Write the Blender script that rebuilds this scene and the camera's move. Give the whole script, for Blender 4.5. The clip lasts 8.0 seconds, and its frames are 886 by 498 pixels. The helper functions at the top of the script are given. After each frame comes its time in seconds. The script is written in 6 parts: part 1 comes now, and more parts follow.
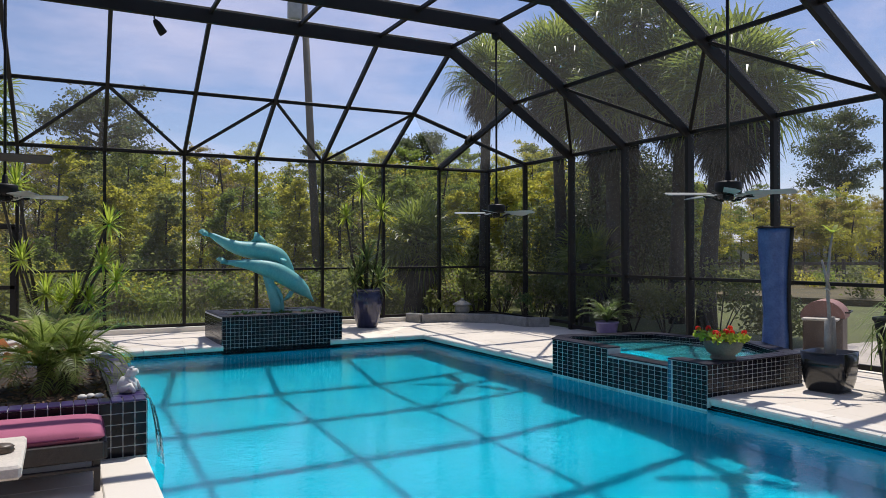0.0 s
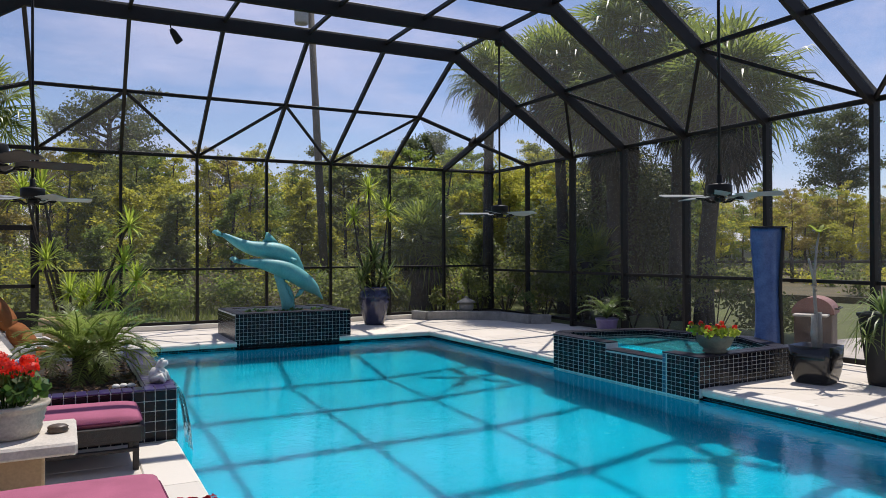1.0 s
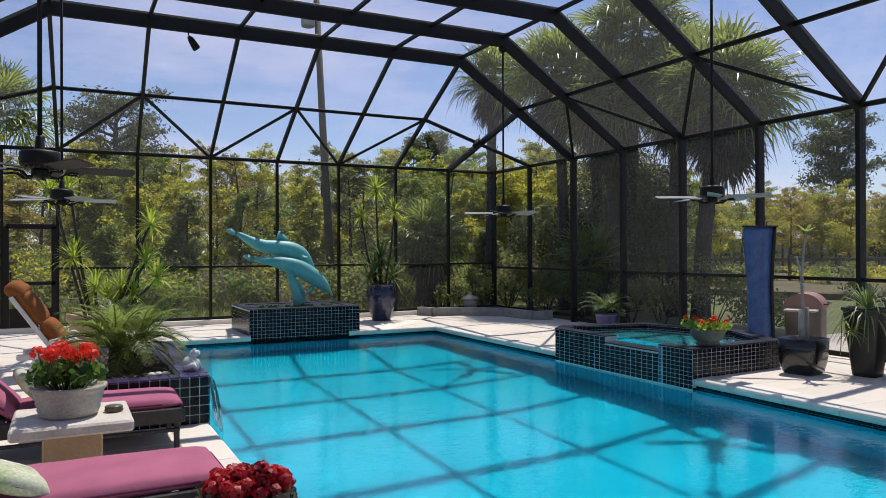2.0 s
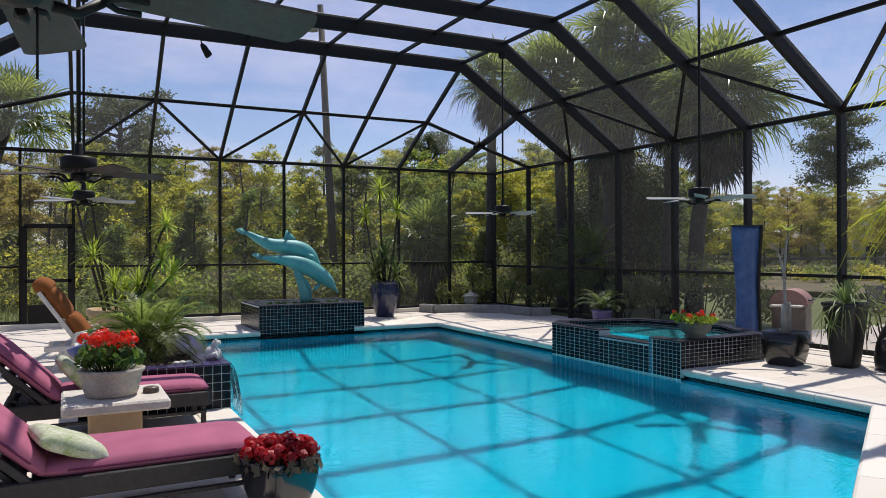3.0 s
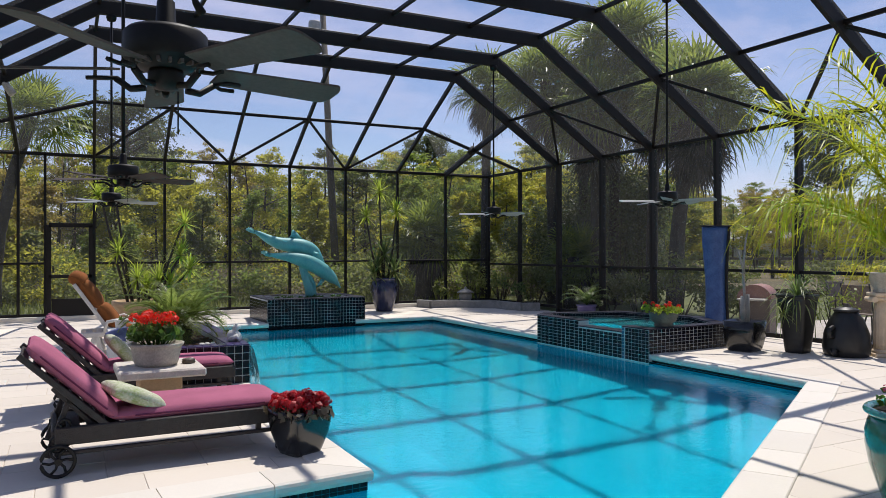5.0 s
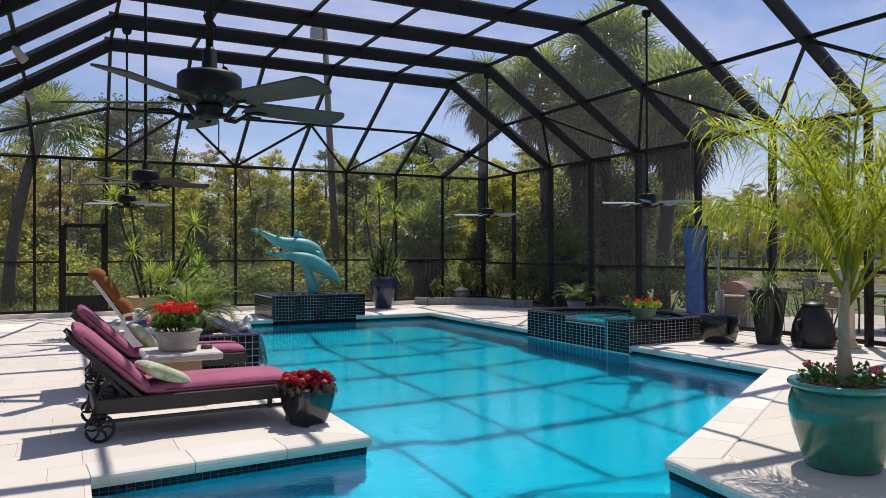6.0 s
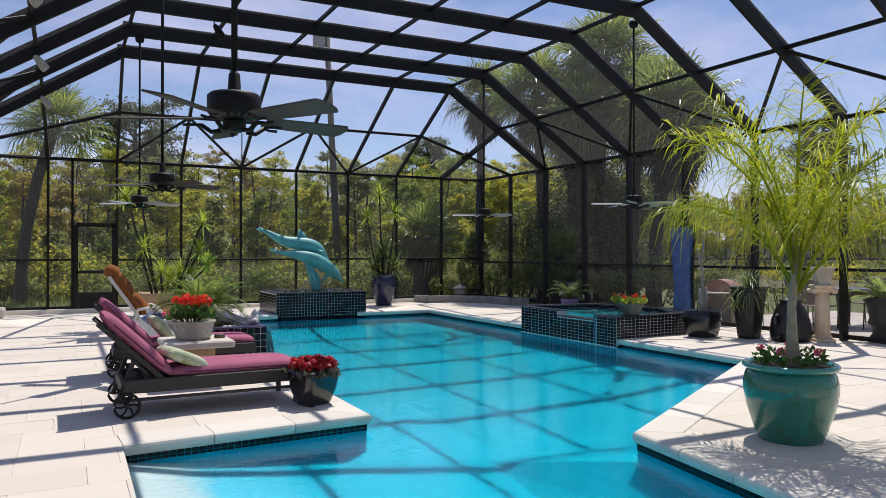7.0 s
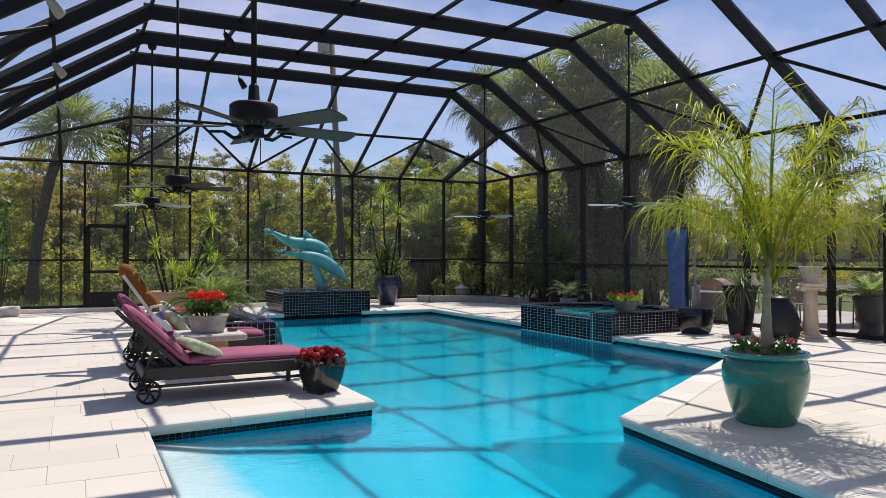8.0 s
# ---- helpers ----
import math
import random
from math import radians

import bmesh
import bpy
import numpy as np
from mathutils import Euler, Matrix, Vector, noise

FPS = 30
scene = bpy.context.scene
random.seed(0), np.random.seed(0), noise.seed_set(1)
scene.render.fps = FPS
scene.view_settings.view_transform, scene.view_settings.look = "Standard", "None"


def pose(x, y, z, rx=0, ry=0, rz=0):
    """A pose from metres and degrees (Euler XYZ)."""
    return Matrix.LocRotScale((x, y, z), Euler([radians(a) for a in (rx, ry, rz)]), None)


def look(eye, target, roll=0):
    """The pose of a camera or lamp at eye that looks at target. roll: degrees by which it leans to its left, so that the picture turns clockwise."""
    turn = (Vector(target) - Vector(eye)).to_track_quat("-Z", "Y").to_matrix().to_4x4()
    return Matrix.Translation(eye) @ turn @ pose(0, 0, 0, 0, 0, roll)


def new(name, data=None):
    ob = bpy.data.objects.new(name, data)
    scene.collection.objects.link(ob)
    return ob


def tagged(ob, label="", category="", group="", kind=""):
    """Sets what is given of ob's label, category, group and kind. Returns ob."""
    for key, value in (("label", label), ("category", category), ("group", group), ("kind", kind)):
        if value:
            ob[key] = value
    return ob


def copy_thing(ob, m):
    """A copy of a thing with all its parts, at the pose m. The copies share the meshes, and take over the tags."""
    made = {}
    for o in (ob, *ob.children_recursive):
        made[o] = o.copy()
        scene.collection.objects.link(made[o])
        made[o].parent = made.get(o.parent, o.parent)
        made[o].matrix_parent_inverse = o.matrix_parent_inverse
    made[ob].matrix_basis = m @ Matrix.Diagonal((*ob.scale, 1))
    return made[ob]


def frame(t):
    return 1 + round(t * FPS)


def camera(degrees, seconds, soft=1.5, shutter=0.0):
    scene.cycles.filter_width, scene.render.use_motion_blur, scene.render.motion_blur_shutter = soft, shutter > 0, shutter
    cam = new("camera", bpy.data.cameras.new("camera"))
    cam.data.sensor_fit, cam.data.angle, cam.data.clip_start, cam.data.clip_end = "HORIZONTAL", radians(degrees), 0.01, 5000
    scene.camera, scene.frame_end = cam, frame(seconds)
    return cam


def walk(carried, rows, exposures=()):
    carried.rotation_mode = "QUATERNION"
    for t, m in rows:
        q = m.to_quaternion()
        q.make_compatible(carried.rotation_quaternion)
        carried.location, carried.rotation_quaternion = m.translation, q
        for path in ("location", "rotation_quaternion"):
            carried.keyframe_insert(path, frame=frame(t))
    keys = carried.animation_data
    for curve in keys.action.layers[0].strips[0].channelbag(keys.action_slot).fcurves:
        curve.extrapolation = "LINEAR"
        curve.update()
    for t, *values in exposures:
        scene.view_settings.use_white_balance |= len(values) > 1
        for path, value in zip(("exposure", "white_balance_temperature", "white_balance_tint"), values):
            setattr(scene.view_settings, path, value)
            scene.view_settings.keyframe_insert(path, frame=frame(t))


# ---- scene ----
cam = camera(62.2, 8.0, 0.85)
PATH = [
    (0, (0.068, -0.164, 1.490), (0.992, 1.61, 1.504), -0.1),
    (0.5, (-0.042, -0.355, 1.490), (0.878, 1.421, 1.505), -0.2),
    (1, (-0.164, -0.543, 1.495), (0.752, 1.235, 1.506), -0.2),
    (1.5, (-0.322, -0.74, 1.502), (0.593, 1.039, 1.509), -0.2),
    (3, (-0.748, -1.407, 1.480), (0.166, 0.372, 1.484), -0.2),
    (3.5, (-0.859, -1.644, 1.462), (0.057, 0.134, 1.466), -0.2),
    (4, (-0.952, -1.855, 1.452), (-0.036, -0.077, 1.456), -0.1),
    (4.5, (-1.039, -2.087, 1.441), (-0.124, -0.309, 1.446), -0.1),
    (6, (-1.418, -3.081, 1.392), (-0.503, -1.302, 1.4), -0.1),
    (6.5, (-1.531, -3.401, 1.373), (-0.616, -1.622, 1.382), -0.1),
    (7, (-1.632, -3.641, 1.353), (-0.72, -1.861, 1.363), -0.0),
    (7.5, (-1.722, -3.847, 1.329), (-0.812, -2.066, 1.343), 0.0),
    (8, (-1.802, -4.034, 1.302), (-0.898, -2.25, 1.319), -0.0),
]
walk(cam, [(t, look(eye, target, roll)) for t, eye, target, roll in PATH], [(0.0, 0.2, 6350, 12), (8.0, 0.2, 6350, 12)])

# ---- light ----
SUN_DIR = Vector((0.364, 0.335, 1.0)).normalized()
world = bpy.data.worlds.new("world")
scene.world = world
world.use_nodes = True
wn = world.node_tree.nodes
wl = world.node_tree.links
sky = wn.new("ShaderNodeTexSky")
sky.sky_type = 'NISHITA'
sky.sun_disc = False
sky.sun_elevation = math.asin(SUN_DIR.z)
sky.sun_rotation = math.atan2(SUN_DIR.x, SUN_DIR.y)
sky.air_density, sky.dust_density, sky.ozone_density = 1.0, 0.15, 2.2
# thin streaks of cirrus
wc = wn.new("ShaderNodeTexCoord")
wm = wn.new("ShaderNodeMapping")
wm.inputs["Scale"].default_value = (1.2, 3.0, 5.0)
wnz = wn.new("ShaderNodeTexNoise")
wnz.inputs["Scale"].default_value, wnz.inputs["Detail"].default_value, wnz.inputs["Roughness"].default_value = 1.6, 6, 0.62
wr = wn.new("ShaderNodeMapRange")
wr.inputs["From Min"].default_value, wr.inputs["From Max"].default_value = 0.48, 0.78
wr.inputs["To Max"].default_value = 0.6
wmix = wn.new("ShaderNodeMixRGB")
wmix.inputs["Color2"].default_value = (8.0, 8.0, 8.8, 1)
wl.new(wc.outputs["Generated"], wm.inputs["Vector"])
wl.new(wm.outputs[0], wnz.inputs["Vector"])
wl.new(wnz.outputs["Fac"], wr.inputs["Value"])
wl.new(wr.outputs[0], wmix.inputs["Fac"])
wl.new(sky.outputs[0], wmix.inputs["Color1"])
wtint = wn.new("ShaderNodeMixRGB")
wtint.blend_type = "MULTIPLY"
wtint.inputs["Fac"].default_value = 1.0
wtint.inputs["Color2"].default_value = (1.05, 0.98, 1.085, 1)
wl.new(wmix.outputs[0], wtint.inputs["Color1"])
wl.new(wtint.outputs[0], wn["Background"].inputs["Color"])
wn["Background"].inputs["Strength"].default_value = 0.10
sun = new("sun", bpy.data.lights.new("sun", 'SUN'))
sun.data.energy, sun.data.angle, sun.data.color = 4.2, radians(0.53), (1.0, 0.95, 0.86)
sun.matrix_world = look(SUN_DIR * 50, (0, 0, 0))

# ---- mesh helpers ----
rnd = random.Random(7)


class Build:
    """Collects vertices and faces of one mesh."""

    def __init__(self):
        self.v, self.f, self.s = [], [], []

    def add(self, verts, faces, smooth=False):
        n = len(self.v)
        self.v += [tuple(p) for p in verts]
        self.f += [tuple(n + i for i in f) for f in faces]
        self.s += [smooth] * len(faces)
        return self

    def box(self, lo, hi, ch=0.0, m=None):
        """A box from corner to corner, its edges chamfered by ch."""
        c = [(a + b) / 2 for a, b in zip(lo, hi)]
        h = [abs(b - a) / 2 for a, b in zip(lo, hi)]
        ch = min(ch, min(h) * 0.9)
        if ch <= 0:
            vs = [Vector((c[0] + x * h[0], c[1] + y * h[1], c[2] + z * h[2])) for x in (-1, 1) for y in (-1, 1) for z in (-1, 1)]
            fs = [(0, 1, 3, 2), (4, 6, 7, 5), (0, 4, 5, 1), (2, 3, 7, 6), (0, 2, 6, 4), (1, 5, 7, 3)]
        else:
            vs, ix = [], {}
            for x in (-1, 1):
                for y in (-1, 1):
                    for z in (-1, 1):
                        for k in range(3):
                            d = [h[i] - (0 if i == k else ch) for i in range(3)]
                            ix[(x, y, z, k)] = len(vs)
                            vs.append(Vector((c[0] + x * d[0], c[1] + y * d[1], c[2] + z * d[2])))
            fs = []
            for k in range(3):
                a, b = (k + 1) % 3, (k + 2) % 3
                for sg in (-1, 1):
                    q = []
                    for u, w in ((-1, -1), (1, -1), (1, 1), (-1, 1)):
                        t = [0, 0, 0]
                        t[k], t[a], t[b] = sg, u, w
                        q.append(ix[(*t, k)])
                    fs.append(tuple(q) if sg > 0 else tuple(reversed(q)))
                for u in (-1, 1):
                    for w in (-1, 1):
                        q = []
                        for e, kk in ((-1, a), (1, a), (1, b), (-1, b)):
                            t = [0, 0, 0]
                            t[k], t[a], t[b] = e, u, w
                            q.append(ix[(*t, kk)])
                        fs.append(tuple(q) if u * w > 0 else tuple(reversed(q)))
            for x in (-1, 1):
                for y in (-1, 1):
                    for z in (-1, 1):
                        q = tuple(ix[(x, y, z, k)] for k in range(3))
                        fs.append(q if x * y * z > 0 else tuple(reversed(q)))
        if m is not None:
            vs = [m @ p for p in vs]
        return self.add(vs, fs)

    def beam(self, p, q, w, h, up=(0, 0, 1), ch=0.004):
        """A bar from p to q, w wide and h deep along up."""
        p, q = Vector(p), Vector(q)
        d = q - p
        y = d.normalized()
        x = y.cross(Vector(up))
        if x.length < 1e-4:
            x = y.cross(Vector((0, 1, 0)))
        x.normalize()
        z = x.cross(y)
        m = Matrix((x, y, z)).transposed().to_4x4()
        m.translation = p
        return self.box((-w / 2, 0, -h / 2), (w / 2, d.length, h / 2), ch, m)

    def tube(self, path, radii, seg=8, caps=True, squash=1.0, smooth=True):
        """A round skin along a path; squash flattens it sideways."""
        path = [Vector(p) for p in path]
        if not isinstance(radii, (list, tuple)):
            radii = [radii] * len(path)
        vs, fs = [], []
        ref = Vector((0, 0, 1))
        d0 = (path[-1] - path[0]).normalized()
        if abs(d0.z) > 0.9:
            ref = Vector((0, 1, 0))
        for i, p in enumerate(path):
            d = (path[min(i + 1, len(path) - 1)] - path[max(i - 1, 0)]).normalized()
            x = d.cross(ref).normalized()
            z = x.cross(d)
            for k in range(seg):
                a = 2 * math.pi * k / seg
                vs.append(p + x * math.cos(a) * radii[i] * squash + z * math.sin(a) * radii[i])
        for i in range(len(path) - 1):
            for k in range(seg):
                k2 = (k + 1) % seg
                fs.append((i * seg + k, i * seg + k2, (i + 1) * seg + k2, (i + 1) * seg + k))
        self.add(vs, fs, smooth)
        if caps:
            n = len(self.v) - len(vs)
            self.f += [tuple(n + k for k in reversed(range(seg))), tuple(n + (len(path) - 1) * seg + k for k in range(seg))]
            self.s += [False, False]
        return self

    def lathe(self, prof, seg=32, at=(0, 0, 0), square=0.0, ribs=0, rib=0.0):
        """Turns a profile of (radius, z) round; square > 0 pulls the plan towards a rounded square; ribs flute it."""
        vs, fs = [], []
        for r, z in prof:
            for k in range(seg):
                a = 2 * math.pi * k / seg
                f = 1.0
                if square:
                    cc, ss = abs(math.cos(a)), abs(math.sin(a))
                    f = (1 - square) + square * (cc ** 8 + ss ** 8) ** (-1 / 8)
                if ribs:
                    f *= 1 + rib * math.cos(a * ribs)
                vs.append((at[0] + r * f * math.cos(a), at[1] + r * f * math.sin(a), at[2] + z))
        for i in range(len(prof) - 1):
            for k in range(seg):
                k2 = (k + 1) % seg
                fs.append((i * seg + k, i * seg + k2, (i + 1) * seg + k2, (i + 1) * seg + k))
        self.add(vs, fs, True)
        n = len(self.v) - len(vs)
        for i, rev in ((0, True), (len(prof) - 1, False)):
            if prof[i][0] > 1e-4:
                q = [n + i * seg + k for k in range(seg)]
                self.f.append(tuple(reversed(q)) if rev else tuple(q))
                self.s.append(False)
        return self

    def prism(self, poly, z0, z1, smooth=False):
        """A flat polygon (counter-clockwise) raised from z0 to z1."""
        n = len(poly)
        vs = [(x, y, z0) for x, y in poly] + [(x, y, z1) for x, y in poly]
        fs = [tuple(reversed(range(n))), tuple(range(n, 2 * n))] + [(i, (i + 1) % n, n + (i + 1) % n, n + i) for i in range(n)]
        return self.add(vs, fs, smooth)

    def blade(self, pts, widths, side):
        """A leaf blade: a strip along pts, slightly keeled."""
        vs, fs = [], []
        side = Vector(side)
        for p, w in zip(pts, widths):
            vs += [Vector(p) - side * w / 2, Vector(p) + side * w / 2]
        for i in range(len(pts) - 1):
            fs.append((2 * i, 2 * i + 1, 2 * i + 3, 2 * i + 2))
        return self.add(vs, fs, True)

    def mesh(self, name):
        me = bpy.data.meshes.new(name)
        me.from_pydata(self.v, [], self.f)
        me.polygons.foreach_set("use_smooth", self.s)
        me.update()
        return me


def part(name, b, material, parent=None, label="", m=None):
    """Links a Build, or a ready mesh, as one object under parent."""
    me = b if isinstance(b, bpy.types.Mesh) else b.mesh(name)
    if material is not None and not me.materials:
        me.materials.append(material)
    ob = new(name, me)
    if parent is not None:
        ob.parent = parent
    if m is not None:
        ob.matrix_basis = m
    if label:
        tagged(ob, label)
    return ob


def thing(name, label, category, m=None, group="", kind=""):
    """An empty at the base of a thing."""
    ob = new(name)
    ob.empty_display_size = 0.1
    if m is not None:
        ob.matrix_basis = m
    return tagged(ob, label, category, group, kind)


# ---- materials ----
def material(name, color, rough=0.6, metal=0.0, var=0.25, scale=8.0, bump=0.15, fine=60.0, spec=0.5, per="", coat=0.0, dark=None, bscale=None):
    """A surface with blotches at one scale and grain at another; per: 'object' or 'island' varies whole pieces."""
    mt = bpy.data.materials.new(name)
    mt.use_nodes = True
    n, l = mt.node_tree.nodes, mt.node_tree.links
    bs = n["Principled BSDF"]
    bs.inputs["Roughness"].default_value = rough
    bs.inputs["Metallic"].default_value = metal
    bs.inputs["Specular IOR Level"].default_value = spec
    bs.inputs["Coat Weight"].default_value = coat
    bs.inputs["Coat Roughness"].default_value = 0.08
    tc = n.new("ShaderNodeTexCoord")
    big = n.new("ShaderNodeTexNoise")
    big.inputs["Scale"].default_value, big.inputs["Detail"].default_value = scale, 5
    sm = n.new("ShaderNodeTexNoise")
    sm.inputs["Scale"].default_value, sm.inputs["Detail"].default_value = fine, 3
    l.new(tc.outputs["Object"], big.inputs["Vector"])
    l.new(tc.outputs["Object"], sm.inputs["Vector"])
    add = n.new("ShaderNodeMath")
    add.operation = 'MULTIPLY_ADD'
    add.inputs[1].default_value, add.inputs[2].default_value = 0.45, 0.0
    l.new(sm.outputs["Fac"], add.inputs[0])
    tot = n.new("ShaderNodeMath")
    tot.operation = 'MULTIPLY_ADD'
    tot.inputs[1].default_value = 0.55
    l.new(big.outputs["Fac"], tot.inputs[0])
    l.new(add.outputs[0], tot.inputs[2])
    src = tot
    if per:
        if per == "object":
            pr = n.new("ShaderNodeObjectInfo")
            rsock = pr.outputs["Random"]
        else:
            pr = n.new("ShaderNodeNewGeometry")
            rsock = pr.outputs["Random Per Island"]
        mx = n.new("ShaderNodeMath")
        mx.operation = 'MULTIPLY_ADD'
        mx.inputs[1].default_value = 0.5
        l.new(rsock, mx.inputs[0])
        sc = n.new("ShaderNodeMath")
        sc.operation = 'MULTIPLY'
        sc.inputs[1].default_value = 0.5
        l.new(tot.outputs[0], sc.inputs[0])
        l.new(sc.outputs[0], mx.inputs[2])
        src = mx
    ramp = n.new("ShaderNodeValToRGB")
    lo, hi = (0.2, 0.8) if per else (0.32, 0.68)
    ramp.color_ramp.elements[0].position, ramp.color_ramp.elements[1].position = lo, hi
    c0 = dark if dark else tuple(max(0.0, c * (1 - var)) for c in color)
    c1 = color if dark else tuple(min(1.0, c * (1 + var * 0.6)) for c in color)
    ramp.color_ramp.elements[0].color = (*c0, 1)
    ramp.color_ramp.elements[1].color = (*c1, 1)
    l.new(src.outputs[0], ramp.inputs[0])
    l.new(ramp.outputs[0], bs.inputs["Base Color"])
    if bump:
        bp = n.new("ShaderNodeBump")
        bp.inputs["Strength"].default_value, bp.inputs["Distance"].default_value = bump, 0.01
        if bscale:
            bn = n.new("ShaderNodeTexNoise")
            bn.inputs["Scale"].default_value, bn.inputs["Detail"].default_value = bscale, 4
            l.new(tc.outputs["Object"], bn.inputs["Vector"])
            l.new(bn.outputs["Fac"], bp.inputs["Height"])
        else:
            l.new(tot.outputs[0], bp.inputs["Height"])
        l.new(bp.outputs[0], bs.inputs["Normal"])
    return mt


def leaf_material(name, colors, rough=0.45, glow=0.5):
    """Leaves that differ one from another and let light through."""
    mt = bpy.data.materials.new(name)
    mt.use_nodes = True
    n, l = mt.node_tree.nodes, mt.node_tree.links
    bs = n["Principled BSDF"]
    bs.inputs["Roughness"].default_value = rough
    g = n.new("ShaderNodeNewGeometry")
    ramp = n.new("ShaderNodeValToRGB")
    e = ramp.color_ramp.elements
    e[0].position, e[1].position = 0.0, 1.0
    e[0].color, e[1].color = (*colors[0], 1), (*colors[-1], 1)
    for i, c in enumerate(colors[1:-1]):
        e.new((i + 1) / (len(colors) - 1)).color = (*c, 1)
    tc = n.new("ShaderNodeTexCoord")
    nz = n.new("ShaderNodeTexNoise")
    nz.inputs["Scale"].default_value = 0.35 if glow > 0.55 else 3.0
    l.new(tc.outputs["Object"], nz.inputs["Vector"])
    mx = n.new("ShaderNodeMath")
    mx.operation = 'MULTIPLY_ADD'
    mx.inputs[1].default_value = 0.55
    l.new(g.outputs["Random Per Island"], mx.inputs[0])
    sc = n.new("ShaderNodeMath")
    sc.operation = 'MULTIPLY_ADD'
    sc.inputs[1].default_value, sc.inputs[2].default_value = 1.3, -0.42
    l.new(nz.outputs["Fac"], sc.inputs[0])
    l.new(sc.outputs[0], mx.inputs[2])
    l.new(mx.outputs[0], ramp.inputs[0])
    l.new(ramp.outputs[0], bs.inputs["Base Color"])
    tr = n.new("ShaderNodeBsdfTranslucent")
    hs = n.new("ShaderNodeHueSaturation")
    hs.inputs["Value"].default_value, hs.inputs["Saturation"].default_value = 2.3, 1.0
    l.new(ramp.outputs[0], hs.inputs["Color"])
    l.new(hs.outputs[0], tr.inputs["Color"])
    mix = n.new("ShaderNodeMixShader")
    mix.inputs[0].default_value = glow
    l.new(bs.outputs[0], mix.inputs[1])
    l.new(tr.outputs[0], mix.inputs[2])
    l.new(mix.outputs[0], n["Material Output"].inputs["Surface"])
    return mt


def water_material(name, color, ripple, dist, scale):
    mt = bpy.data.materials.new(name)
    mt.use_nodes = True
    n, l = mt.node_tree.nodes, mt.node_tree.links
    bs = n["Principled BSDF"]
    bs.inputs["Base Color"].default_value = (*color, 1)
    bs.inputs["Roughness"].default_value = 0.0
    bs.inputs["IOR"].default_value = 1.33
    bs.inputs["Transmission Weight"].default_value = 1.0
    tc = n.new("ShaderNodeTexCoord")
    a = n.new("ShaderNodeTexNoise")
    a.inputs["Scale"].default_value, a.inputs["Detail"].default_value, a.inputs["Distortion"].default_value = scale, 3, 0.8
    mp = n.new("ShaderNodeMapping")
    mp.inputs["Scale"].default_value = (1.0, 1.6, 1.0)
    mp.inputs["Rotation"].default_value = (0, 0, 0.6)
    l.new(tc.outputs["Object"], mp.inputs["Vector"])
    l.new(mp.outputs[0], a.inputs["Vector"])
    b = n.new("ShaderNodeTexNoise")
    b.inputs["Scale"].default_value, b.inputs["Detail"].default_value = scale * 0.22, 2
    l.new(tc.outputs["Object"], b.inputs["Vector"])
    ad = n.new("ShaderNodeMath")
    ad.operation = 'MULTIPLY_ADD'
    ad.inputs[1].default_value = 1.1
    l.new(b.outputs["Fac"], ad.inputs[0])
    l.new(a.outputs["Fac"], ad.inputs[2])
    bp = n.new("ShaderNodeBump")
    bp.inputs["Strength"].default_value, bp.inputs["Distance"].default_value = ripple, dist
    l.new(ad.outputs[0], bp.inputs["Height"])
    l.new(bp.outputs[0], bs.inputs["Normal"])
    return mt


def screen_material():
    """Woven insect screen: mostly open, its threads grey."""
    mt = bpy.data.materials.new("insect_screen")
    mt.use_nodes = True
    n, l = mt.node_tree.nodes, mt.node_tree.links
    n.remove(n["Principled BSDF"])
    t = n.new("ShaderNodeBsdfTransparent")
    d = n.new("ShaderNodeBsdfDiffuse")
    d.inputs["Color"].default_value = (0.10, 0.10, 0.105, 1)
    tl = n.new("ShaderNodeBsdfTranslucent")
    tl.inputs["Color"].default_value = (0.20, 0.196, 0.186, 1)
    m1, m2 = n.new("ShaderNodeMixShader"), n.new("ShaderNodeMixShader")
    m1.inputs[0].default_value = 0.5
    l.new(d.outputs[0], m1.inputs[1])
    l.new(tl.outputs[0], m1.inputs[2])
    tc = n.new("ShaderNodeTexCoord")
    nz = n.new("ShaderNodeTexNoise")
    nz.inputs["Scale"].default_value = 1.5
    l.new(tc.outputs["Object"], nz.inputs["Vector"])
    mr = n.new("ShaderNodeMapRange")
    mr.inputs["To Min"].default_value, mr.inputs["To Max"].default_value = 0.17, 0.24
    l.new(nz.outputs["Fac"], mr.inputs["Value"])
    l.new(mr.outputs[0], m2.inputs[0])
    l.new(t.outputs[0], m2.inputs[1])
    l.new(m1.outputs[0], m2.inputs[2])
    l.new(m2.outputs[0], n["Material Output"].inputs["Surface"])
    return mt


M_PAVER = material("travertine_paver", (0.74, 0.66, 0.56), 0.75, var=0.08, scale=2.2, fine=45, bump=0.12, per="object")
M_PAVERS = material("travertine_pavers_joined", (0.74, 0.66, 0.56), 0.75, var=0.08, scale=2.2, fine=45, bump=0.12, per="island")
M_COPING = material("coping_stone", (0.76, 0.70, 0.61), 0.65, var=0.12, scale=3.0, fine=60, bump=0.1, per="object")
M_JOINT = material("sand_joint", (0.68, 0.605, 0.51), 0.95, var=0.3, scale=6, fine=90, bump=0.3)
M_PLASTER = material("blue_pool_plaster", (0.0, 0.345, 0.475), 0.8, var=0.12, scale=1.2, fine=30, bump=0.05, spec=0.08)
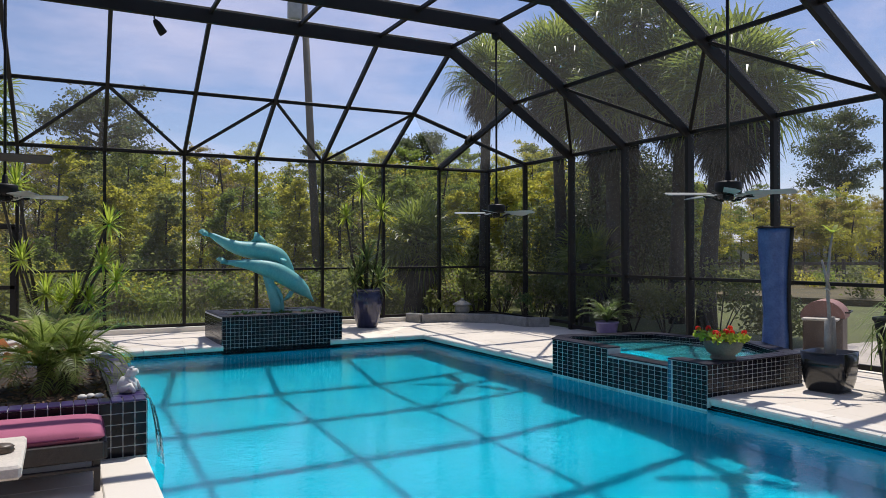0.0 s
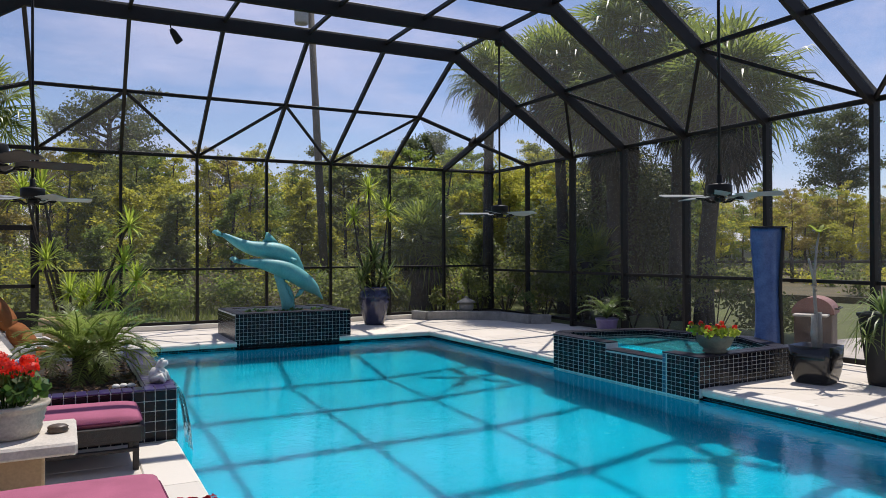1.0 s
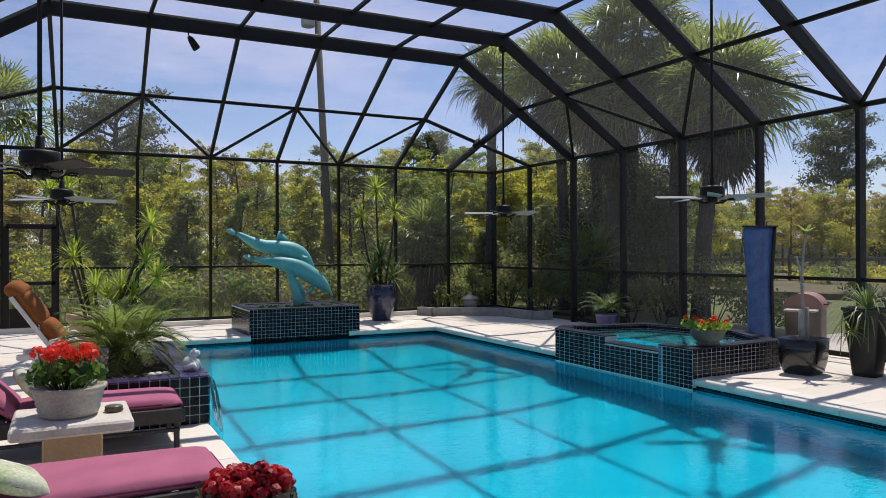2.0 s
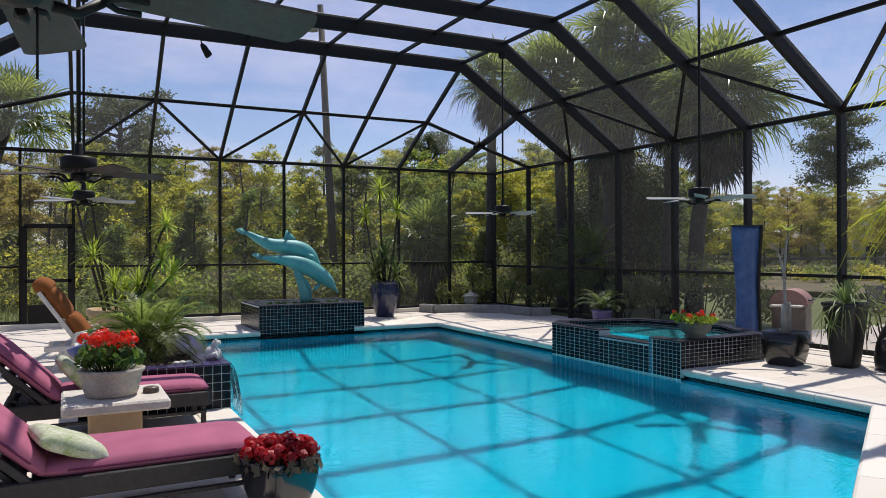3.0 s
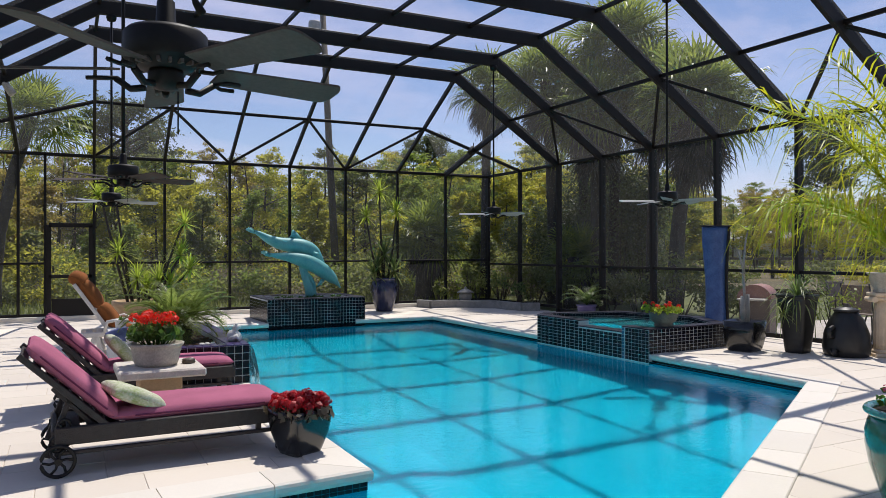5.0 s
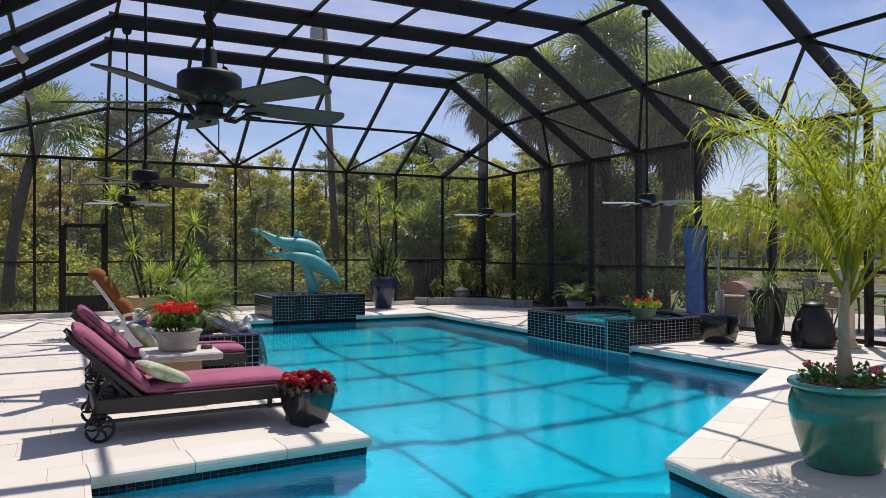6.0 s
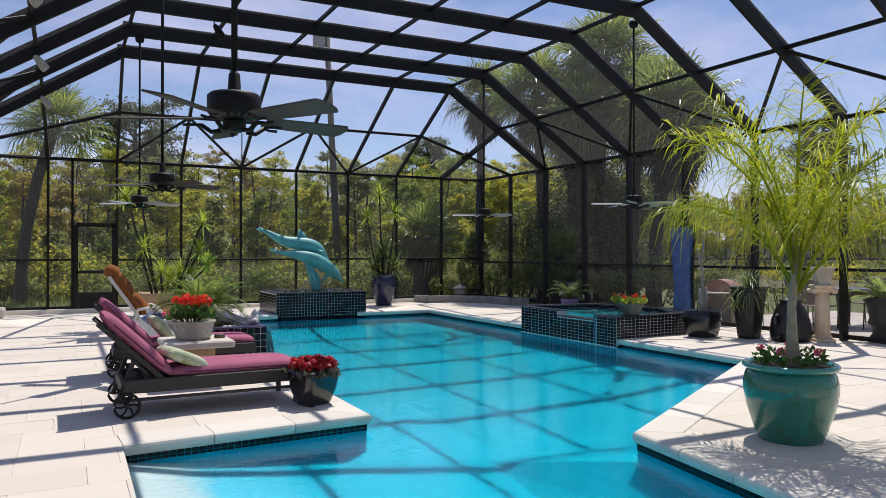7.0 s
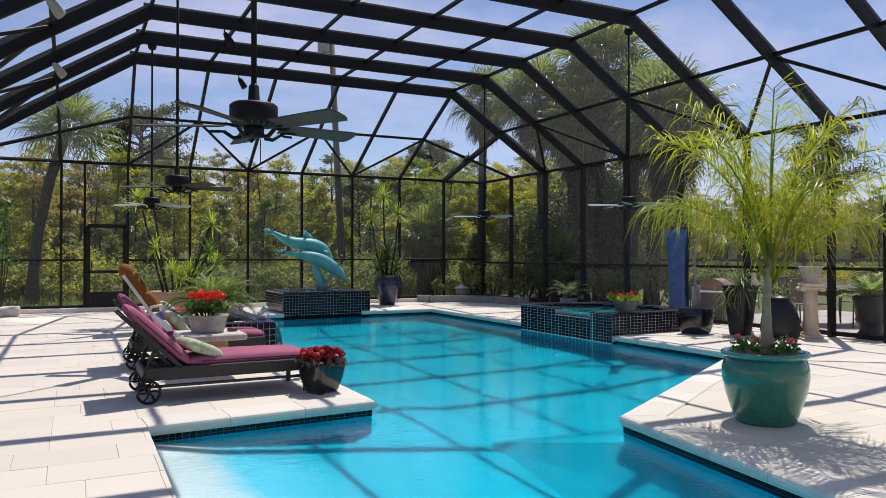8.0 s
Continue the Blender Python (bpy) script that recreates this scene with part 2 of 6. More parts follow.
M_BEACH = material("pale_pool_plaster", (0.50, 0.56, 0.58), 0.8, var=0.2, scale=1.6, fine=30, bump=0.05, spec=0.08)


def beach_finish(mt):
    """The pale entry finish gives way to the blue plaster along the slope, with a ragged edge."""
    n, l = mt.node_tree.nodes, mt.node_tree.links
    tc, nz, sp_ = n.new("ShaderNodeTexCoord"), n.new("ShaderNodeTexNoise"), n.new("ShaderNodeSeparateXYZ")
    nz.inputs["Scale"].default_value = 2.5
    l.new(tc.outputs["Object"], nz.inputs["Vector"])
    l.new(tc.outputs["Object"], sp_.inputs[0])
    ad = n.new("ShaderNodeMath")
    ad.operation = 'MULTIPLY_ADD'
    ad.inputs[1].default_value = 0.35
    l.new(nz.outputs["Fac"], ad.inputs[0])
    l.new(sp_.outputs["X"], ad.inputs[2])
    mr = n.new("ShaderNodeMapRange")
    mr.inputs["From Min"].default_value, mr.inputs["From Max"].default_value = -1.25, 0.3
    l.new(ad.outputs[0], mr.inputs["Value"])
    rp_ = n.new("ShaderNodeValToRGB")
    e = rp_.color_ramp.elements
    e[0].color, e[1].color = (0.62, 0.60, 0.62, 1), (0.0, 0.34, 0.475, 1)
    e[1].position = 0.9
    e.new(0.30).color = (0.46, 0.52, 0.55, 1)
    e.new(0.46).color = (0.06, 0.42, 0.56, 1)
    l.new(mr.outputs[0], rp_.inputs[0])
    l.new(rp_.outputs[0], n["Principled BSDF"].inputs["Base Color"])


beach_finish(M_BEACH)
M_WATER = water_material("pool_water", (0.70, 0.97, 1.0), 0.24, 0.012, 11.0)
M_SPAWATER = water_material("spa_water", (0.86, 0.99, 1.0), 0.5, 0.02, 9.0)
M_FALL = water_material("falling_water", (0.97, 1.0, 1.0), 0.8, 0.03, 14.0)
M_TILE = material("navy_glazed_tile", (0.007, 0.008, 0.014), 0.22, var=0.5, scale=30, fine=200, bump=0.03, per="object", spec=0.22)
M_TILES = material("navy_glazed_tiles_joined", (0.007, 0.008, 0.014), 0.22, var=0.5, scale=30, fine=200, bump=0.03, per="island", spec=0.22)
M_TILEBLUE = material("blue_glazed_tile", (0.03, 0.12, 0.19), 0.16, var=0.4, scale=30, fine=200, bump=0.03, per="object", coat=0.3)
M_DARKCAP = material("dark_cap_tile", (0.016, 0.013, 0.025), 0.4, var=0.4, scale=14, fine=100, bump=0.04, per="object", spec=0.25)
M_CAP = material("purple_glazed_tile", (0.05, 0.032, 0.13), 0.3, var=0.4, scale=14, fine=100, bump=0.04, per="object", coat=0.3)
M_GROUT = material("pale_grout", (0.64, 0.64, 0.63), 0.9, var=0.25, scale=10, fine=80, bump=0.2)
M_BRONZE = material("bronze_aluminium", (0.013, 0.011, 0.010), 0.5, var=0.25, scale=5, fine=70, bump=0.03, spec=0.25)
M_SCREEN = screen_material()
M_GRASS = material("lawn_soil", (0.13, 0.15, 0.035), 0.95, var=0.5, scale=0.5, fine=12, bump=0.5, dark=(0.07, 0.075, 0.025))
M_BARK = material("bark", (0.075, 0.062, 0.05), 0.9, var=0.5, scale=6, fine=40, bump=0.8)
M_PALMBARK = material("palm_bark", (0.06, 0.05, 0.04), 0.9, var=0.45, scale=10, fine=50, bump=0.9)
M_POLE = material("weathered_pole_wood", (0.10, 0.085, 0.07), 0.9, var=0.4, scale=3, fine=40, bump=0.4)
L_FOREST = leaf_material("spring_leaves", [(0.12, 0.125, 0.02), (0.205, 0.205, 0.028), (0.28, 0.265, 0.033), (0.33, 0.285, 0.045)], 0.55, 0.64)
L_DARK = leaf_material("dark_leaves", [(0.075, 0.088, 0.03), (0.12, 0.135, 0.04), (0.17, 0.185, 0.055)], 0.55, 0.6)
L_MID = leaf_material("fresh_green_leaves", [(0.075, 0.105, 0.025), (0.12, 0.155, 0.03), (0.175, 0.21, 0.04)], 0.55, 0.62)
L_TWIG = leaf_material("budding_twigs", [(0.09, 0.075, 0.05), (0.14, 0.12, 0.075), (0.19, 0.165, 0.10)], 0.7, 0.35)
L_PINE = leaf_material("pine_needles", [(0.04, 0.052, 0.025), (0.07, 0.085, 0.035), (0.105, 0.12, 0.05)], 0.5, 0.45)
# leaf colour kept near black: the shade between the palms is put into it
L_SHADE = leaf_material("shade_dark_leaves", [(0.022, 0.03, 0.014), (0.042, 0.054, 0.02), (0.075, 0.09, 0.03)], 0.45, 0.3)
L_OCHRE = leaf_material("ochre_leaves", [(0.15, 0.135, 0.035), (0.22, 0.175, 0.04), (0.26, 0.21, 0.055)], 0.55, 0.6)
L_FANPALM = leaf_material("fan_palm_leaves", [(0.05, 0.07, 0.02), (0.11, 0.14, 0.03), (0.21, 0.24, 0.04)], 0.38, 0.5)

# ---- ground, deck, pool ----
POOL = [(0.605, 12.1), (0.605, 2.13), (-1.28, 2.0), (-1.36, -8.0), (1.9, -8.0), (1.9, -1.5), (2.2, 0.62), (6.05, 2.9), (6.05, 12.1)]
WATER_Z = -0.125


def grid_ground():
    """The lawn: a sheet with a hole under the deck, rising gently, to the horizon."""
    b = Build()
    xs = [-900, -300, -120, -60, -30, -15, -3.6, 2, 9.2, 14, 20, 28, 40, 60, 90, 150, 320, 900]
    ys = [-900, -300, -100, -40, -8.2, 0, 8, 14.95, 18, 22, 26, 32, 40, 55, 80, 140, 320, 900]
    for i, x in enumerate(xs):
        for j, y in enumerate(ys):
            d = max(0, math.hypot(x - 3, y - 5) - 12)
            z = -0.06 + 0.12 * noise.noise((x * 0.07, y * 0.07, 0)) * min(1, d / 10)
            b.v.append((x, y, z))
    n = len(ys)
    for i in range(len(xs) - 1):
        for j in range(n - 1):
            if xs[i] >= -3.6 and xs[i + 1] <= 9.2 and ys[j] >= -8.2 and ys[j + 1] <= 14.95:
                continue
            b.f.append((i * n + j, (i + 1) * n + j, (i + 1) * n + j + 1, i * n + j + 1))
            b.s.append(True)
    return b


ground = tagged(part("ground", grid_ground(), M_GRASS), "sunlit rough lawn reaching to the woods", "lawn", kind="structure")


def clip(poly, a, b):
    """Keeps the part of a convex polygon on the left of the line a to b."""
    out = []
    nx, ny = -(b[1] - a[1]), b[0] - a[0]
    side = [(p[0] - a[0]) * nx + (p[1] - a[1]) * ny for p in poly]
    for i, p in enumerate(poly):
        q, s, t = poly[(i + 1) % len(poly)], side[i], side[(i + 1) % len(poly)]
        if s >= 0:
            out.append(p)
        if s * t < 0:
            k = s / (s - t)
            out.append((p[0] + k * (q[0] - p[0]), p[1] + k * (q[1] - p[1])))
    return out


def area(poly):
    return 0.5 * sum(p[0] * q[1] - q[0] * p[1] for p, q in zip(poly, poly[1:] + poly[:1]))


REGIONS = [
    [(-3.55, -8.2), (-1.34, -8.2), (-1.28, 2.0), (-1.28, 2.30), (-3.55, 2.30)],
    [(-3.55, 2.30), (-1.28, 2.30), (0.305, 2.41), (0.305, 14.68), (-3.55, 14.68)],
    [(0.305, 12.40), (6.35, 12.40), (6.35, 14.68), (0.305, 14.68)],
    [(6.35, 2.73), (9.15, 2.73), (9.15, 14.68), (6.35, 14.68)],
    [(2.2, -8.2), (9.15, -8.2), (9.15, 2.73), (6.35, 2.73), (2.47, 0.43), (2.2, -1.53)],
]
slab = Build()
for reg in REGIONS:
    slab.prism(reg, -0.25, -0.006)
deck = tagged(part("deck", slab, M_JOINT), "pale travertine paver deck round the pool", "deck", kind="structure")

# walls of the basin, down to the floor
basin = Build()
nP = len(POOL)
FLOOR_Z = -1.22
for i in range(nP):
    p, q = POOL[i], POOL[(i + 1) % nP]
    basin.add([(p[0], p[1], -0.06), (q[0], q[1], -0.06), (q[0], q[1], FLOOR_Z - 0.02), (p[0], p[1], FLOOR_Z - 0.02)], [(0, 1, 2, 3)])
basin.add([(0.6, 1.9, FLOOR_Z), (6.1, 1.9, FLOOR_Z), (6.1, 12.15, FLOOR_Z), (0.6, 12.15, FLOOR_Z)], [(0, 1, 2, 3)])
basin.add([(1.6, -8.05, FLOOR_Z), (6.1, -8.05, FLOOR_Z), (6.1, 1.9, FLOOR_Z), (1.6, 1.9, FLOOR_Z)], [(0, 1, 2, 3)])
pool = tagged(part("pool_basin", basin, M_PLASTER), "swimming pool basin with bright blue plaster", "swimming pool", kind="structure")
# sloping beach entry
slope = [(-1.45, -0.095), (-1.25, -0.14), (-1.05, -0.26), (-0.8, -0.40), (-0.3, -0.56), (0.3, -0.72), (1.0, -0.93), (1.85, FLOOR_Z - 0.01)]
bb = Build()
for x, z in slope:
    bb.v += [(x, -8.05, z), (x, 2.22, z), (x, 4.2, FLOOR_Z - 0.012 if x > 0.5 else z)]
for i in range(len(slope) - 1):
    bb.f += [(3 * i, 3 * i + 3, 3 * i + 4, 3 * i + 1)] + ([(3 * i + 1, 3 * i + 4, 3 * i + 5, 3 * i + 2)] if slope[i][0] > 0.2 else [])
    bb.s += [True] * (2 if slope[i][0] > 0.2 else 1)
part("beach_entry", bb, M_BEACH, pool, "pale plaster beach entry sloping under water")

bank = Build().add([(1.93, -8.02, -0.45), (1.93, -1.5, -0.45), (2.22, 0.60, -0.45), (0.7, -8.02, FLOOR_Z), (0.7, -1.2, FLOOR_Z), (1.5, 1.9, FLOOR_Z), (3.6, 1.42, FLOOR_Z)],
                   [(0, 1, 4, 3), (1, 2, 5, 4), (2, 6, 5)])
part("sloping_bank", bank, M_PLASTER, pool, "blue plaster bank sloping under water")

me = bpy.data.meshes.new("pool_water")
me.from_pydata([(x, y, WATER_Z) for x, y in POOL], [], [tuple(range(nP)) if area(POOL) > 0 else tuple(reversed(range(nP)))])
me.materials.append(M_WATER)
water = tagged(new("water", me), "clear rippled turquoise pool water", "water", kind="structure")
water.visible_shadow = False

# ---- screen enclosure ----
XL, XR, TL, TR = -3.37, 9.03, -0.69, 6.33
YF, EAVE, TOP = 14.76, 3.44, 5.18
ARCHES = [11.53, 9.98, 8.46, 6.87, 5.26, 3.62, 2.0, 0.38, -1.2, -2.8, -4.4, -6.0, -7.6]
RAIL = 1.19
cage = thing("screen_enclosure", "dark bronze aluminium pool cage with insect screens", "pool enclosure")


def bar(name, p, q, w, h, up=(0, 0, 1)):
    return part(name, Build().beam(p, q, w, h, up), M_BRONZE, cage)


def panel(*pts):
    b = Build().add(pts, [tuple(range(len(pts)))])
    return part("screen_panel", b, M_SCREEN, cage)


KERB = 0.10
for k, y in enumerate(ARCHES):
    for xw, xt in ((XL, TL), (XR, TR)):
        bar("post", (xw, y, KERB if xw < 0 else 0), (xw, y, EAVE + 0.05), 0.064, 0.14, (1, 0, 0))
        bar("rafter", (xw, y, EAVE), (xt, y, TOP), 0.07, 0.22)
    bar("beam", (TL - 0.1, y, TOP), (TR + 0.1, y, TOP), 0.077, 0.24)
SLOPE_MID = {XL: ((XL + TL) / 2, (EAVE + TOP) / 2), XR: ((XR + TR) / 2, (EAVE + TOP) / 2)}
FX = [-3.37, -2.0, -0.61, 0.79, 2.19, 3.58, 4.97, 6.36, 7.74, 9.03]
TX = [TL + (TR - TL) / 5 * i for i in range(6)]
MIDK = 0.495
for k in range(len(ARCHES) - 1):
    y0, y1 = ARCHES[k], ARCHES[k + 1]
    for x in TX:
        bar("purlin", (x, y0, TOP + 0.05), (x, y1, TOP + 0.05), 0.05, 0.06)
    for a, b_ in zip(TX[:-1], TX[1:]):
        panel((a, y0, TOP + 0.08), (b_, y0, TOP + 0.08), (b_, y1, TOP + 0.08), (a, y1, TOP + 0.08))
    for xw, xt in ((XL, TL), (XR, TR)):
        xm, zm = SLOPE_MID[xw]
        bar("purlin", (xm, y0, zm + 0.03), (xm, y1, zm + 0.03), 0.05, 0.06)
        bar("eave_rail", (xw, y0, EAVE), (xw, y1, EAVE), 0.05, 0.07)
        bar("chair_rail", (xw, y0, RAIL - 0.1), (xw, y1, RAIL - 0.1), 0.05, 0.05)
        bar("sill_rail", (xw, y0, 0.06), (xw, y1, 0.06), 0.05, 0.07)
        panel((xw, y0, EAVE), (xw, y1, EAVE), (xm, y1, zm + 0.05), (xm, y0, zm + 0.05))
        panel((xm, y0, zm + 0.05), (xm, y1, zm + 0.05), (xt, y1, TOP + 0.08), (xt, y0, TOP + 0.08))
        panel((xw, y0, 0.05), (xw, y1, 0.05), (xw, y1, EAVE), (xw, y0, EAVE))
        if k % 2 == 1:
            bar("brace", (xm, y0, zm), (xw, y1, EAVE), 0.05, 0.05)
            bar("brace", (xm, y0, zm), (xw, ARCHES[k - 1], EAVE), 0.05, 0.05)
# far wall and its sloping hip
far = [x for x in FX]
for x in far:
    bar("post", (x, YF, KERB), (x, YF, EAVE), 0.055, 0.08 if x not in (XL, XR) else 0.16, (0, 1, 0))
bar("eave_rail", (XL, YF, EAVE), (XR, YF, EAVE), 0.06, 0.07)
bar("chair_rail", (XL, YF, RAIL), (-1.45, YF, RAIL), 0.05, 0.045)
bar("chair_rail", (-0.61, YF, RAIL), (XR, YF, RAIL), 0.05, 0.045)
bar("sill_rail", (XL, YF, KERB + 0.03), (-1.5, YF, KERB + 0.03), 0.05, 0.06)
bar("sill_rail", (-0.61, YF, KERB + 0.03), (XR, YF, KERB + 0.03), 0.05, 0.06)
for a, b_ in zip(far[:-1], far[1:]):
    panel((a, YF, KERB), (b_, YF, KERB), (b_, YF, EAVE), (a, YF, EAVE))
Y1 = ARCHES[0]
hipn = far[2:8]
mid = []
for x0, x1 in zip(hipn, TX):
    mid.append((x0 + (x1 - x0) * MIDK, YF + (Y1 - YF) * MIDK, EAVE + (TOP - EAVE) * MIDK))
    bar("rafter", (x0, YF, EAVE), (x1, Y1, TOP), 0.06, 0.09)
bar("purlin", mid[0], mid[-1], 0.05, 0.06)
for i, x in enumerate(hipn):
    if i % 2 == 0 and i + 1 < len(mid):
        bar("brace", (x, YF, EAVE), mid[i + 1], 0.045, 0.05)
    if i % 2 == 0 and i >= 1:
        bar("brace", (x, YF, EAVE), mid[i - 1], 0.045, 0.05)
for i in range(5):
    panel((hipn[i], YF, EAVE), (hipn[i + 1], YF, EAVE), mid[i + 1], mid[i])
    panel(mid[i], mid[i + 1], (TX[i + 1], Y1, TOP), (TX[i], Y1, TOP))
for sx, xt, xm0, xn, md in ((XR, TR, SLOPE_MID[XR], 7.74, mid[-1]), (XL, TL, SLOPE_MID[XL], -2.0, mid[0])):
    am = (xm0[0], Y1, xm0[1])
    y_side = 13.17
    bar("post", (sx, y_side, KERB), (sx, y_side, EAVE), 0.06, 0.10, (1, 0, 0))
    bar("hip_beam", (xn, YF, EAVE), am, 0.06, 0.14)
    bar("brace", md, (sx, y_side, EAVE), 0.05, 0.07)
    bar("eave_rail", (sx, Y1, EAVE), (sx, YF, EAVE), 0.05, 0.07)
    bar("chair_rail", (sx, Y1, RAIL - 0.1), (sx, YF, RAIL - 0.1), 0.05, 0.05)
    bar("sill_rail", (sx, Y1, KERB + 0.03), (sx, YF, KERB + 0.03), 0.05, 0.06)
    panel((sx, Y1, KERB), (sx, YF, KERB), (sx, YF, EAVE), (sx, Y1, EAVE))
    panel((sx, Y1, EAVE), (sx, y_side, EAVE), am)
    panel((sx, y_side, EAVE), (sx, YF, EAVE), (xn, YF, EAVE), am)
    panel((xn, YF, EAVE), md, am)
    panel(md, (xt, Y1, TOP), am)
# screen door in the far wall
door = tagged(part("door_1", Build(), None, None), "closed bronze screen door with a solid kick plate", "screen door", kind="structure")
DX0, DX1, DT = -1.45, -0.64, 1.98
for nm, p, q, w, h in (("door_stile", (DX0, YF - 0.05, 0.05), (DX0, YF - 0.05, DT), 0.05, 0.09), ("door_stile", (DX1 - 0.03, YF - 0.05, 0.05), (DX1 - 0.03, YF - 0.05, DT), 0.05, 0.09)):
    part(nm, Build().beam(p, q, w, h, (1, 0, 0)), M_BRONZE, door)
for z, h in ((DT, 0.09), (0.92, 0.07)):
    part("door_rail", Build().beam((DX0, YF - 0.05, z), (DX1, YF - 0.05, z), 0.05, h), M_BRONZE, door)
part("kick_plate", Build().box((DX0 + 0.05, YF - 0.06, 0.06), (DX1 - 0.07, YF - 0.035, 0.46), 0.004), M_BRONZE, door)
part("door_handle", Build().box((DX0 + 0.06, YF - 0.12, 1.0), (DX0 + 0.09, YF - 0.075, 1.14), 0.008), M_BRONZE, door)
bar("post", (DX0 - 0.07, YF, KERB), (DX0 - 0.07, YF, EAVE), 0.05, 0.06, (0, 1, 0))
kerb = Build().box((XL - 0.1, YF - 0.09, -0.1), (XR + 0.1, YF + 0.12, KERB), 0.01)
tagged(part("kerb_north", kerb, M_COPING), "low pale kerb under the far screen wall", "kerb", kind="structure")

# ---- woods, palms and what lies outside ----
def quads(centers, radii, count, size, seed, flat=0.5, soft=False):
    """Loose leaves scattered through ellipsoids: arrays of vertices for one mesh."""
    g = np.random.default_rng(seed)
    cnt_ = np.array(count)
    n = int(cnt_.sum())
    c = np.repeat(np.array(centers, dtype=float), cnt_, axis=0)
    r = np.repeat(np.array(radii, dtype=float), cnt_, axis=0)
    d = g.normal(size=(n, 3))
    if soft:
        p = c + d * 0.55 * r
    else:
        d /= np.linalg.norm(d, axis=1)[:, None]
        p = c + d * (g.uniform(0.25, 1.0, size=(n, 1)) ** 0.6) * r
    a = g.normal(size=(n, 3))
    a /= np.linalg.norm(a, axis=1)[:, None]
    b = np.cross(a, g.normal(size=(n, 3)))
    b /= np.linalg.norm(b, axis=1)[:, None]
    s = size * g.uniform(0.5, 1.25, size=(n, 1))
    return np.stack([p - a * s, p + b * s * flat, p + a * s, p - b * s * flat], axis=1).reshape(-1, 3)


def face_mesh(name, v, mt, k):
    """A mesh of loose faces with k corners each."""
    n = len(v) // k
    me = bpy.data.meshes.new(name)
    me.vertices.add(len(v))
    me.vertices.foreach_set("co", np.ascontiguousarray(v, dtype=np.float32).ravel())
    me.loops.add(n * k)
    me.loops.foreach_set("vertex_index", np.arange(n * k, dtype=np.int32))
    me.polygons.add(n)
    me.polygons.foreach_set("loop_start", np.arange(0, n * k, k, dtype=np.int32))
    me.update(calc_edges=True)
    me.materials.append(mt)
    return me


def quad_mesh(name, v, mt):
    return face_mesh(name, v, mt, 4)


def sprays(rows, size, seed):
    """Small three-cornered leaves along drooping sprays: rows of (centre, outward direction, length, width, count)."""
    g = np.random.default_rng(seed)
    cn = np.array([q[4] for q in rows])
    n = int(cn.sum())
    c = np.repeat(np.array([q[0] for q in rows]), cn, axis=0)
    d = np.repeat(np.array([q[1] for q in rows]), cn, axis=0)
    ln = np.repeat(np.array([q[2] for q in rows]), cn)[:, None]
    wd = np.repeat(np.array([q[3] for q in rows]), cn)[:, None]
    u = g.normal(0, 0.5, size=(n, 1))
    side = np.stack([-d[:, 1], d[:, 0], np.zeros(n)], axis=1)
    p = c + d * u * ln + side * g.normal(0, 0.5, size=(n, 1)) * wd
    p[:, 2] += g.normal(0, 0.28, size=n) * wd[:, 0] - 0.35 * (u[:, 0] ** 2) * ln[:, 0] * 0.6
    s = size * g.uniform(0.55, 1.35, size=(n, 1))
    a = g.normal(size=(n, 3))
    a[:, 2] *= 0.6
    a /= np.linalg.norm(a, axis=1)[:, None]
    b = np.cross(a, g.normal(size=(n, 3)) + np.array([0, 0, 0.8]))
    b /= np.linalg.norm(b, axis=1)[:, None]
    return np.stack([p - a * s, p + a * s, p + b * s * 1.1], axis=1).reshape(-1, 3)


def polar(az, d):
    a = radians(az)
    return math.sin(a) * d, math.cos(a) * d


wr_ = random.Random(11)
WOODS = {k: [] for k in ("lime", "mid", "dark", "ochre", "grey")}
trunks = Build()


def wood_tree(x, y, h, kind, thin=1.0, wide=1.0):
    """A slender wood tree: leaning trunk, limbs, and leaf sprays set along the limbs."""
    r0 = 0.035 + 0.009 * h
    lean = wr_.uniform(-0.06, 0.06)
    sway = wr_.uniform(-0.04, 0.04)
    path = [(x + (lean * t + sway * math.sin(4 * t)) * h, y + 0.02 * math.sin(5 * t) * h, h * t) for t in (0, 0.3, 0.6, 0.93)]
    trunks.tube(path, [r0, r0 * 0.8, r0 * 0.55, r0 * 0.15], 5, False)
    rows = WOODS[kind]
    base = wr_.uniform(0.10, 0.34)
    for k in range(int(wr_.randint(38, 50) * (0.7 + 0.05 * h))):
        t = base + (1 - base) * wr_.random() ** 0.85
        f = (t - base) / (1 - base)
        a = wr_.uniform(0, 6.28)
        reach = wide * h * 0.20 * (0.25 + math.sin(math.pi * (0.15 + 0.8 * f)) * 0.9) * wr_.uniform(0.35, 1.1)
        d = Vector((math.cos(a), math.sin(a), wr_.uniform(-0.1, 0.45))).normalized()
        p = Vector((x + (lean * t + sway * math.sin(4 * t)) * h, y, h * t * 0.97))
        if k % 4 == 0:
            trunks.tube([p - Vector((0, 0, reach * 0.35)), p + d * reach], [r0 * 0.3, r0 * 0.06], 3, False)
        ln = max(0.2, reach * 0.5)
        rows.append((p + d * reach * 0.75, d, ln, max(0.22, ln * 0.55), int(thin * (36 + 250 * ln))))


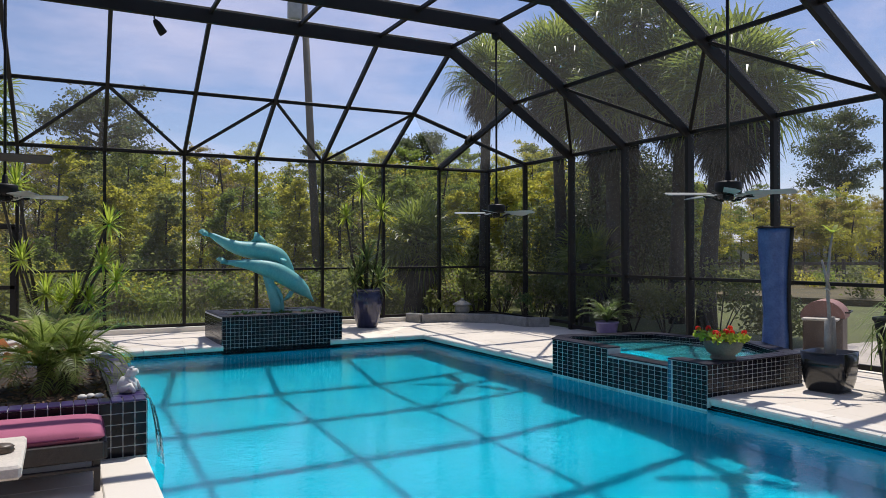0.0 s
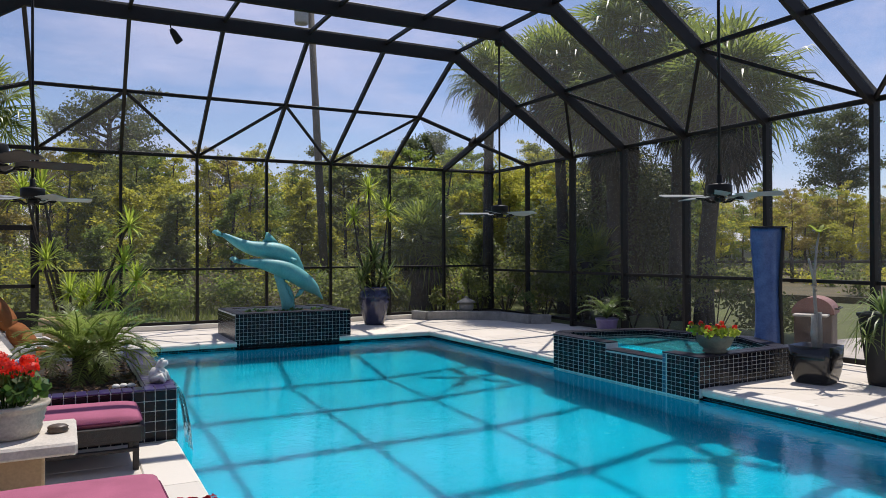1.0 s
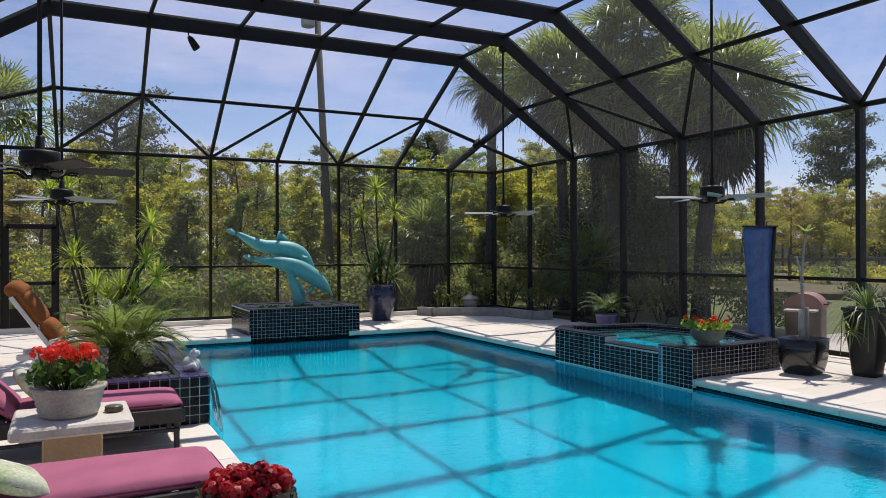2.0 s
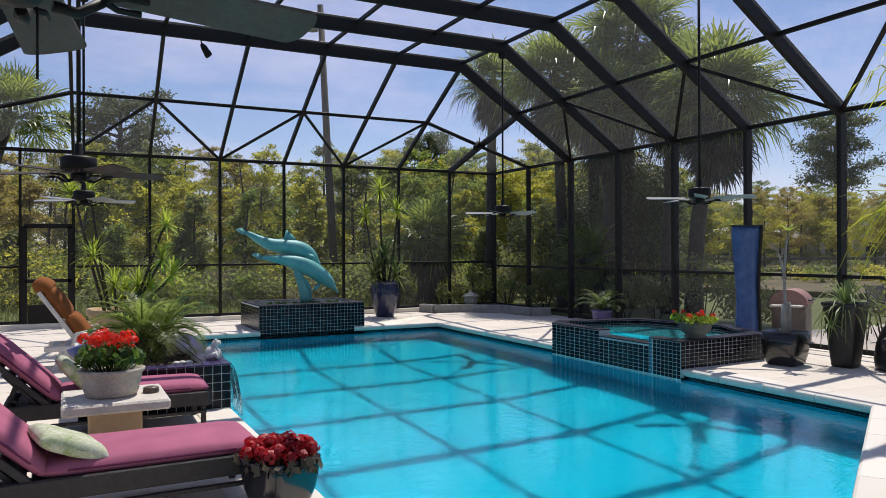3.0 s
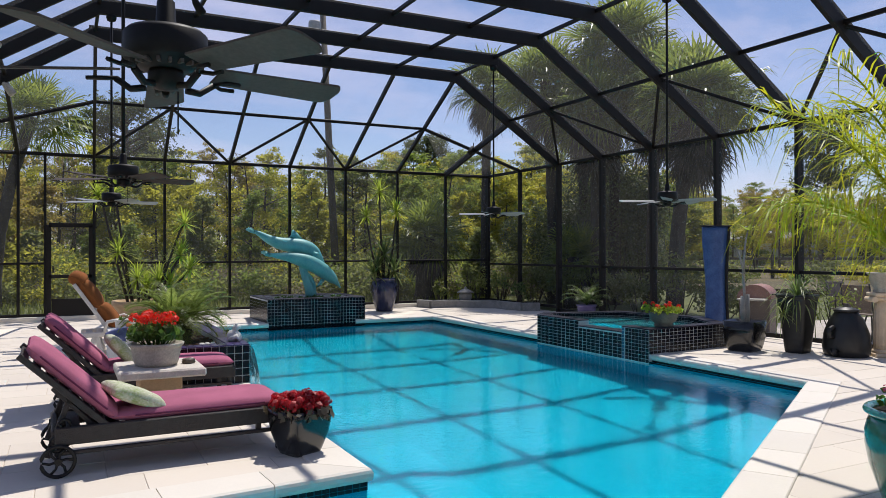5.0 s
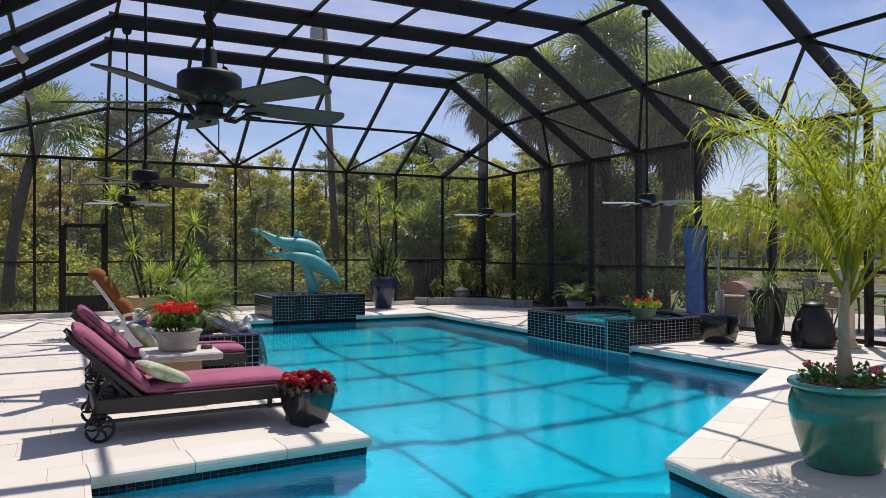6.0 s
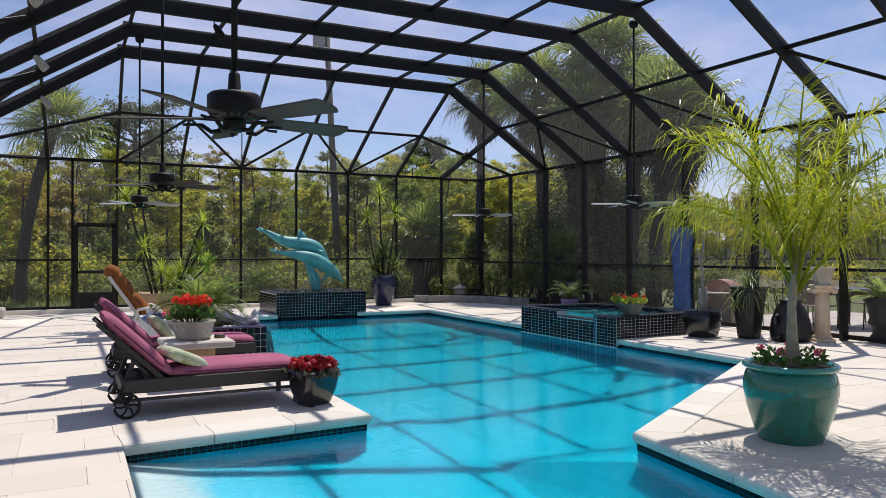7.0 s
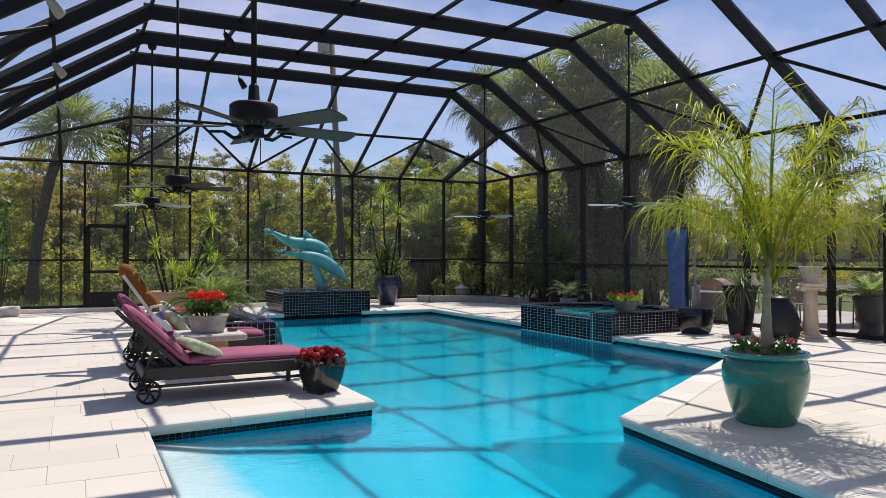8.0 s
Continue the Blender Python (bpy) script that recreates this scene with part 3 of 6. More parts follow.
for ring, (d, step) in enumerate(((24, 3.2), (29, 2.6), (35, 2.3), (43, 2.0), (54, 1.7))):
    az = -17.0
    while az < 73:
        dd = d + wr_.uniform(-2.5, 2.5)
        if az > 46:
            dd = dd * 1.35 + 14
        x, y = polar(az + wr_.uniform(-1, 1), dd)
        top = (0.150 if az < 44 else 0.092) * dd * wr_.uniform(0.66, 1.12) + 1.0
        if ring == 0:
            top *= wr_.uniform(0.45, 0.8)
        if not (az > 40 and ring < 2):
            q = wr_.random()
            if az > 48:
                kind = "ochre" if q < 0.5 else ("lime" if q < 0.75 else "mid")
            else:
                kind = "lime" if q < 0.44 else "mid" if q < 0.70 else "dark" if q < 0.80 else "ochre" if q < 0.87 else "grey"
            if ring == 0 and kind in ("ochre", "grey"):
                kind = "lime"
            wood_tree(x, y, top, kind, 0.35 if kind == "grey" else 1.0, wr_.uniform(0.75, 1.25))
        if not (az > 36 and ring < 3):
            for k in range(3):
                ux, uy = polar(az + wr_.uniform(-2, 2), dd + wr_.uniform(-2, 2))
                hh = wr_.uniform(0.4, 1.5)
                kind = wr_.choice(("dark", "dark", "mid", "lime", "grey"))
                for j in range(7):
                    a = wr_.uniform(0, 6.28)
                    dv = Vector((math.cos(a), math.sin(a), 0.4)).normalized()
                    WOODS[kind].append((Vector((ux, uy, hh * wr_.uniform(0.1, 0.9))) + dv * 0.5, dv, 0.8, 0.6, 130))
        az += step * wr_.uniform(0.7, 1.3)
for k in range(26):
    az = 45 + 1.1 * k
    x, y = polar(az + wr_.uniform(-0.5, 0.5), wr_.uniform(50, 64))
    wood_tree(x, y, wr_.uniform(4.2, 6.6), "ochre" if k % 5 in (0, 2) else ("lime" if k % 5 in (1, 3) else "mid"), 0.9, 1.5)
for k in range(34):
    az = 24 + 0.7 * k
    x, y = polar(az + wr_.uniform(-0.6, 0.6), wr_.uniform(28, 44))
    wood_tree(x, y, (0.160 if az < 42 else 0.13) * math.hypot(x, y) * wr_.uniform(0.75, 1.1) + 0.8, wr_.choice(("mid", "dark", "lime", "mid")), 1.0, 1.2)
# low growth along the wood's edge; about the field it doubles as dappled tree shadow
for k in range(170):
    az, dd = (wr_.uniform(-14, 36), wr_.uniform(18.5, 25)) if k < 110 else (wr_.uniform(36, 68), wr_.uniform(26, 48))
    ux, uy = polar(az, dd)
    hh = wr_.uniform(0.25, 0.95)
    kind = wr_.choice(("dark", "mid", "grey", "dark", "lime"))
    for j in range(6):
        a = wr_.uniform(0, 6.28)
        dv = Vector((math.cos(a), math.sin(a), 0.5)).normalized()
        WOODS[kind].append((Vector((ux, uy, hh * wr_.uniform(0.1, 0.8))) + dv * 0.35, dv, 0.5, 0.42, 90))
# far belt that closes the horizon
belt_c, belt_r, belt_n = [], [], []
for k in range(150):
    az = -25 + k * 0.72
    x, y = polar(az, wr_.uniform(85, 125))
    h = wr_.uniform(5.5, 11.5) if az < 46 else wr_.uniform(4, 8)
    for j in range(3):
        belt_c.append((x + wr_.uniform(-3, 3), y + wr_.uniform(-3, 3), h * (0.2 + 0.3 * j)))
        belt_r.append((3.0, 3.0, h * 0.3))
        belt_n.append(420)
for k, mt, lab, sz in (("lime", L_FOREST, "yellow-green spring foliage of the woods", 0.058), ("mid", L_MID, "fresh green foliage of the woods", 0.058),
                       ("dark", L_DARK, "dark green undergrowth and trees of the woods", 0.064), ("ochre", L_OCHRE, "ochre new foliage of oaks in the woods", 0.06),
                       ("grey", L_TWIG, "grey-brown budding twigs of the woods", 0.04)):
    tagged(new("woodland_leaves", face_mesh("woodland_leaves", sprays(WOODS[k], sz, len(k) + 40), mt, 3)), lab, "woods", kind="stuff")
tagged(new("far_woods", quad_mesh("far_woods", quads(belt_c, belt_r, belt_n, 0.17, 2, 0.6, True), L_DARK)), "far belt of dark green woods", "woods", kind="stuff")
tagged(part("woodland_trunks", trunks, M_BARK), "slender grey trunks standing in the woods", "woods", kind="stuff")


def pine(name, x, y, h, spread, seed, label):
    """A tall tree above the wood: bare trunk, limbs, clumped crown."""
    g = random.Random(seed)
    t = thing(name, label, "tree", pose(x, y, -0.05))
    tb = Build().tube([(0, 0, 0), (0.15, 0, h * 0.4), (0.05, 0.1, h * 0.75), (0.1, 0, h * 0.97)], [0.3, 0.24, 0.16, 0.05], 9)
    C, R, N = [], [], []
    for k in range(22):
        z = h * (0.50 + 0.46 * k / 21)
        a = k * 2.4 + g.uniform(-0.4, 0.4)
        ln = spread * g.uniform(0.35, 0.95) * (0.55 + 0.6 * math.sin(math.pi * (0.2 + 0.68 * k / 21)))
        p = Vector((0.1, 0, z - 0.3))
        q = Vector((math.cos(a) * ln, math.sin(a) * ln, z + ln * 0.22))
        tb.tube([p, (p + q) / 2 + Vector((0, 0, 0.1)), q], [0.1, 0.07, 0.02], 5)
        for j in range(3):
            c = p.lerp(q, 0.55 + 0.22 * j) + Vector((g.uniform(-0.3, 0.3), g.uniform(-0.3, 0.3), g.uniform(0, 0.3)))
            C.append(tuple(c))
            rr = g.uniform(0.4, 0.8) * spread / 3
            R.append((rr, rr, rr * 0.6))
            N.append(110)
    part("trunk", tb, M_BARK, t)
    part("crown", quad_mesh("crown", quads(C, R, [2 * q for q in N], 0.030 * spread + 0.02, seed, 0.5, True), L_PINE), None, t)
    return t


px_, py_ = polar(55.9, 78)
pine("pine_tree", px_, py_, 14.6, 4.4, 5, "tall dark pine rising above the far trees")
px_, py_ = polar(2.6, 46)
pine("pine_tree", px_, py_, 10.6, 3.2, 6, "tall tree with clumped grey-green crown above the woods")
px_, py_ = polar(26, 52)
pine("pine_tree", px_, py_, 10.0, 2.6, 8, "bare-branched tree with a thin crown in the woods")


def fan_leaf(b, base, d, size, g, droop=0.35, blades=24):
    """One fan leaf: a stalk, a costa that arches over, and a folded fan of narrow blades with hanging tips."""
    d = Vector(d).normalized()
    hub = Vector(base) + d * size * 0.72 + Vector((0, 0, -0.10 * size))
    sd = d.cross(Vector((0, 0, 1)))
    if sd.length < 0.05:
        sd = Vector((1, 0, 0))
    sd.normalize()
    sd = (Matrix.Rotation(g.uniform(-0.5, 0.5), 3, d) @ sd).normalized()
    up = sd.cross(d)
    b.blade([base, Vector(base).lerp(hub, 0.5) + Vector((0, 0, 0.05 * size)), hub], [0.035, 0.03, 0.025], sd)
    for k in range(blades):
        a = (k / (blades - 1) - 0.5) * 4.5
        w = (d * math.cos(a) + sd * math.sin(a) + up * 0.22 * abs(math.sin(a))).normalized()
        ln = size * (0.66 + 0.22 * math.cos(a)) * g.uniform(0.85, 1.12)
        root = hub + d * 0.16 * size * max(0.0, math.cos(a))
        n = (w.cross(up) + up * g.uniform(-0.5, 0.5)).normalized()
        p1 = root + w * ln * 0.45
        p2 = root + w * ln * 0.78 + Vector((0, 0, -droop * ln * 0.22))
        tip = root + w * ln * 0.98 + Vector((0, 0, -droop * ln * g.uniform(0.6, 1.3)))
        b.blade([root, p1, p2, tip], [0.014, 0.052 * size, 0.036 * size, 0.005], n)


def fan_palm(name, x, y, h, size, leaves, seed, label, lean=(0, 0), skirt=0.0, r=0.14, mat=None):
    g = random.Random(seed)
    t = thing(name, label, "palm tree", pose(x, y, -0.06))
    tb = Build()
    path = [(lean[0] * s * s, lean[1] * s * s, h * s) for s in (0, 0.15, 0.4, 0.7, 1.0)]
    tb.tube(path, [r * 1.35, r * 1.1, r, r * 0.95, r * 1.05], 10)
    for k in range(int(h * 9)):
        s = g.uniform(0.45, 1.0)
        a = g.uniform(0, 6.28)
        p = Vector((lean[0] * s * s + math.cos(a) * r, lean[1] * s * s + math.sin(a) * r, h * s))
        tb.blade([p, p + Vector((math.cos(a) * 0.07, math.sin(a) * 0.07, 0.17))], [0.08, 0.03], (-math.sin(a), math.cos(a), 0))
    part("trunk", tb, M_PALMBARK, t)
    top = Vector((lean[0], lean[1], h))
    lb, sk = Build(), Build()
    for k in range(leaves):
        a = k * 2.39996 + g.uniform(-0.3, 0.3)
        e = math.radians(80 - 115 * (k / leaves) ** 0.8)
        fan_leaf(lb, top, (math.cos(a) * math.cos(e), math.sin(a) * math.cos(e), math.sin(e)), size * g.uniform(0.85, 1.1), g, 0.18 + 0.4 * k / leaves)
    part("crown", lb, mat or L_FANPALM, t)
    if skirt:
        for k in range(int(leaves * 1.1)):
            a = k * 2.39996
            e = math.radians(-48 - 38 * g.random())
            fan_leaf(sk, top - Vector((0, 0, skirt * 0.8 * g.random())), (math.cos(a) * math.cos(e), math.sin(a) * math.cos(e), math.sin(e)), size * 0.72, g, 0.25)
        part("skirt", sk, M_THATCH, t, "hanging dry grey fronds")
    return t


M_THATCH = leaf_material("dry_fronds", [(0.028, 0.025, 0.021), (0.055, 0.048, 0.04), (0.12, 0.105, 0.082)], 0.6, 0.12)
fan_palm("cabbage_palm", 10.45, 17.3, 6.6, 0.85, 48, 21, "tall cabbage palm beyond the corner of the screen", (0.1, 0), 0.6)
fan_palm("cabbage_palm", 11.2, 14.75, 6.3, 0.95, 60, 22, "cabbage palm with a dry skirt against the cage", (-0.2, 0.1), 0.8)
fan_palm("cabbage_palm", 12.3, 13.5, 7.1, 1.08, 64, 23, "tall cabbage palm with bright top fronds beside the cage", (0.1, -0.2), 0.9)
fan_palm("cabbage_palm", 11.7, 10.6, 5.0, 1.05, 80, 24, "leaning cabbage palm with a long grey skirt of fronds", (0.45, -0.3), 1.1, 0.17)
fan_palm("cabbage_palm", 12.2, 11.9, 5.6, 1.02, 66, 25, "cabbage palm half hidden behind its taller neighbours", (0.3, 0.1), 0.8)
fan_palm("cabbage_palm", 11.3, 12.95, 5.2, 0.98, 64, 33, "cabbage palm with a thick grey skirt in the clump", (0.1, 0.15), 0.9, 0.16)
fan_palm("cabbage_palm", 12.6, 15.1, 6.0, 0.95, 54, 34, "cabbage palm behind the others of the clump", (-0.1, 0.1), 0.8)
fan_palm("cabbage_palm", -2.75, 19.2, 4.9, 0.85, 38, 26, "leaning cabbage palm beyond the screen door", (0.85, -0.4), 0.0, 0.14)
fan_palm("cabbage_palm", 8.3, 17.2, 1.9, 0.88, 60, 27, "short thick fan palm behind the far screen", (0.1, 0), 0.2, 0.26)
fan_palm("cabbage_palm", 2.55, 23.5, 0.9, 0.7, 26, 28, "low grey fan palm at the edge of the woods", (0, 0), 0.1, 0.25)
fan_palm("cabbage_palm", 10.6, 13.2, 1.3, 0.7, 30, 29, "small fan palm outside the screen wall", (0.2, 0.1), 0.2, 0.14)


def shrub(name, x, y, z, r, h, n, leaf, mt, seed, label, stems=6):
    g = random.Random(seed)
    t = thing(name, label, "shrub", pose(x, y, z))
    sb = Build()
    C, R, N = [], [], []
    for k in range(stems):
        a = g.uniform(0, 6.28)
        q = (math.cos(a) * r * g.uniform(0.2, 0.8), math.sin(a) * r * g.uniform(0.2, 0.8), h * g.uniform(0.5, 0.95))
        sb.tube([(q[0] * 0.1, q[1] * 0.1, 0), (q[0] * 0.6, q[1] * 0.6, q[2] * 0.6), q], [0.015, 0.01, 0.004], 5)
        C.append(q)
        R.append((r * 0.45, r * 0.45, h * 0.28))
        N.append(n // stems)
    part("branchwork", sb, M_BARK, t)
    part("foliage", quad_mesh("foliage", quads(C, R, N, leaf, seed), mt), None, t)
    return t


for k, (x, y, r, h) in enumerate(((10.2, 15.9, 0.9, 1.3), (10.3, 11.2, 0.7, 0.9), (10.6, 9.3, 0.9, 1.5), (10.4, 8.0, 0.7, 0.8), (11.6, 15.5, 1.2, 1.8), (13.5, 13.5, 1.4, 2.2), (10.0, 13.9, 0.6, 0.9), (10.1, 12.6, 0.7, 1.0), (10.2, 10.2, 0.7, 1.0), (15.0, 2.6, 1.0, 1.0), (12.4, 13.4, 1.2, 3.3), (14.5, 15.5, 1.6, 3.8), (13.4, 17.5, 1.5, 3.6), (11.6, 16.6, 1.0, 2.6))):
    shrub("shrub", x, y, -0.08, r, h, 1100 if h < 2 else 4200, 0.05, L_DARK if h < 2 else L_PINE, 40 + k, "dark shrub growing outside the screen wall")

# added shrubs that fill the palm gaps with a painted-in deep shade
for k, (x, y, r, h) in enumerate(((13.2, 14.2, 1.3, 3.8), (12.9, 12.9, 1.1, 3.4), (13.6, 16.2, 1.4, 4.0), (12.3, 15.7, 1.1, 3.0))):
    shrub("shrub", x, y, -0.08, r, h, 4600, 0.05, L_SHADE, 140 + k, "tall shrub added among the palms, its leaves darkened as shade", 9)

# service pole in the wood's edge
pole = thing("utility_pole", "grey weathered wooden service pole with a box at its top", "utility pole", pose(7.25, 22.0, -0.1))
part("pole", Build().tube([(0, 0, 0), (-0.27, 0, 5), (-0.50, 0, 9.7)], [0.14, 0.12, 0.10], 12), M_POLE, pole)
part("transformer_can", Build().lathe([(0.0, -0.3), (0.2, -0.3), (0.22, -0.25), (0.22, 0.22), (0.2, 0.3), (0.05, 0.34), (0.0, 0.34)], 20, (-0.80, -0.05, 9.1)), material("grey_enamel", (0.35, 0.36, 0.37), 0.5), pole)
part("bracket", Build().beam((-0.48, 0, 9.1), (-0.62, -0.03, 9.1), 0.05, 0.06), M_POLE, pole)

# dry field, fence and house far off on the sunny side
M_FIELD = material("dry_field_grass", (0.17, 0.125, 0.055), 0.95, var=0.4, scale=0.35, fine=6, bump=0.6, dark=(0.065, 0.06, 0.025))
fld = Build()
fx = [polar(a, d) for a, d in ((30, 34), (72, 24), (76, 70), (32, 82))]
fld.prism(list(reversed(fx)) if area(fx) < 0 else fx, -0.2, 0.10)
tagged(part("field", fld, M_FIELD), "dry tawny field beyond the garden", "field", kind="structure")
M_WHITE = material("white_siding", (0.62, 0.62, 0.60), 0.7, var=0.12)
M_ROOF = material("grey_metal_roof", (0.32, 0.34, 0.37), 0.5, var=0.15)
hx, hy = polar(53.5, 78)
house = thing("house", "low white house with grey roof beyond the field", "house", pose(hx, hy, 0, 0, 0, -53))
part("wall", Build().box((-9, -4, 0), (9, 4, 2.6), 0.02), M_WHITE, house)
rb = Build().add([(-9.6, -4.6, 2.55), (9.6, -4.6, 2.55), (9.6, 4.6, 2.55), (-9.6, 4.6, 2.55), (-8, 0, 4.2), (8, 0, 4.2)], [(0, 1, 5, 4), (1, 2, 5), (2, 3, 4, 5), (3, 0, 4), (3, 2, 1, 0)])
part("roof", rb, M_ROOF, house)
M_DARKGLASS = material("dark_window", (0.03, 0.035, 0.04), 0.1, var=0.2)
for k in range(5):
    part("window", Build().box((-7.4 + 3.2 * k, -4.06, 0.9), (-6.0 + 3.2 * k, -4.0, 2.1), 0.01), M_DARKGLASS, house)
fence = thing("ranch_fence", "grey wooden rail fence across the dry field", "fence")
pts = [polar(34 + 3.2 * k, 33 + 0.5 * k) for k in range(12)]
for p in pts:
    part("fence_post", Build().box((p[0] - 0.06, p[1] - 0.06, -0.1), (p[0] + 0.06, p[1] + 0.06, 1.25), 0.01), M_POLE, fence)
for a, b_ in zip(pts[:-1], pts[1:]):
    for z in (0.5, 1.05):
        part("fence_rail", Build().beam((a[0], a[1], z), (b_[0], b_[1], z), 0.04, 0.12), M_POLE, fence)

# grass at the far wall
gb = np.random.default_rng(5)
n = 5200
gx, gy = gb.uniform(-4, 10, n), 14.95 + gb.uniform(0, 1, n) ** 1.5 * 8
gv = []
for x, y in zip(gx, gy):
    h, a, w = gb.uniform(0.05, 0.16), gb.uniform(0, 6.28), 0.02
    lx, ly = gb.normal(0, 0.04), gb.normal(0, 0.04)
    c, s = math.cos(a) * w, math.sin(a) * w
    gv += [(x - c, y - s, -0.08), (x + c, y + s, -0.08), (x + lx + c * 0.3, y + ly + s * 0.3, h), (x + lx - c * 0.3, y + ly - s * 0.3, h)]
L_GRASS = leaf_material("grass_blades", [(0.07, 0.09, 0.02), (0.11, 0.13, 0.03), (0.15, 0.15, 0.045)], 0.6, 0.5)
tagged(new("grass", quad_mesh("grass", np.array(gv), L_GRASS)), "short sunlit grass beyond the far screen", "grass", kind="stuff")

# paved yard outside the side screen
yard = Build().prism([(9.16, -3.0), (14.5, -3.0), (14.5, 7.6), (9.16, 7.6)], -0.3, -0.02)
tagged(part("pavement", yard, material("flagstone", (0.52, 0.46, 0.40), 0.85, var=0.35, scale=1.8, fine=30, bump=0.4)), "pale flagstone terrace outside the screens", "pavement", kind="structure")
# house wall behind the camera
M_STUCCO = material("cream_stucco", (0.62, 0.55, 0.45), 0.9, var=0.1, scale=3, bump=0.3)
tagged(part("wall_south", Build().box((-4.2, -8.6, -0.2), (10, -8.25, 3.5), 0.01), M_STUCCO), "plain cream stucco house wall", "wall", kind="structure")

# ---- materials of things ----
M_SOIL = material("dark_mulch", (0.045, 0.032, 0.022), 0.95, var=0.6, scale=25, fine=120, bump=1.0)
M_PATINA = material("verdigris_bronze", (0.19, 0.50, 0.47), 0.5, var=0.28, scale=5, fine=40, bump=0.12, dark=(0.09, 0.36, 0.37))
M_PINK = material("plum_fabric", (0.42, 0.13, 0.205), 0.92, var=0.22, scale=5, fine=240, bump=0.25, spec=0.2)
M_PIPING = material("plum_piping", (0.14, 0.03, 0.075), 0.9, var=0.2, fine=200, spec=0.2)
M_WICKER = material("dark_wicker", (0.035, 0.028, 0.026), 0.55, var=0.4, scale=30, fine=160, bump=0.9)
M_IRON = material("black_cast_iron", (0.02, 0.019, 0.018), 0.5, metal=0.4, var=0.3, scale=20, bump=0.2)
M_RUST = material("rust_fabric", (0.28, 0.10, 0.03), 0.92, var=0.25, scale=5, fine=200, bump=0.3, spec=0.2)
M_RESIN = material("white_resin", (0.72, 0.68, 0.62), 0.5, var=0.12, scale=6, bump=0.05)
M_LIMESTONE = material("limestone", (0.66, 0.60, 0.52), 0.85, var=0.25, scale=7, fine=70, bump=0.5)
M_TAN = material("tan_stone", (0.52, 0.36, 0.21), 0.85, var=0.2, scale=5, fine=60, bump=0.35)
M_CONCRETE = material("weathered_concrete", (0.50, 0.45, 0.37), 0.9, var=0.35, scale=6, fine=60, bump=0.6)
M_BLACKGLAZE = material("black_glaze", (0.012, 0.012, 0.013), 0.18, var=0.4, scale=5, bump=0.04, coat=0.4)
M_BLACKMATT = material("black_ribbed_pot", (0.018, 0.017, 0.017), 0.45, var=0.4, scale=8, bump=0.1)
M_BLUEGLAZE = material("cobalt_glaze", (0.022, 0.026, 0.075), 0.25, var=0.5, scale=6, bump=0.1, coat=0.4)
M_GREENGLAZE = material("jade_glaze", (0.020, 0.235, 0.175), 0.16, var=0.3, scale=4, fine=30, bump=0.03, coat=0.5, dark=(0.03, 0.13, 0.075))
M_GREENRIM = material("turquoise_rim_glaze", (0.05, 0.29, 0.25), 0.16, var=0.3, scale=6, bump=0.05, coat=0.5)
M_FANDARK = material("fan_motor_black", (0.012, 0.011, 0.010), 0.5, var=0.25, bump=0.05, spec=0.2)
M_BLADE = material("grey_fan_blade", (0.085, 0.070, 0.060), 0.75, var=0.3, scale=3, fine=60, bump=0.12, spec=0.15)
# paler blade copy: sun glint and bounce off the pool are in its colour
M_BLADELIT = material("lit_fan_blade", (0.34, 0.34, 0.33), 0.35, var=0.15, scale=3, fine=60, bump=0.1)
M_STONEGREY = material("grey_cast_stone", (0.30, 0.29, 0.27), 0.9, var=0.3, scale=8, bump=0.5)
M_MARBLE = material("white_statuary", (0.68, 0.66, 0.62), 0.6, var=0.2, scale=9, bump=0.3)
M_COLUMN = material("cream_column_plaster", (0.76, 0.60, 0.42), 0.85, var=0.18, scale=6, bump=0.2)
M_COPPER = material("faded_red_grill_hood", (0.36, 0.17, 0.13), 0.55, var=0.25, scale=6, bump=0.08)
M_GRILL = material("brown_grill_body", (0.16, 0.115, 0.09), 0.6, var=0.25, scale=6, bump=0.08)
M_BLUEPANEL = material("blue_streaked_glass", (0.09, 0.17, 0.40), 0.3, var=0.5, scale=7, fine=40, bump=0.2, dark=(0.03, 0.075, 0.22))
M_GREENFAB = material("green_patterned_fabric", (0.70, 0.68, 0.58), 0.9, var=0.3, scale=13, fine=60, bump=0.2, dark=(0.26, 0.33, 0.10))
M_BLUETOWEL = material("blue_striped_towel", (0.30, 0.32, 0.50), 0.95, var=0.4, scale=14, fine=150, bump=0.5, dark=(0.07, 0.08, 0.24))
M_WHITEGLAZE = material("white_glazed_pot", (0.72, 0.70, 0.66), 0.35, var=0.12, bump=0.05)
M_BROWNWOOD = material("bronze_shell", (0.12, 0.085, 0.06), 0.4, var=0.4, scale=40, bump=0.4)
M_PALETRUNK = material("pale_palm_trunk", (0.36, 0.30, 0.22), 0.85, var=0.35, scale=14, fine=70, bump=0.6)
L_PALM = leaf_material("pygmy_palm_leaves", [(0.10, 0.145, 0.03), (0.16, 0.20, 0.045), (0.23, 0.26, 0.07)], 0.4, 0.58)
L_LIME = leaf_material("lime_palm_leaves", [(0.11, 0.145, 0.010), (0.22, 0.24, 0.010), (0.36, 0.34, 0.015)], 0.4, 0.6)
L_DRAC = leaf_material("dracaena_leaves", [(0.12, 0.17, 0.02), (0.20, 0.25, 0.03), (0.29, 0.32, 0.05)], 0.42, 0.62)
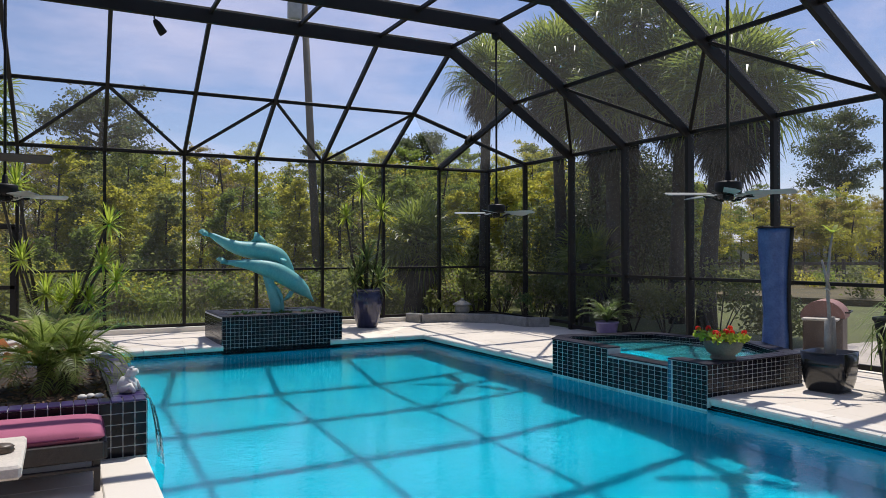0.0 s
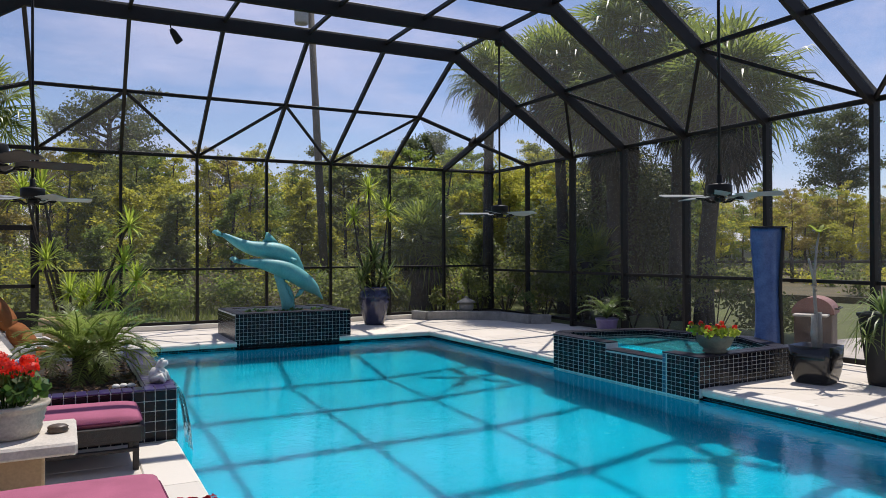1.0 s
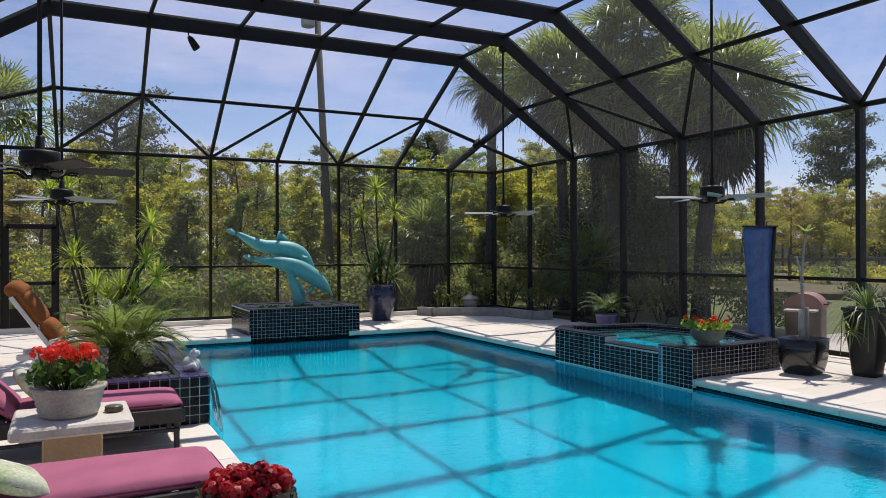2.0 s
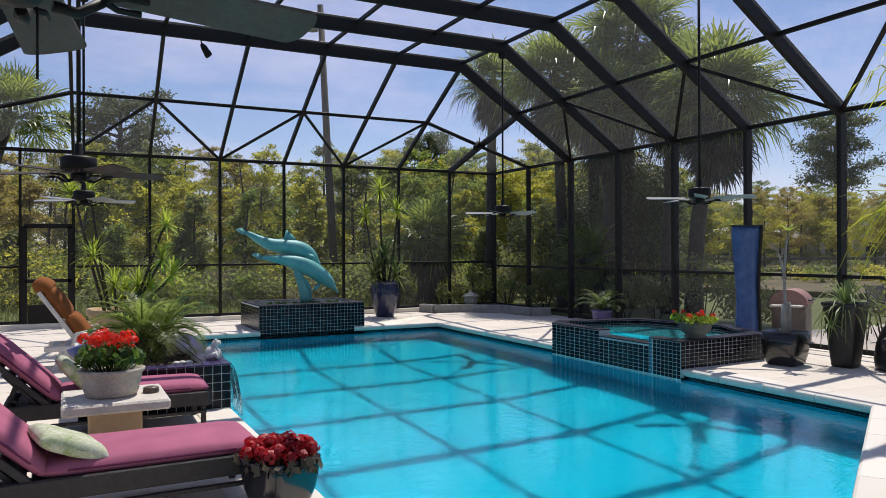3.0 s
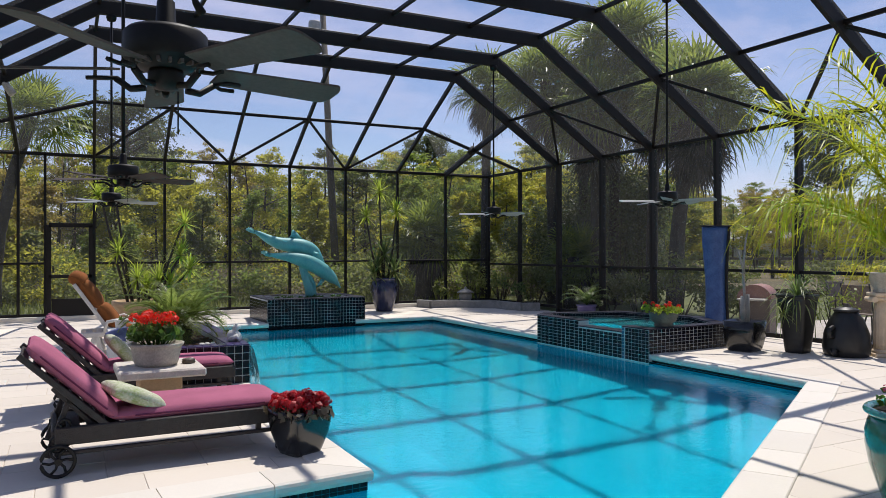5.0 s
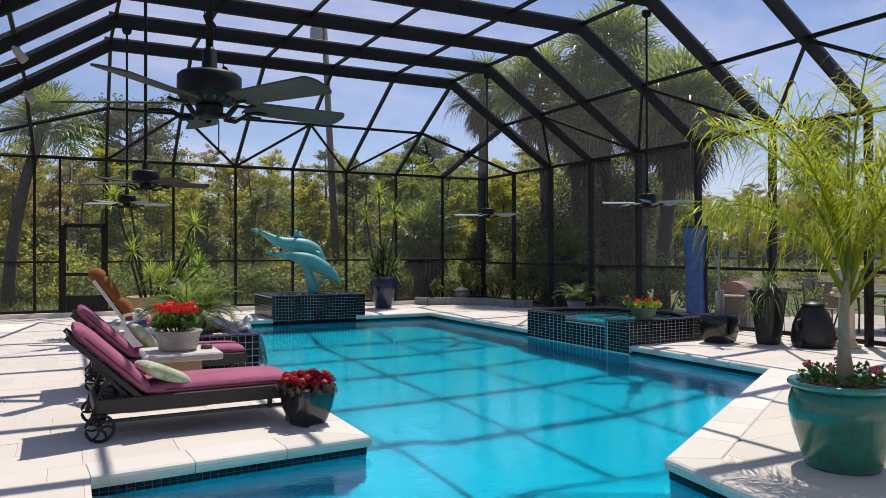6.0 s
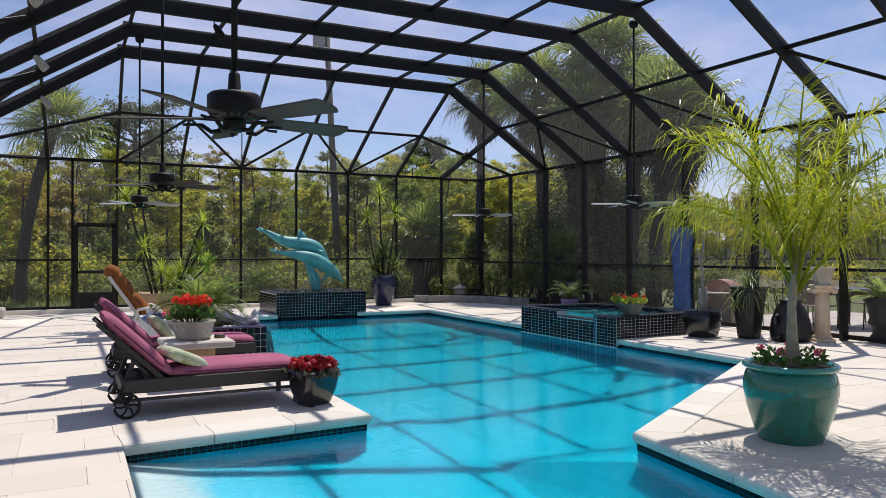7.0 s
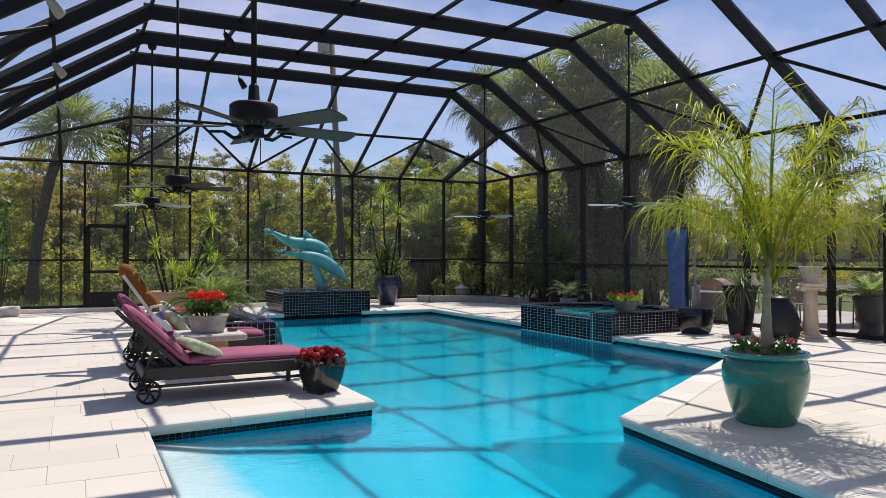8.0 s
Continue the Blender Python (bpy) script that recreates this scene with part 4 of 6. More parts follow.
L_YUCCA = leaf_material("yucca_leaves", [(0.045, 0.075, 0.025), (0.08, 0.115, 0.035), (0.15, 0.18, 0.05)], 0.38, 0.48)
L_GERAN = leaf_material("geranium_leaves", [(0.035, 0.075, 0.015), (0.06, 0.12, 0.02), (0.10, 0.16, 0.03)], 0.45, 0.4)
L_RED = leaf_material("scarlet_petals", [(0.45, 0.02, 0.008), (0.62, 0.03, 0.012), (0.70, 0.07, 0.03)], 0.5, 0.35)
L_CRIMSON = leaf_material("crimson_petals", [(0.24, 0.006, 0.012), (0.40, 0.012, 0.02), (0.50, 0.03, 0.03)], 0.5, 0.35)
L_PINKFL = leaf_material("pink_petals", [(0.45, 0.04, 0.10), (0.60, 0.10, 0.18), (0.65, 0.2, 0.25)], 0.5, 0.35)
L_SPIDER = leaf_material("spider_plant_leaves", [(0.08, 0.14, 0.03), (0.16, 0.21, 0.06), (0.32, 0.34, 0.16)], 0.4, 0.45)

# ---- tiled basins ----
_tile = {}


def tile_mesh(size, mt, th=0.006):
    key = (size, mt.name)
    if key not in _tile:
        g = 0.0036 if size > 0.07 else 0.0028
        me = Build().box((g, -th, g), (size - g, 0.0, size - g), 0.002).mesh("tile")
        me.materials.append(mt)
        _tile[key] = me
    return _tile[key]


def tile_face(parent, p, q, z0, rows, size, mt, joined=None, skip=None, name="tile", wide=1.0):
    """Tiles one wall face from p to q (outside on the right hand), as parts or into a joined Build."""
    p, q = Vector((*p, 0)), Vector((*q, 0))
    d = q - p
    n = max(1, round(d.length / (size * wide)))
    sx = d.length / n / size
    ang = math.atan2(d.y, d.x)
    for i in range(n):
        for r in range(rows):
            if skip and skip((i + 0.5) / n, r):
                continue
            o = p + d * (i / n)
            m = Matrix.Translation((o.x, o.y, z0 + r * size)) @ Matrix.Rotation(ang, 4, 'Z') @ Matrix.Diagonal((sx, 1, 1, 1))
            if joined is None:
                part(name, tile_mesh(size, mt), None, parent, m=m)
            else:
                g = 0.0024
                joined.box((g, -0.006, g), (size - g, 0.0, size - g), 0.0, m)


def cap_run(parent, p, q, w, z, mt, size=0.1):
    """Glazed cap tiles on top of a wall, from p to q, reaching w inwards (to the left)."""
    p, q = Vector((*p, 0)), Vector((*q, 0))
    d = q - p
    n = max(1, round(d.length / size))
    ang = math.atan2(d.y, d.x)
    L = d.length / n
    me = Build().box((0.003, -0.012, 0), (L - 0.003, w, 0.016), 0.004).mesh("cap_tile")
    me.materials.append(mt)
    for i in range(n):
        o = p + d * (i / n)
        part("cap_tile", me, None, parent, m=Matrix.Translation((o.x, o.y, z)) @ Matrix.Rotation(ang, 4, 'Z'))


# planter bed beside the pool
PX0, PX1, PY0, PY1, PZ = -0.66, 0.64, 5.72, 8.45, 0.405
planter = thing("planter_bed", "raised planter bed clad in navy tiles with purple caps", "planter")
wb = Build()
wb.box((PX0, PY0, -0.01), (PX1, PY0 + 0.16, PZ), 0.003).box((PX0, PY1 - 0.16, -0.01), (PX1, PY1, PZ), 0.003)
wb.box((PX0, PY0 + 0.16, -0.01), (PX0 + 0.16, PY1 - 0.16, PZ), 0.003).box((PX1 - 0.22, PY0 + 0.16, -0.30), (PX1, PY1 - 0.16, PZ), 0.003)
part("wall_core", wb, M_GROUT, planter)
tile_face(planter, (PX0, PY0), (PX1, PY0), 0.0, 5, 0.081, M_TILE)
tile_face(planter, (PX1, PY0), (PX1, PY1), -0.081, 6, 0.081, M_TILE)
cap_run(planter, (PX0, PY0), (PX1, PY0), 0.16, PZ, M_CAP, 0.081)
cap_run(planter, (PX1, PY0 + 0.17), (PX1, PY1), 0.22, PZ, M_CAP)
mb = Build()
nx, ny = 26, 44
for i in range(nx + 1):
    for j in range(ny + 1):
        x = PX0 + 0.15 + (PX1 - PX0 - 0.36) * i / nx
        y = PY0 + 0.15 + (PY1 - PY0 - 0.30) * j / ny
        mb.v.append((x, y, PZ - 0.05 + 0.03 * noise.noise((x * 6, y * 6, 0)) + 0.016 * noise.noise((x * 30, y * 30, 1))))
for i in range(nx):
    for j in range(ny):
        a = i * (ny + 1) + j
        mb.f.append((a, a + ny + 1, a + ny + 2, a + 1))
        mb.s.append(False)
part("mulch", mb, M_SOIL, planter, "dark bark mulch")
g9 = random.Random(9)
cb = Build()
for k in range(420):
    x, y = g9.uniform(PX0 + 0.18, PX1 - 0.24), g9.uniform(PY0 + 0.18, PY1 - 0.18)
    cb.box((-0.018, -0.007, -0.003), (0.018, 0.007, 0.003), 0, pose(x, y, PZ - 0.03 + 0.03 * noise.noise((x * 6, y * 6, 0)), g9.uniform(-40, 40), g9.uniform(-40, 40), g9.uniform(0, 180)))
tagged(part("bark_litter", cb, material("bark_chips", (0.16, 0.09, 0.05), 0.9, var=0.6, per="island"), planter), kind="stuff")

# spilling water sheets
fb = Build()
rows = [(0.0, 0.41), (0.035, 0.40), (0.065, 0.33), (0.09, 0.22), (0.115, 0.08), (0.135, -0.15)]
ys = [5.78 + 0.06 * k for k in range(10)]
for j, y in enumerate(ys):
    for u, z in rows:
        fb.v.append((PX1 + u + 0.012 * math.sin(j * 1.7) * u * 8, y, z))
for j in range(len(ys) - 1):
    for i in range(len(rows) - 1):
        a = j * len(rows) + i
        fb.f.append((a, a + 1, a + len(rows) + 1, a + len(rows)))
        fb.s.append(True)
fall = tagged(part("water_spill", fb, M_FALL), "thin sheet of water spilling into the pool", "water", kind="structure")
fall.visible_shadow = False

# dolphin pedestal
EX0, EX1, EY0, EY1, EZ = 2.40, 4.45, 12.10, 13.65, 0.465
pedestal = thing("tiled_pedestal", "low navy mosaic pedestal basin at the pool's far edge", "pedestal")
pb = Build()
pb.box((EX0, EY0, -0.28), (EX1, EY0 + 0.2, EZ), 0.003).box((EX0, EY1 - 0.2, -0.01), (EX1, EY1, EZ), 0.003)
pb.box((EX0, EY0 + 0.2, -0.01), (EX0 + 0.2, EY1 - 0.2, EZ), 0.003).box((EX1 - 0.2, EY0 + 0.2, -0.01), (EX1, EY1 - 0.2, EZ), 0.003)
part("wall_core", pb, M_GROUT, pedestal)
jt = Build()
tile_face(pedestal, (EX0, EY0), (EX1, EY0), -0.16, 10, 0.0625, M_TILE, wide=1.08)
tile_face(pedestal, (EX0, EY1), (EX0, EY0), 0.0, 7, 0.0625, M_TILES, jt)
tile_face(pedestal, (EX1, EY0), (EX1, EY1), 0.0, 7, 0.0625, M_TILES, jt)
tagged(part("tiles", jt, M_TILES, pedestal), kind="stuff")
cap_run(pedestal, (EX0, EY0), (EX1, EY0), 0.2, EZ, M_DARKCAP, 0.125)
cap_run(pedestal, (EX1, EY1), (EX0, EY1), 0.2, EZ, M_DARKCAP, 0.125)
cap_run(pedestal, (EX0, EY1 - 0.2), (EX0, EY0 + 0.2), 0.2, EZ, M_DARKCAP, 0.125)
cap_run(pedestal, (EX1, EY0 + 0.2), (EX1, EY1 - 0.2), 0.2, EZ, M_DARKCAP, 0.125)
part("soil", Build().box((EX0 + 0.19, EY0 + 0.19, 0.2), (EX1 - 0.19, EY1 - 0.19, EZ - 0.05), 0.0), M_SOIL, pedestal)
for k in range(9):
    g9.random()
    shrub("seedling", EX0 + 0.35 + 0.16 * k, EY0 + 0.4 + 0.3 * g9.random(), EZ - 0.05, 0.09, 0.08, 26, 0.03, L_GERAN, 70 + k, "small green seedling in the basin's soil", 3)


def dolphins():
    """Two leaping dolphins cast as one piece."""
    b = Build()

    def P(cx, cy, dy=0.0):
        return Vector((2.25 + (cx - 75) * 0.00393, 12.85 + dy, 1.87 - (cy - 85) * 0.00403))

    def body(pts, dy):
        path, rr = [], []
        for i in range(len(pts) - 1):
            for s in range(4):
                t = s / 4
                p0, p1, p2, p3 = pts[max(i - 1, 0)], pts[i], pts[i + 1], pts[min(i + 2, len(pts) - 1)]
                c = [0.5 * (2 * b1 + (c1 - a1) * t + (2 * a1 - 5 * b1 + 4 * c1 - d1) * t * t + (3 * b1 - a1 - 3 * c1 + d1) * t ** 3) for a1, b1, c1, d1 in zip(p0, p1, p2, p3)]
                path.append(P(c[0], c[1], dy))
                rr.append(max(0.012, c[2]))
        path.append(P(*pts[-1][:2], dy))
        rr.append(max(0.012, pts[-1][2]))
        b.tube(path, rr, 18)

    def Q(x, y):
        """Drawing units of the modello to those of P."""
        return 62 + (x - 55) / 1.184, 80 + (y - 65) / 1.161

    def run(pts, dy):
        body([(*Q(x, y), r) for x, y, r in pts], dy)

    run([(98, 80, 0.035), (125, 92, 0.055), (180, 122, 0.09), (250, 148, 0.125), (330, 160, 0.155), (405, 172, 0.165), (465, 198, 0.15), (508, 240, 0.10), (535, 270, 0.05), (546, 284, 0.02)], 0.07)
    run([(180, 218, 0.035), (225, 224, 0.06), (300, 232, 0.10), (380, 250, 0.145), (450, 275, 0.16), (515, 312, 0.155), (560, 345, 0.135), (592, 372, 0.10), (612, 392, 0.055), (628, 410, 0.03), (640, 426, 0.012)], -0.09)

    def fin(pts, dy, th, lean=0.0):
        n = len(pts)
        c = [P(*Q(x, y), dy + lean * k) for k, (x, y) in enumerate(pts)]
        mid = sum(c, Vector()) / n
        vs = c + [mid + Vector((0, th, 0)), mid - Vector((0, th, 0))]
        b.add(vs, [(i, (i + 1) % n, n) for i in range(n)] + [((i + 1) % n, i, n + 1) for i in range(n)], True)

    # back fins, flippers and tail flukes
    fin([(312, 112), (326, 98), (333, 66), (346, 66), (368, 86), (402, 120), (360, 128)], 0.07, 0.035)
    fin([(438, 204), (446, 198), (474, 206), (476, 220), (462, 226), (446, 222)], -0.26, 0.03, -0.012)
    fin([(505, 365), (530, 372), (512, 398), (488, 412), (464, 420), (478, 400)], -0.16, 0.03)
    fin([(536, 250), (546, 262), (552, 284), (540, 280), (528, 268)], 0.07, 0.02)
    for (x, y), dy in (((98, 80), 0.07), ((180, 218), -0.09)):
        for sy in (-1, 1):
            root = Vector(P(*Q(x, y), dy))
            k = 0.00332
            vs = [root + Vector((0.03, 0, -0.01)), root + Vector((-34 * k, 0.10 * sy, 24 * k)), root + Vector((-44 * k, 0.19 * sy, 16 * k - 0.06 * (sy < 0))), root + Vector((-18 * k, 0.05 * sy, -4 * k)), root + Vector((0.02, 0, -0.035))]
            up_ = Vector((0.006, 0, 0.014))
            b.add([v + up_ for v in vs] + [v - up_ for v in vs], [(0, 1, 2, 3, 4), (9, 8, 7, 6, 5)] + [(i, 5 + i, 5 + (i + 1) % 5, (i + 1) % 5) for i in range(5)], True)
    # the wave that carries them
    W = [P(*Q(x, y), dy) for x, y, dy in ((398, 285, -0.02), (404, 330, -0.04), (418, 380, -0.05), (436, 430, -0.05), (448, 480, -0.05))]
    b.tube(W, [0.10, 0.085, 0.085, 0.10, 0.125], 14)
    V2 = [P(*Q(x, y), -0.06) for x, y in ((425, 335), (448, 365), (466, 400), (470, 440), (466, 482))]
    b.tube(V2, [0.03, 0.04, 0.035, 0.035, 0.06], 10)
    return b


dol = dolphins()
tagged(part("dolphin_sculpture", dol, M_PATINA), "verdigris green sculpture of two leaping dolphins on the pedestal", "sculpture")

# spa
SPA = [(5.98, 5.30), (7.62, 5.42), (8.12, 6.40), (7.72, 7.95), (6.32, 8.28), (5.98, 7.98)]
SZ = 0.335
spa = thing("raised_spa", "raised hot tub clad in small navy tiles beside the pool", "hot tub")


def inset(poly, w):
    out = []
    n = len(poly)
    for i in range(n):
        a, b_, c = Vector(poly[i - 1]), Vector(poly[i]), Vector(poly[(i + 1) % n])
        d0, d1 = (b_ - a).normalized(), (c - b_).normalized()
        n0, n1 = Vector((-d0.y, d0.x)), Vector((-d1.y, d1.x))
        k = (n0 + n1).normalized()
        out.append(tuple(b_ + k * (w / max(0.3, k.dot(n0)))))
    return out


SIN = inset(SPA, 0.2)
core = []
SPILL0, SPILL1 = 5.85, 6.85
for i in range(len(SPA)):
    j = (i + 1) % len(SPA)
    quad = [SPA[i], SPA[j], SIN[j], SIN[i]]
    if i == len(SPA) - 1:
        for ya, yb, zt in ((7.98, SPILL1, SZ), (SPILL1, SPILL0, SZ - 0.085), (SPILL0, 5.30, SZ)):
            xi = SIN[0][0]
            core.append(Build().prism([(5.98, ya), (5.98, yb), (xi, max(yb, SIN[0][1]) if yb < 5.6 else yb), (xi, min(ya, SIN[5][1]) if ya > 7.8 else ya)], -0.3, zt))
    else:
        core.append(Build().prism(quad, -0.1, SZ))
for c in core:
    part("wall_core", c, M_GROUT, spa)
M_SPAPLASTER = material("teal_spa_plaster", (0.015, 0.17, 0.20), 0.8, var=0.3, scale=3, bump=0.05, spec=0.1)
part("basin", Build().prism(SIN, -0.05, 0.03), M_SPAPLASTER, spa)
part("bench", Build().box((6.25, 5.8, 0.0), (6.6, 7.7, 0.13), 0.02), M_PLASTER, spa)
sj = Build()
tile_face(spa, (5.98, 7.98), (5.98, SPILL1), -0.12, 9, 0.05, M_TILE, wide=2.2)
tile_face(spa, (5.98, SPILL1), (5.98, SPILL0), -0.12, 7, 0.05, M_TILE, wide=2.0)
tile_face(spa, (5.98, SPILL0), (5.98, 5.30), -0.12, 9, 0.05, M_TILE, skip=lambda u, r: u < 0.1, wide=1.4)
bl = [(5.978, SPILL0), (5.978, SPILL0 - 0.055)]
tile_face(spa, bl[0], bl[1], -0.12, 9, 0.05, M_TILEBLUE)
tile_face(spa, SPA[0], SPA[1], 0.0, 7, 0.048, M_TILE, wide=1.7)
tile_face(spa, SPA[1], SPA[2], 0.0, 7, 0.048, M_TILES, sj)
tile_face(spa, SPA[2], SPA[3], 0.0, 7, 0.048, M_TILES, sj)
for i in range(len(SIN)):
    a, c = SIN[(i + 1) % len(SIN)], SIN[i]
    if i < len(SIN) - 1:
        tile_face(spa, a, c, SZ - 0.15, 3, 0.05, M_TILES, sj)
tagged(part("tiles", sj, M_TILES, spa), kind="stuff")
for i in range(len(SPA) - 1):
    cap_run(spa, SPA[i], SPA[i + 1], 0.2, SZ, M_DARKCAP, 0.16)
cap_run(spa, (5.98, 7.98), (5.98, SPILL1), 0.2, SZ, M_DARKCAP, 0.16)
cap_run(spa, (5.98, SPILL0), (5.98, 5.30), 0.2, SZ, M_DARKCAP, 0.16)
cap_run(spa, (5.98, SPILL1), (5.98, SPILL0), 0.2, SZ - 0.085, M_DARKCAP, 0.16)
me = bpy.data.meshes.new("spa_water")
me.from_pydata([(x, y, SZ - 0.06) for x, y in SIN], [], [tuple(range(len(SIN)))])
me.materials.append(M_SPAWATER)
sw = tagged(new("spa_water", me), "swirling turquoise water in the hot tub", "water", kind="structure")
sw.visible_shadow = False

# waterline tiles of the pool
wl_ = Build()
for i in range(nP):
    p, q = POOL[i], POOL[(i + 1) % nP]
    if i in (2, 3):
        continue
    tile_face(None, q, p, -0.165, 2, 0.052, M_TILES, wl_)
tagged(part("waterline_tiles", wl_, M_TILES, pool, "band of small navy tiles at the waterline"), kind="stuff")

# ---- sun loungers ----
def cushion_build(lx, ly, lz, p=6, n=12):
    """A stuffed cushion, flat in the middle, rounded at the rim."""
    b = Build()
    for s in (1, -1):
        o = len(b.v)
        for i in range(n + 1):
            for j in range(n + 1):
                u = math.sin((i / n - 0.5) * math.pi)
                v = math.sin((j / n - 0.5) * math.pi)
                z = s * lz / 2 * ((1 - abs(u) ** p) * (1 - abs(v) ** p)) ** 0.35
                b.v.append((u * lx / 2, v * ly / 2, z + 0.004 * noise.noise((u * 3, v * 3, s))))
        for i in range(n):
            for j in range(n):
                a = o + i * (n + 1) + j
                f = (a, a + n + 1, a + n + 2, a + 1)
                b.f.append(f if s > 0 else tuple(reversed(f)))
                b.s.append(True)
    return b


def piping(lx, ly, r=0.007):
    pts = []
    for k in range(33):
        a = 2 * math.pi * k / 32
        c, s = math.cos(a), math.sin(a)
        e = (abs(c) ** 10 + abs(s) ** 10) ** (-0.1)
        pts.append((c * e * lx / 2, s * e * ly / 2, 0))
    return Build().tube(pts, r, 6, False)


def lounger(m, label):
    t = thing("sun_lounger", label, "sun lounger", m, "plum sun loungers by the pool")
    W = 0.64
    for s in (-1, 1):
        part("side_rail", Build().box((-0.95, s * W / 2 - 0.02, 0.20), (0.53, s * W / 2 + 0.02, 0.315), 0.008), M_WICKER, t)
        part("lower_rail", Build().box((-0.95, s * W / 2 - 0.015, 0.135), (0.51, s * W / 2 + 0.015, 0.16), 0.005), M_WICKER, t)
        part("leg", Build().beam((0.49, s * (W / 2 - 0.03), 0), (0.49, s * (W / 2 - 0.03), 0.22), 0.04, 0.04), M_WICKER, t)
        part("strut", Build().beam((-0.70, s * (W / 2 - 0.05), 0.27), (-0.96, s * (W / 2 - 0.05), 0.56), 0.03, 0.03), M_WICKER, t)
        part("strut", Build().beam((-0.99, s * (W / 2 - 0.05), 0.12), (-0.86, s * (W / 2 - 0.05), 0.50), 0.03, 0.035), M_WICKER, t)
        sc = Build()
        for c0, r0, a0, a1 in (((-0.93, 0.20), 0.075, 0.5, 6.2), ((-0.90, 0.33), 0.05, -1.0, 4.2)):
            sc.tube([(c0[0] + r0 * math.cos(a) * (1 - 0.08 * k), s * W / 2, c0[1] + r0 * math.sin(a) * (1 - 0.08 * k)) for k, a in ((k, a0 + (a1 - a0) * k / 9) for k in range(10))], 0.011, 6)
        part("scroll_bracket", sc, M_IRON, t)
        w = part("wheel", Build().tube([(-0.93 + 0.095 * math.cos(a), s * (W / 2 + 0.03), 0.107 + 0.095 * math.sin(a)) for a in (2 * math.pi * k / 24 for k in range(25))], 0.012, 8, False), M_IRON, t)
        part("hub", Build().tube([(-0.93, s * (W / 2 + 0.005), 0.107), (-0.93, s * (W / 2 + 0.055), 0.107)], 0.022, 10), M_IRON, w)
        for k in range(6):
            a = k * math.pi / 3
            part("spoke", Build().tube([(-0.93, s * (W / 2 + 0.03), 0.107), (-0.93 + 0.05 * math.cos(a + 0.25), s * (W / 2 + 0.03), 0.107 + 0.05 * math.sin(a + 0.25)), (-0.93 + 0.09 * math.cos(a), s * (W / 2 + 0.03), 0.107 + 0.09 * math.sin(a))], 0.009, 5), M_IRON, w)
    part("axle", Build().tube([(-0.93, -W / 2, 0.107), (-0.93, W / 2, 0.107)], 0.012, 8), M_IRON, t)
    part("foot_rail", Build().box((0.51, -W / 2, 0.20), (0.55, W / 2, 0.31), 0.01), M_WICKER, t)
    part("head_rail", Build().box((-0.97, -W / 2, 0.20), (-0.93, W / 2, 0.30), 0.01), M_WICKER, t)
    for k in range(12):
        part("slat", Build().box((-0.88 + 0.118 * k, -W / 2 + 0.02, 0.275), (-0.80 + 0.118 * k, W / 2 - 0.02, 0.293), 0.004), M_WICKER, t)
    bm = pose(-0.63, 0, 0.31, 0, 44, 0)
    for s in (-1, 1):
        part("back_stile", Build().beam((-0.70, s * (W / 2 - 0.01), -0.02), (0.02, s * (W / 2 - 0.01), -0.02), 0.035, 0.04), M_WICKER, t, m=bm)
    for k in range(7):
        part("back_slat", Build().box((-0.69 + 0.10 * k, -W / 2 + 0.01, -0.03), (-0.63 + 0.10 * k, W / 2 - 0.01, -0.015), 0.004), M_WICKER, t, m=bm)
    sc_ = part("seat_cushion", cushion_build(1.16, 0.63, 0.10), M_PINK, t, "plum fabric seat cushion", pose(-0.045, 0, 0.345))
    part("piping", piping(1.16, 0.63), M_PIPING, sc_)
    bc = part("back_cushion", cushion_build(0.72, 0.63, 0.11), M_PINK, t, "plum fabric back cushion", bm @ pose(-0.34, 0, 0.055))
    part("piping", piping(0.72, 0.63), M_PIPING, bc)
    return t


lo1 = lounger(pose(-0.27, 3.20, 0, 0, 0, 1.0), "dark wicker sun lounger with plum cushions and iron wheels")
lo2 = copy_thing(lo1, pose(-0.21, 5.28, 0, 0, 0, -1.0))
tagged(lo2, "dark wicker sun lounger with plum cushions beside the planter")


def pillow(m):
    t = part("throw_pillow", cushion_build(0.35, 0.37, 0.11, 4, 16), M_GREENFAB, None, m=m)
    return tagged(t, "pale green leaf-patterned throw pillow on the lounger", "pillow", "throw pillows")


pillow(pose(-0.74, 3.06, 0.45, 0, 24, 12))
pillow(pose(-0.68, 5.18, 0.50, 0, 50, 8))

# white resin lounger with rust cushion
rl = thing("resin_lounger", "white resin lounger with a rust folded cushion, back raised", "sun lounger", pose(-0.35, 9.15, 0, 0, 0, -4))
for s in (-1, 1):
    part("side_rail", Build().box((-0.62, s * 0.29 - 0.025, 0.24), (0.72, s * 0.29 + 0.025, 0.31), 0.012), M_RESIN, rl)
    for x in (-0.42, 0.42):
        part("leg", Build().beam((x - 0.08, s * 0.29, 0), (x, s * 0.29, 0.25), 0.05, 0.06), M_RESIN, rl)
        part("leg", Build().beam((x + 0.10, s * 0.29, 0), (x + 0.02, s * 0.29, 0.25), 0.05, 0.06), M_RESIN, rl)
    part("back_stile", Build().beam((-0.22, s * 0.27, 0.30), (-0.68, s * 0.27, 0.98), 0.04, 0.05), M_RESIN, rl)
    part("armrest", Build().tube([(-0.30, s * 0.32, 0.30), (-0.26, s * 0.33, 0.45), (-0.05, s * 0.33, 0.49), (0.08, s * 0.33, 0.42), (0.10, s * 0.32, 0.30)], 0.025, 8), M_RESIN, rl)
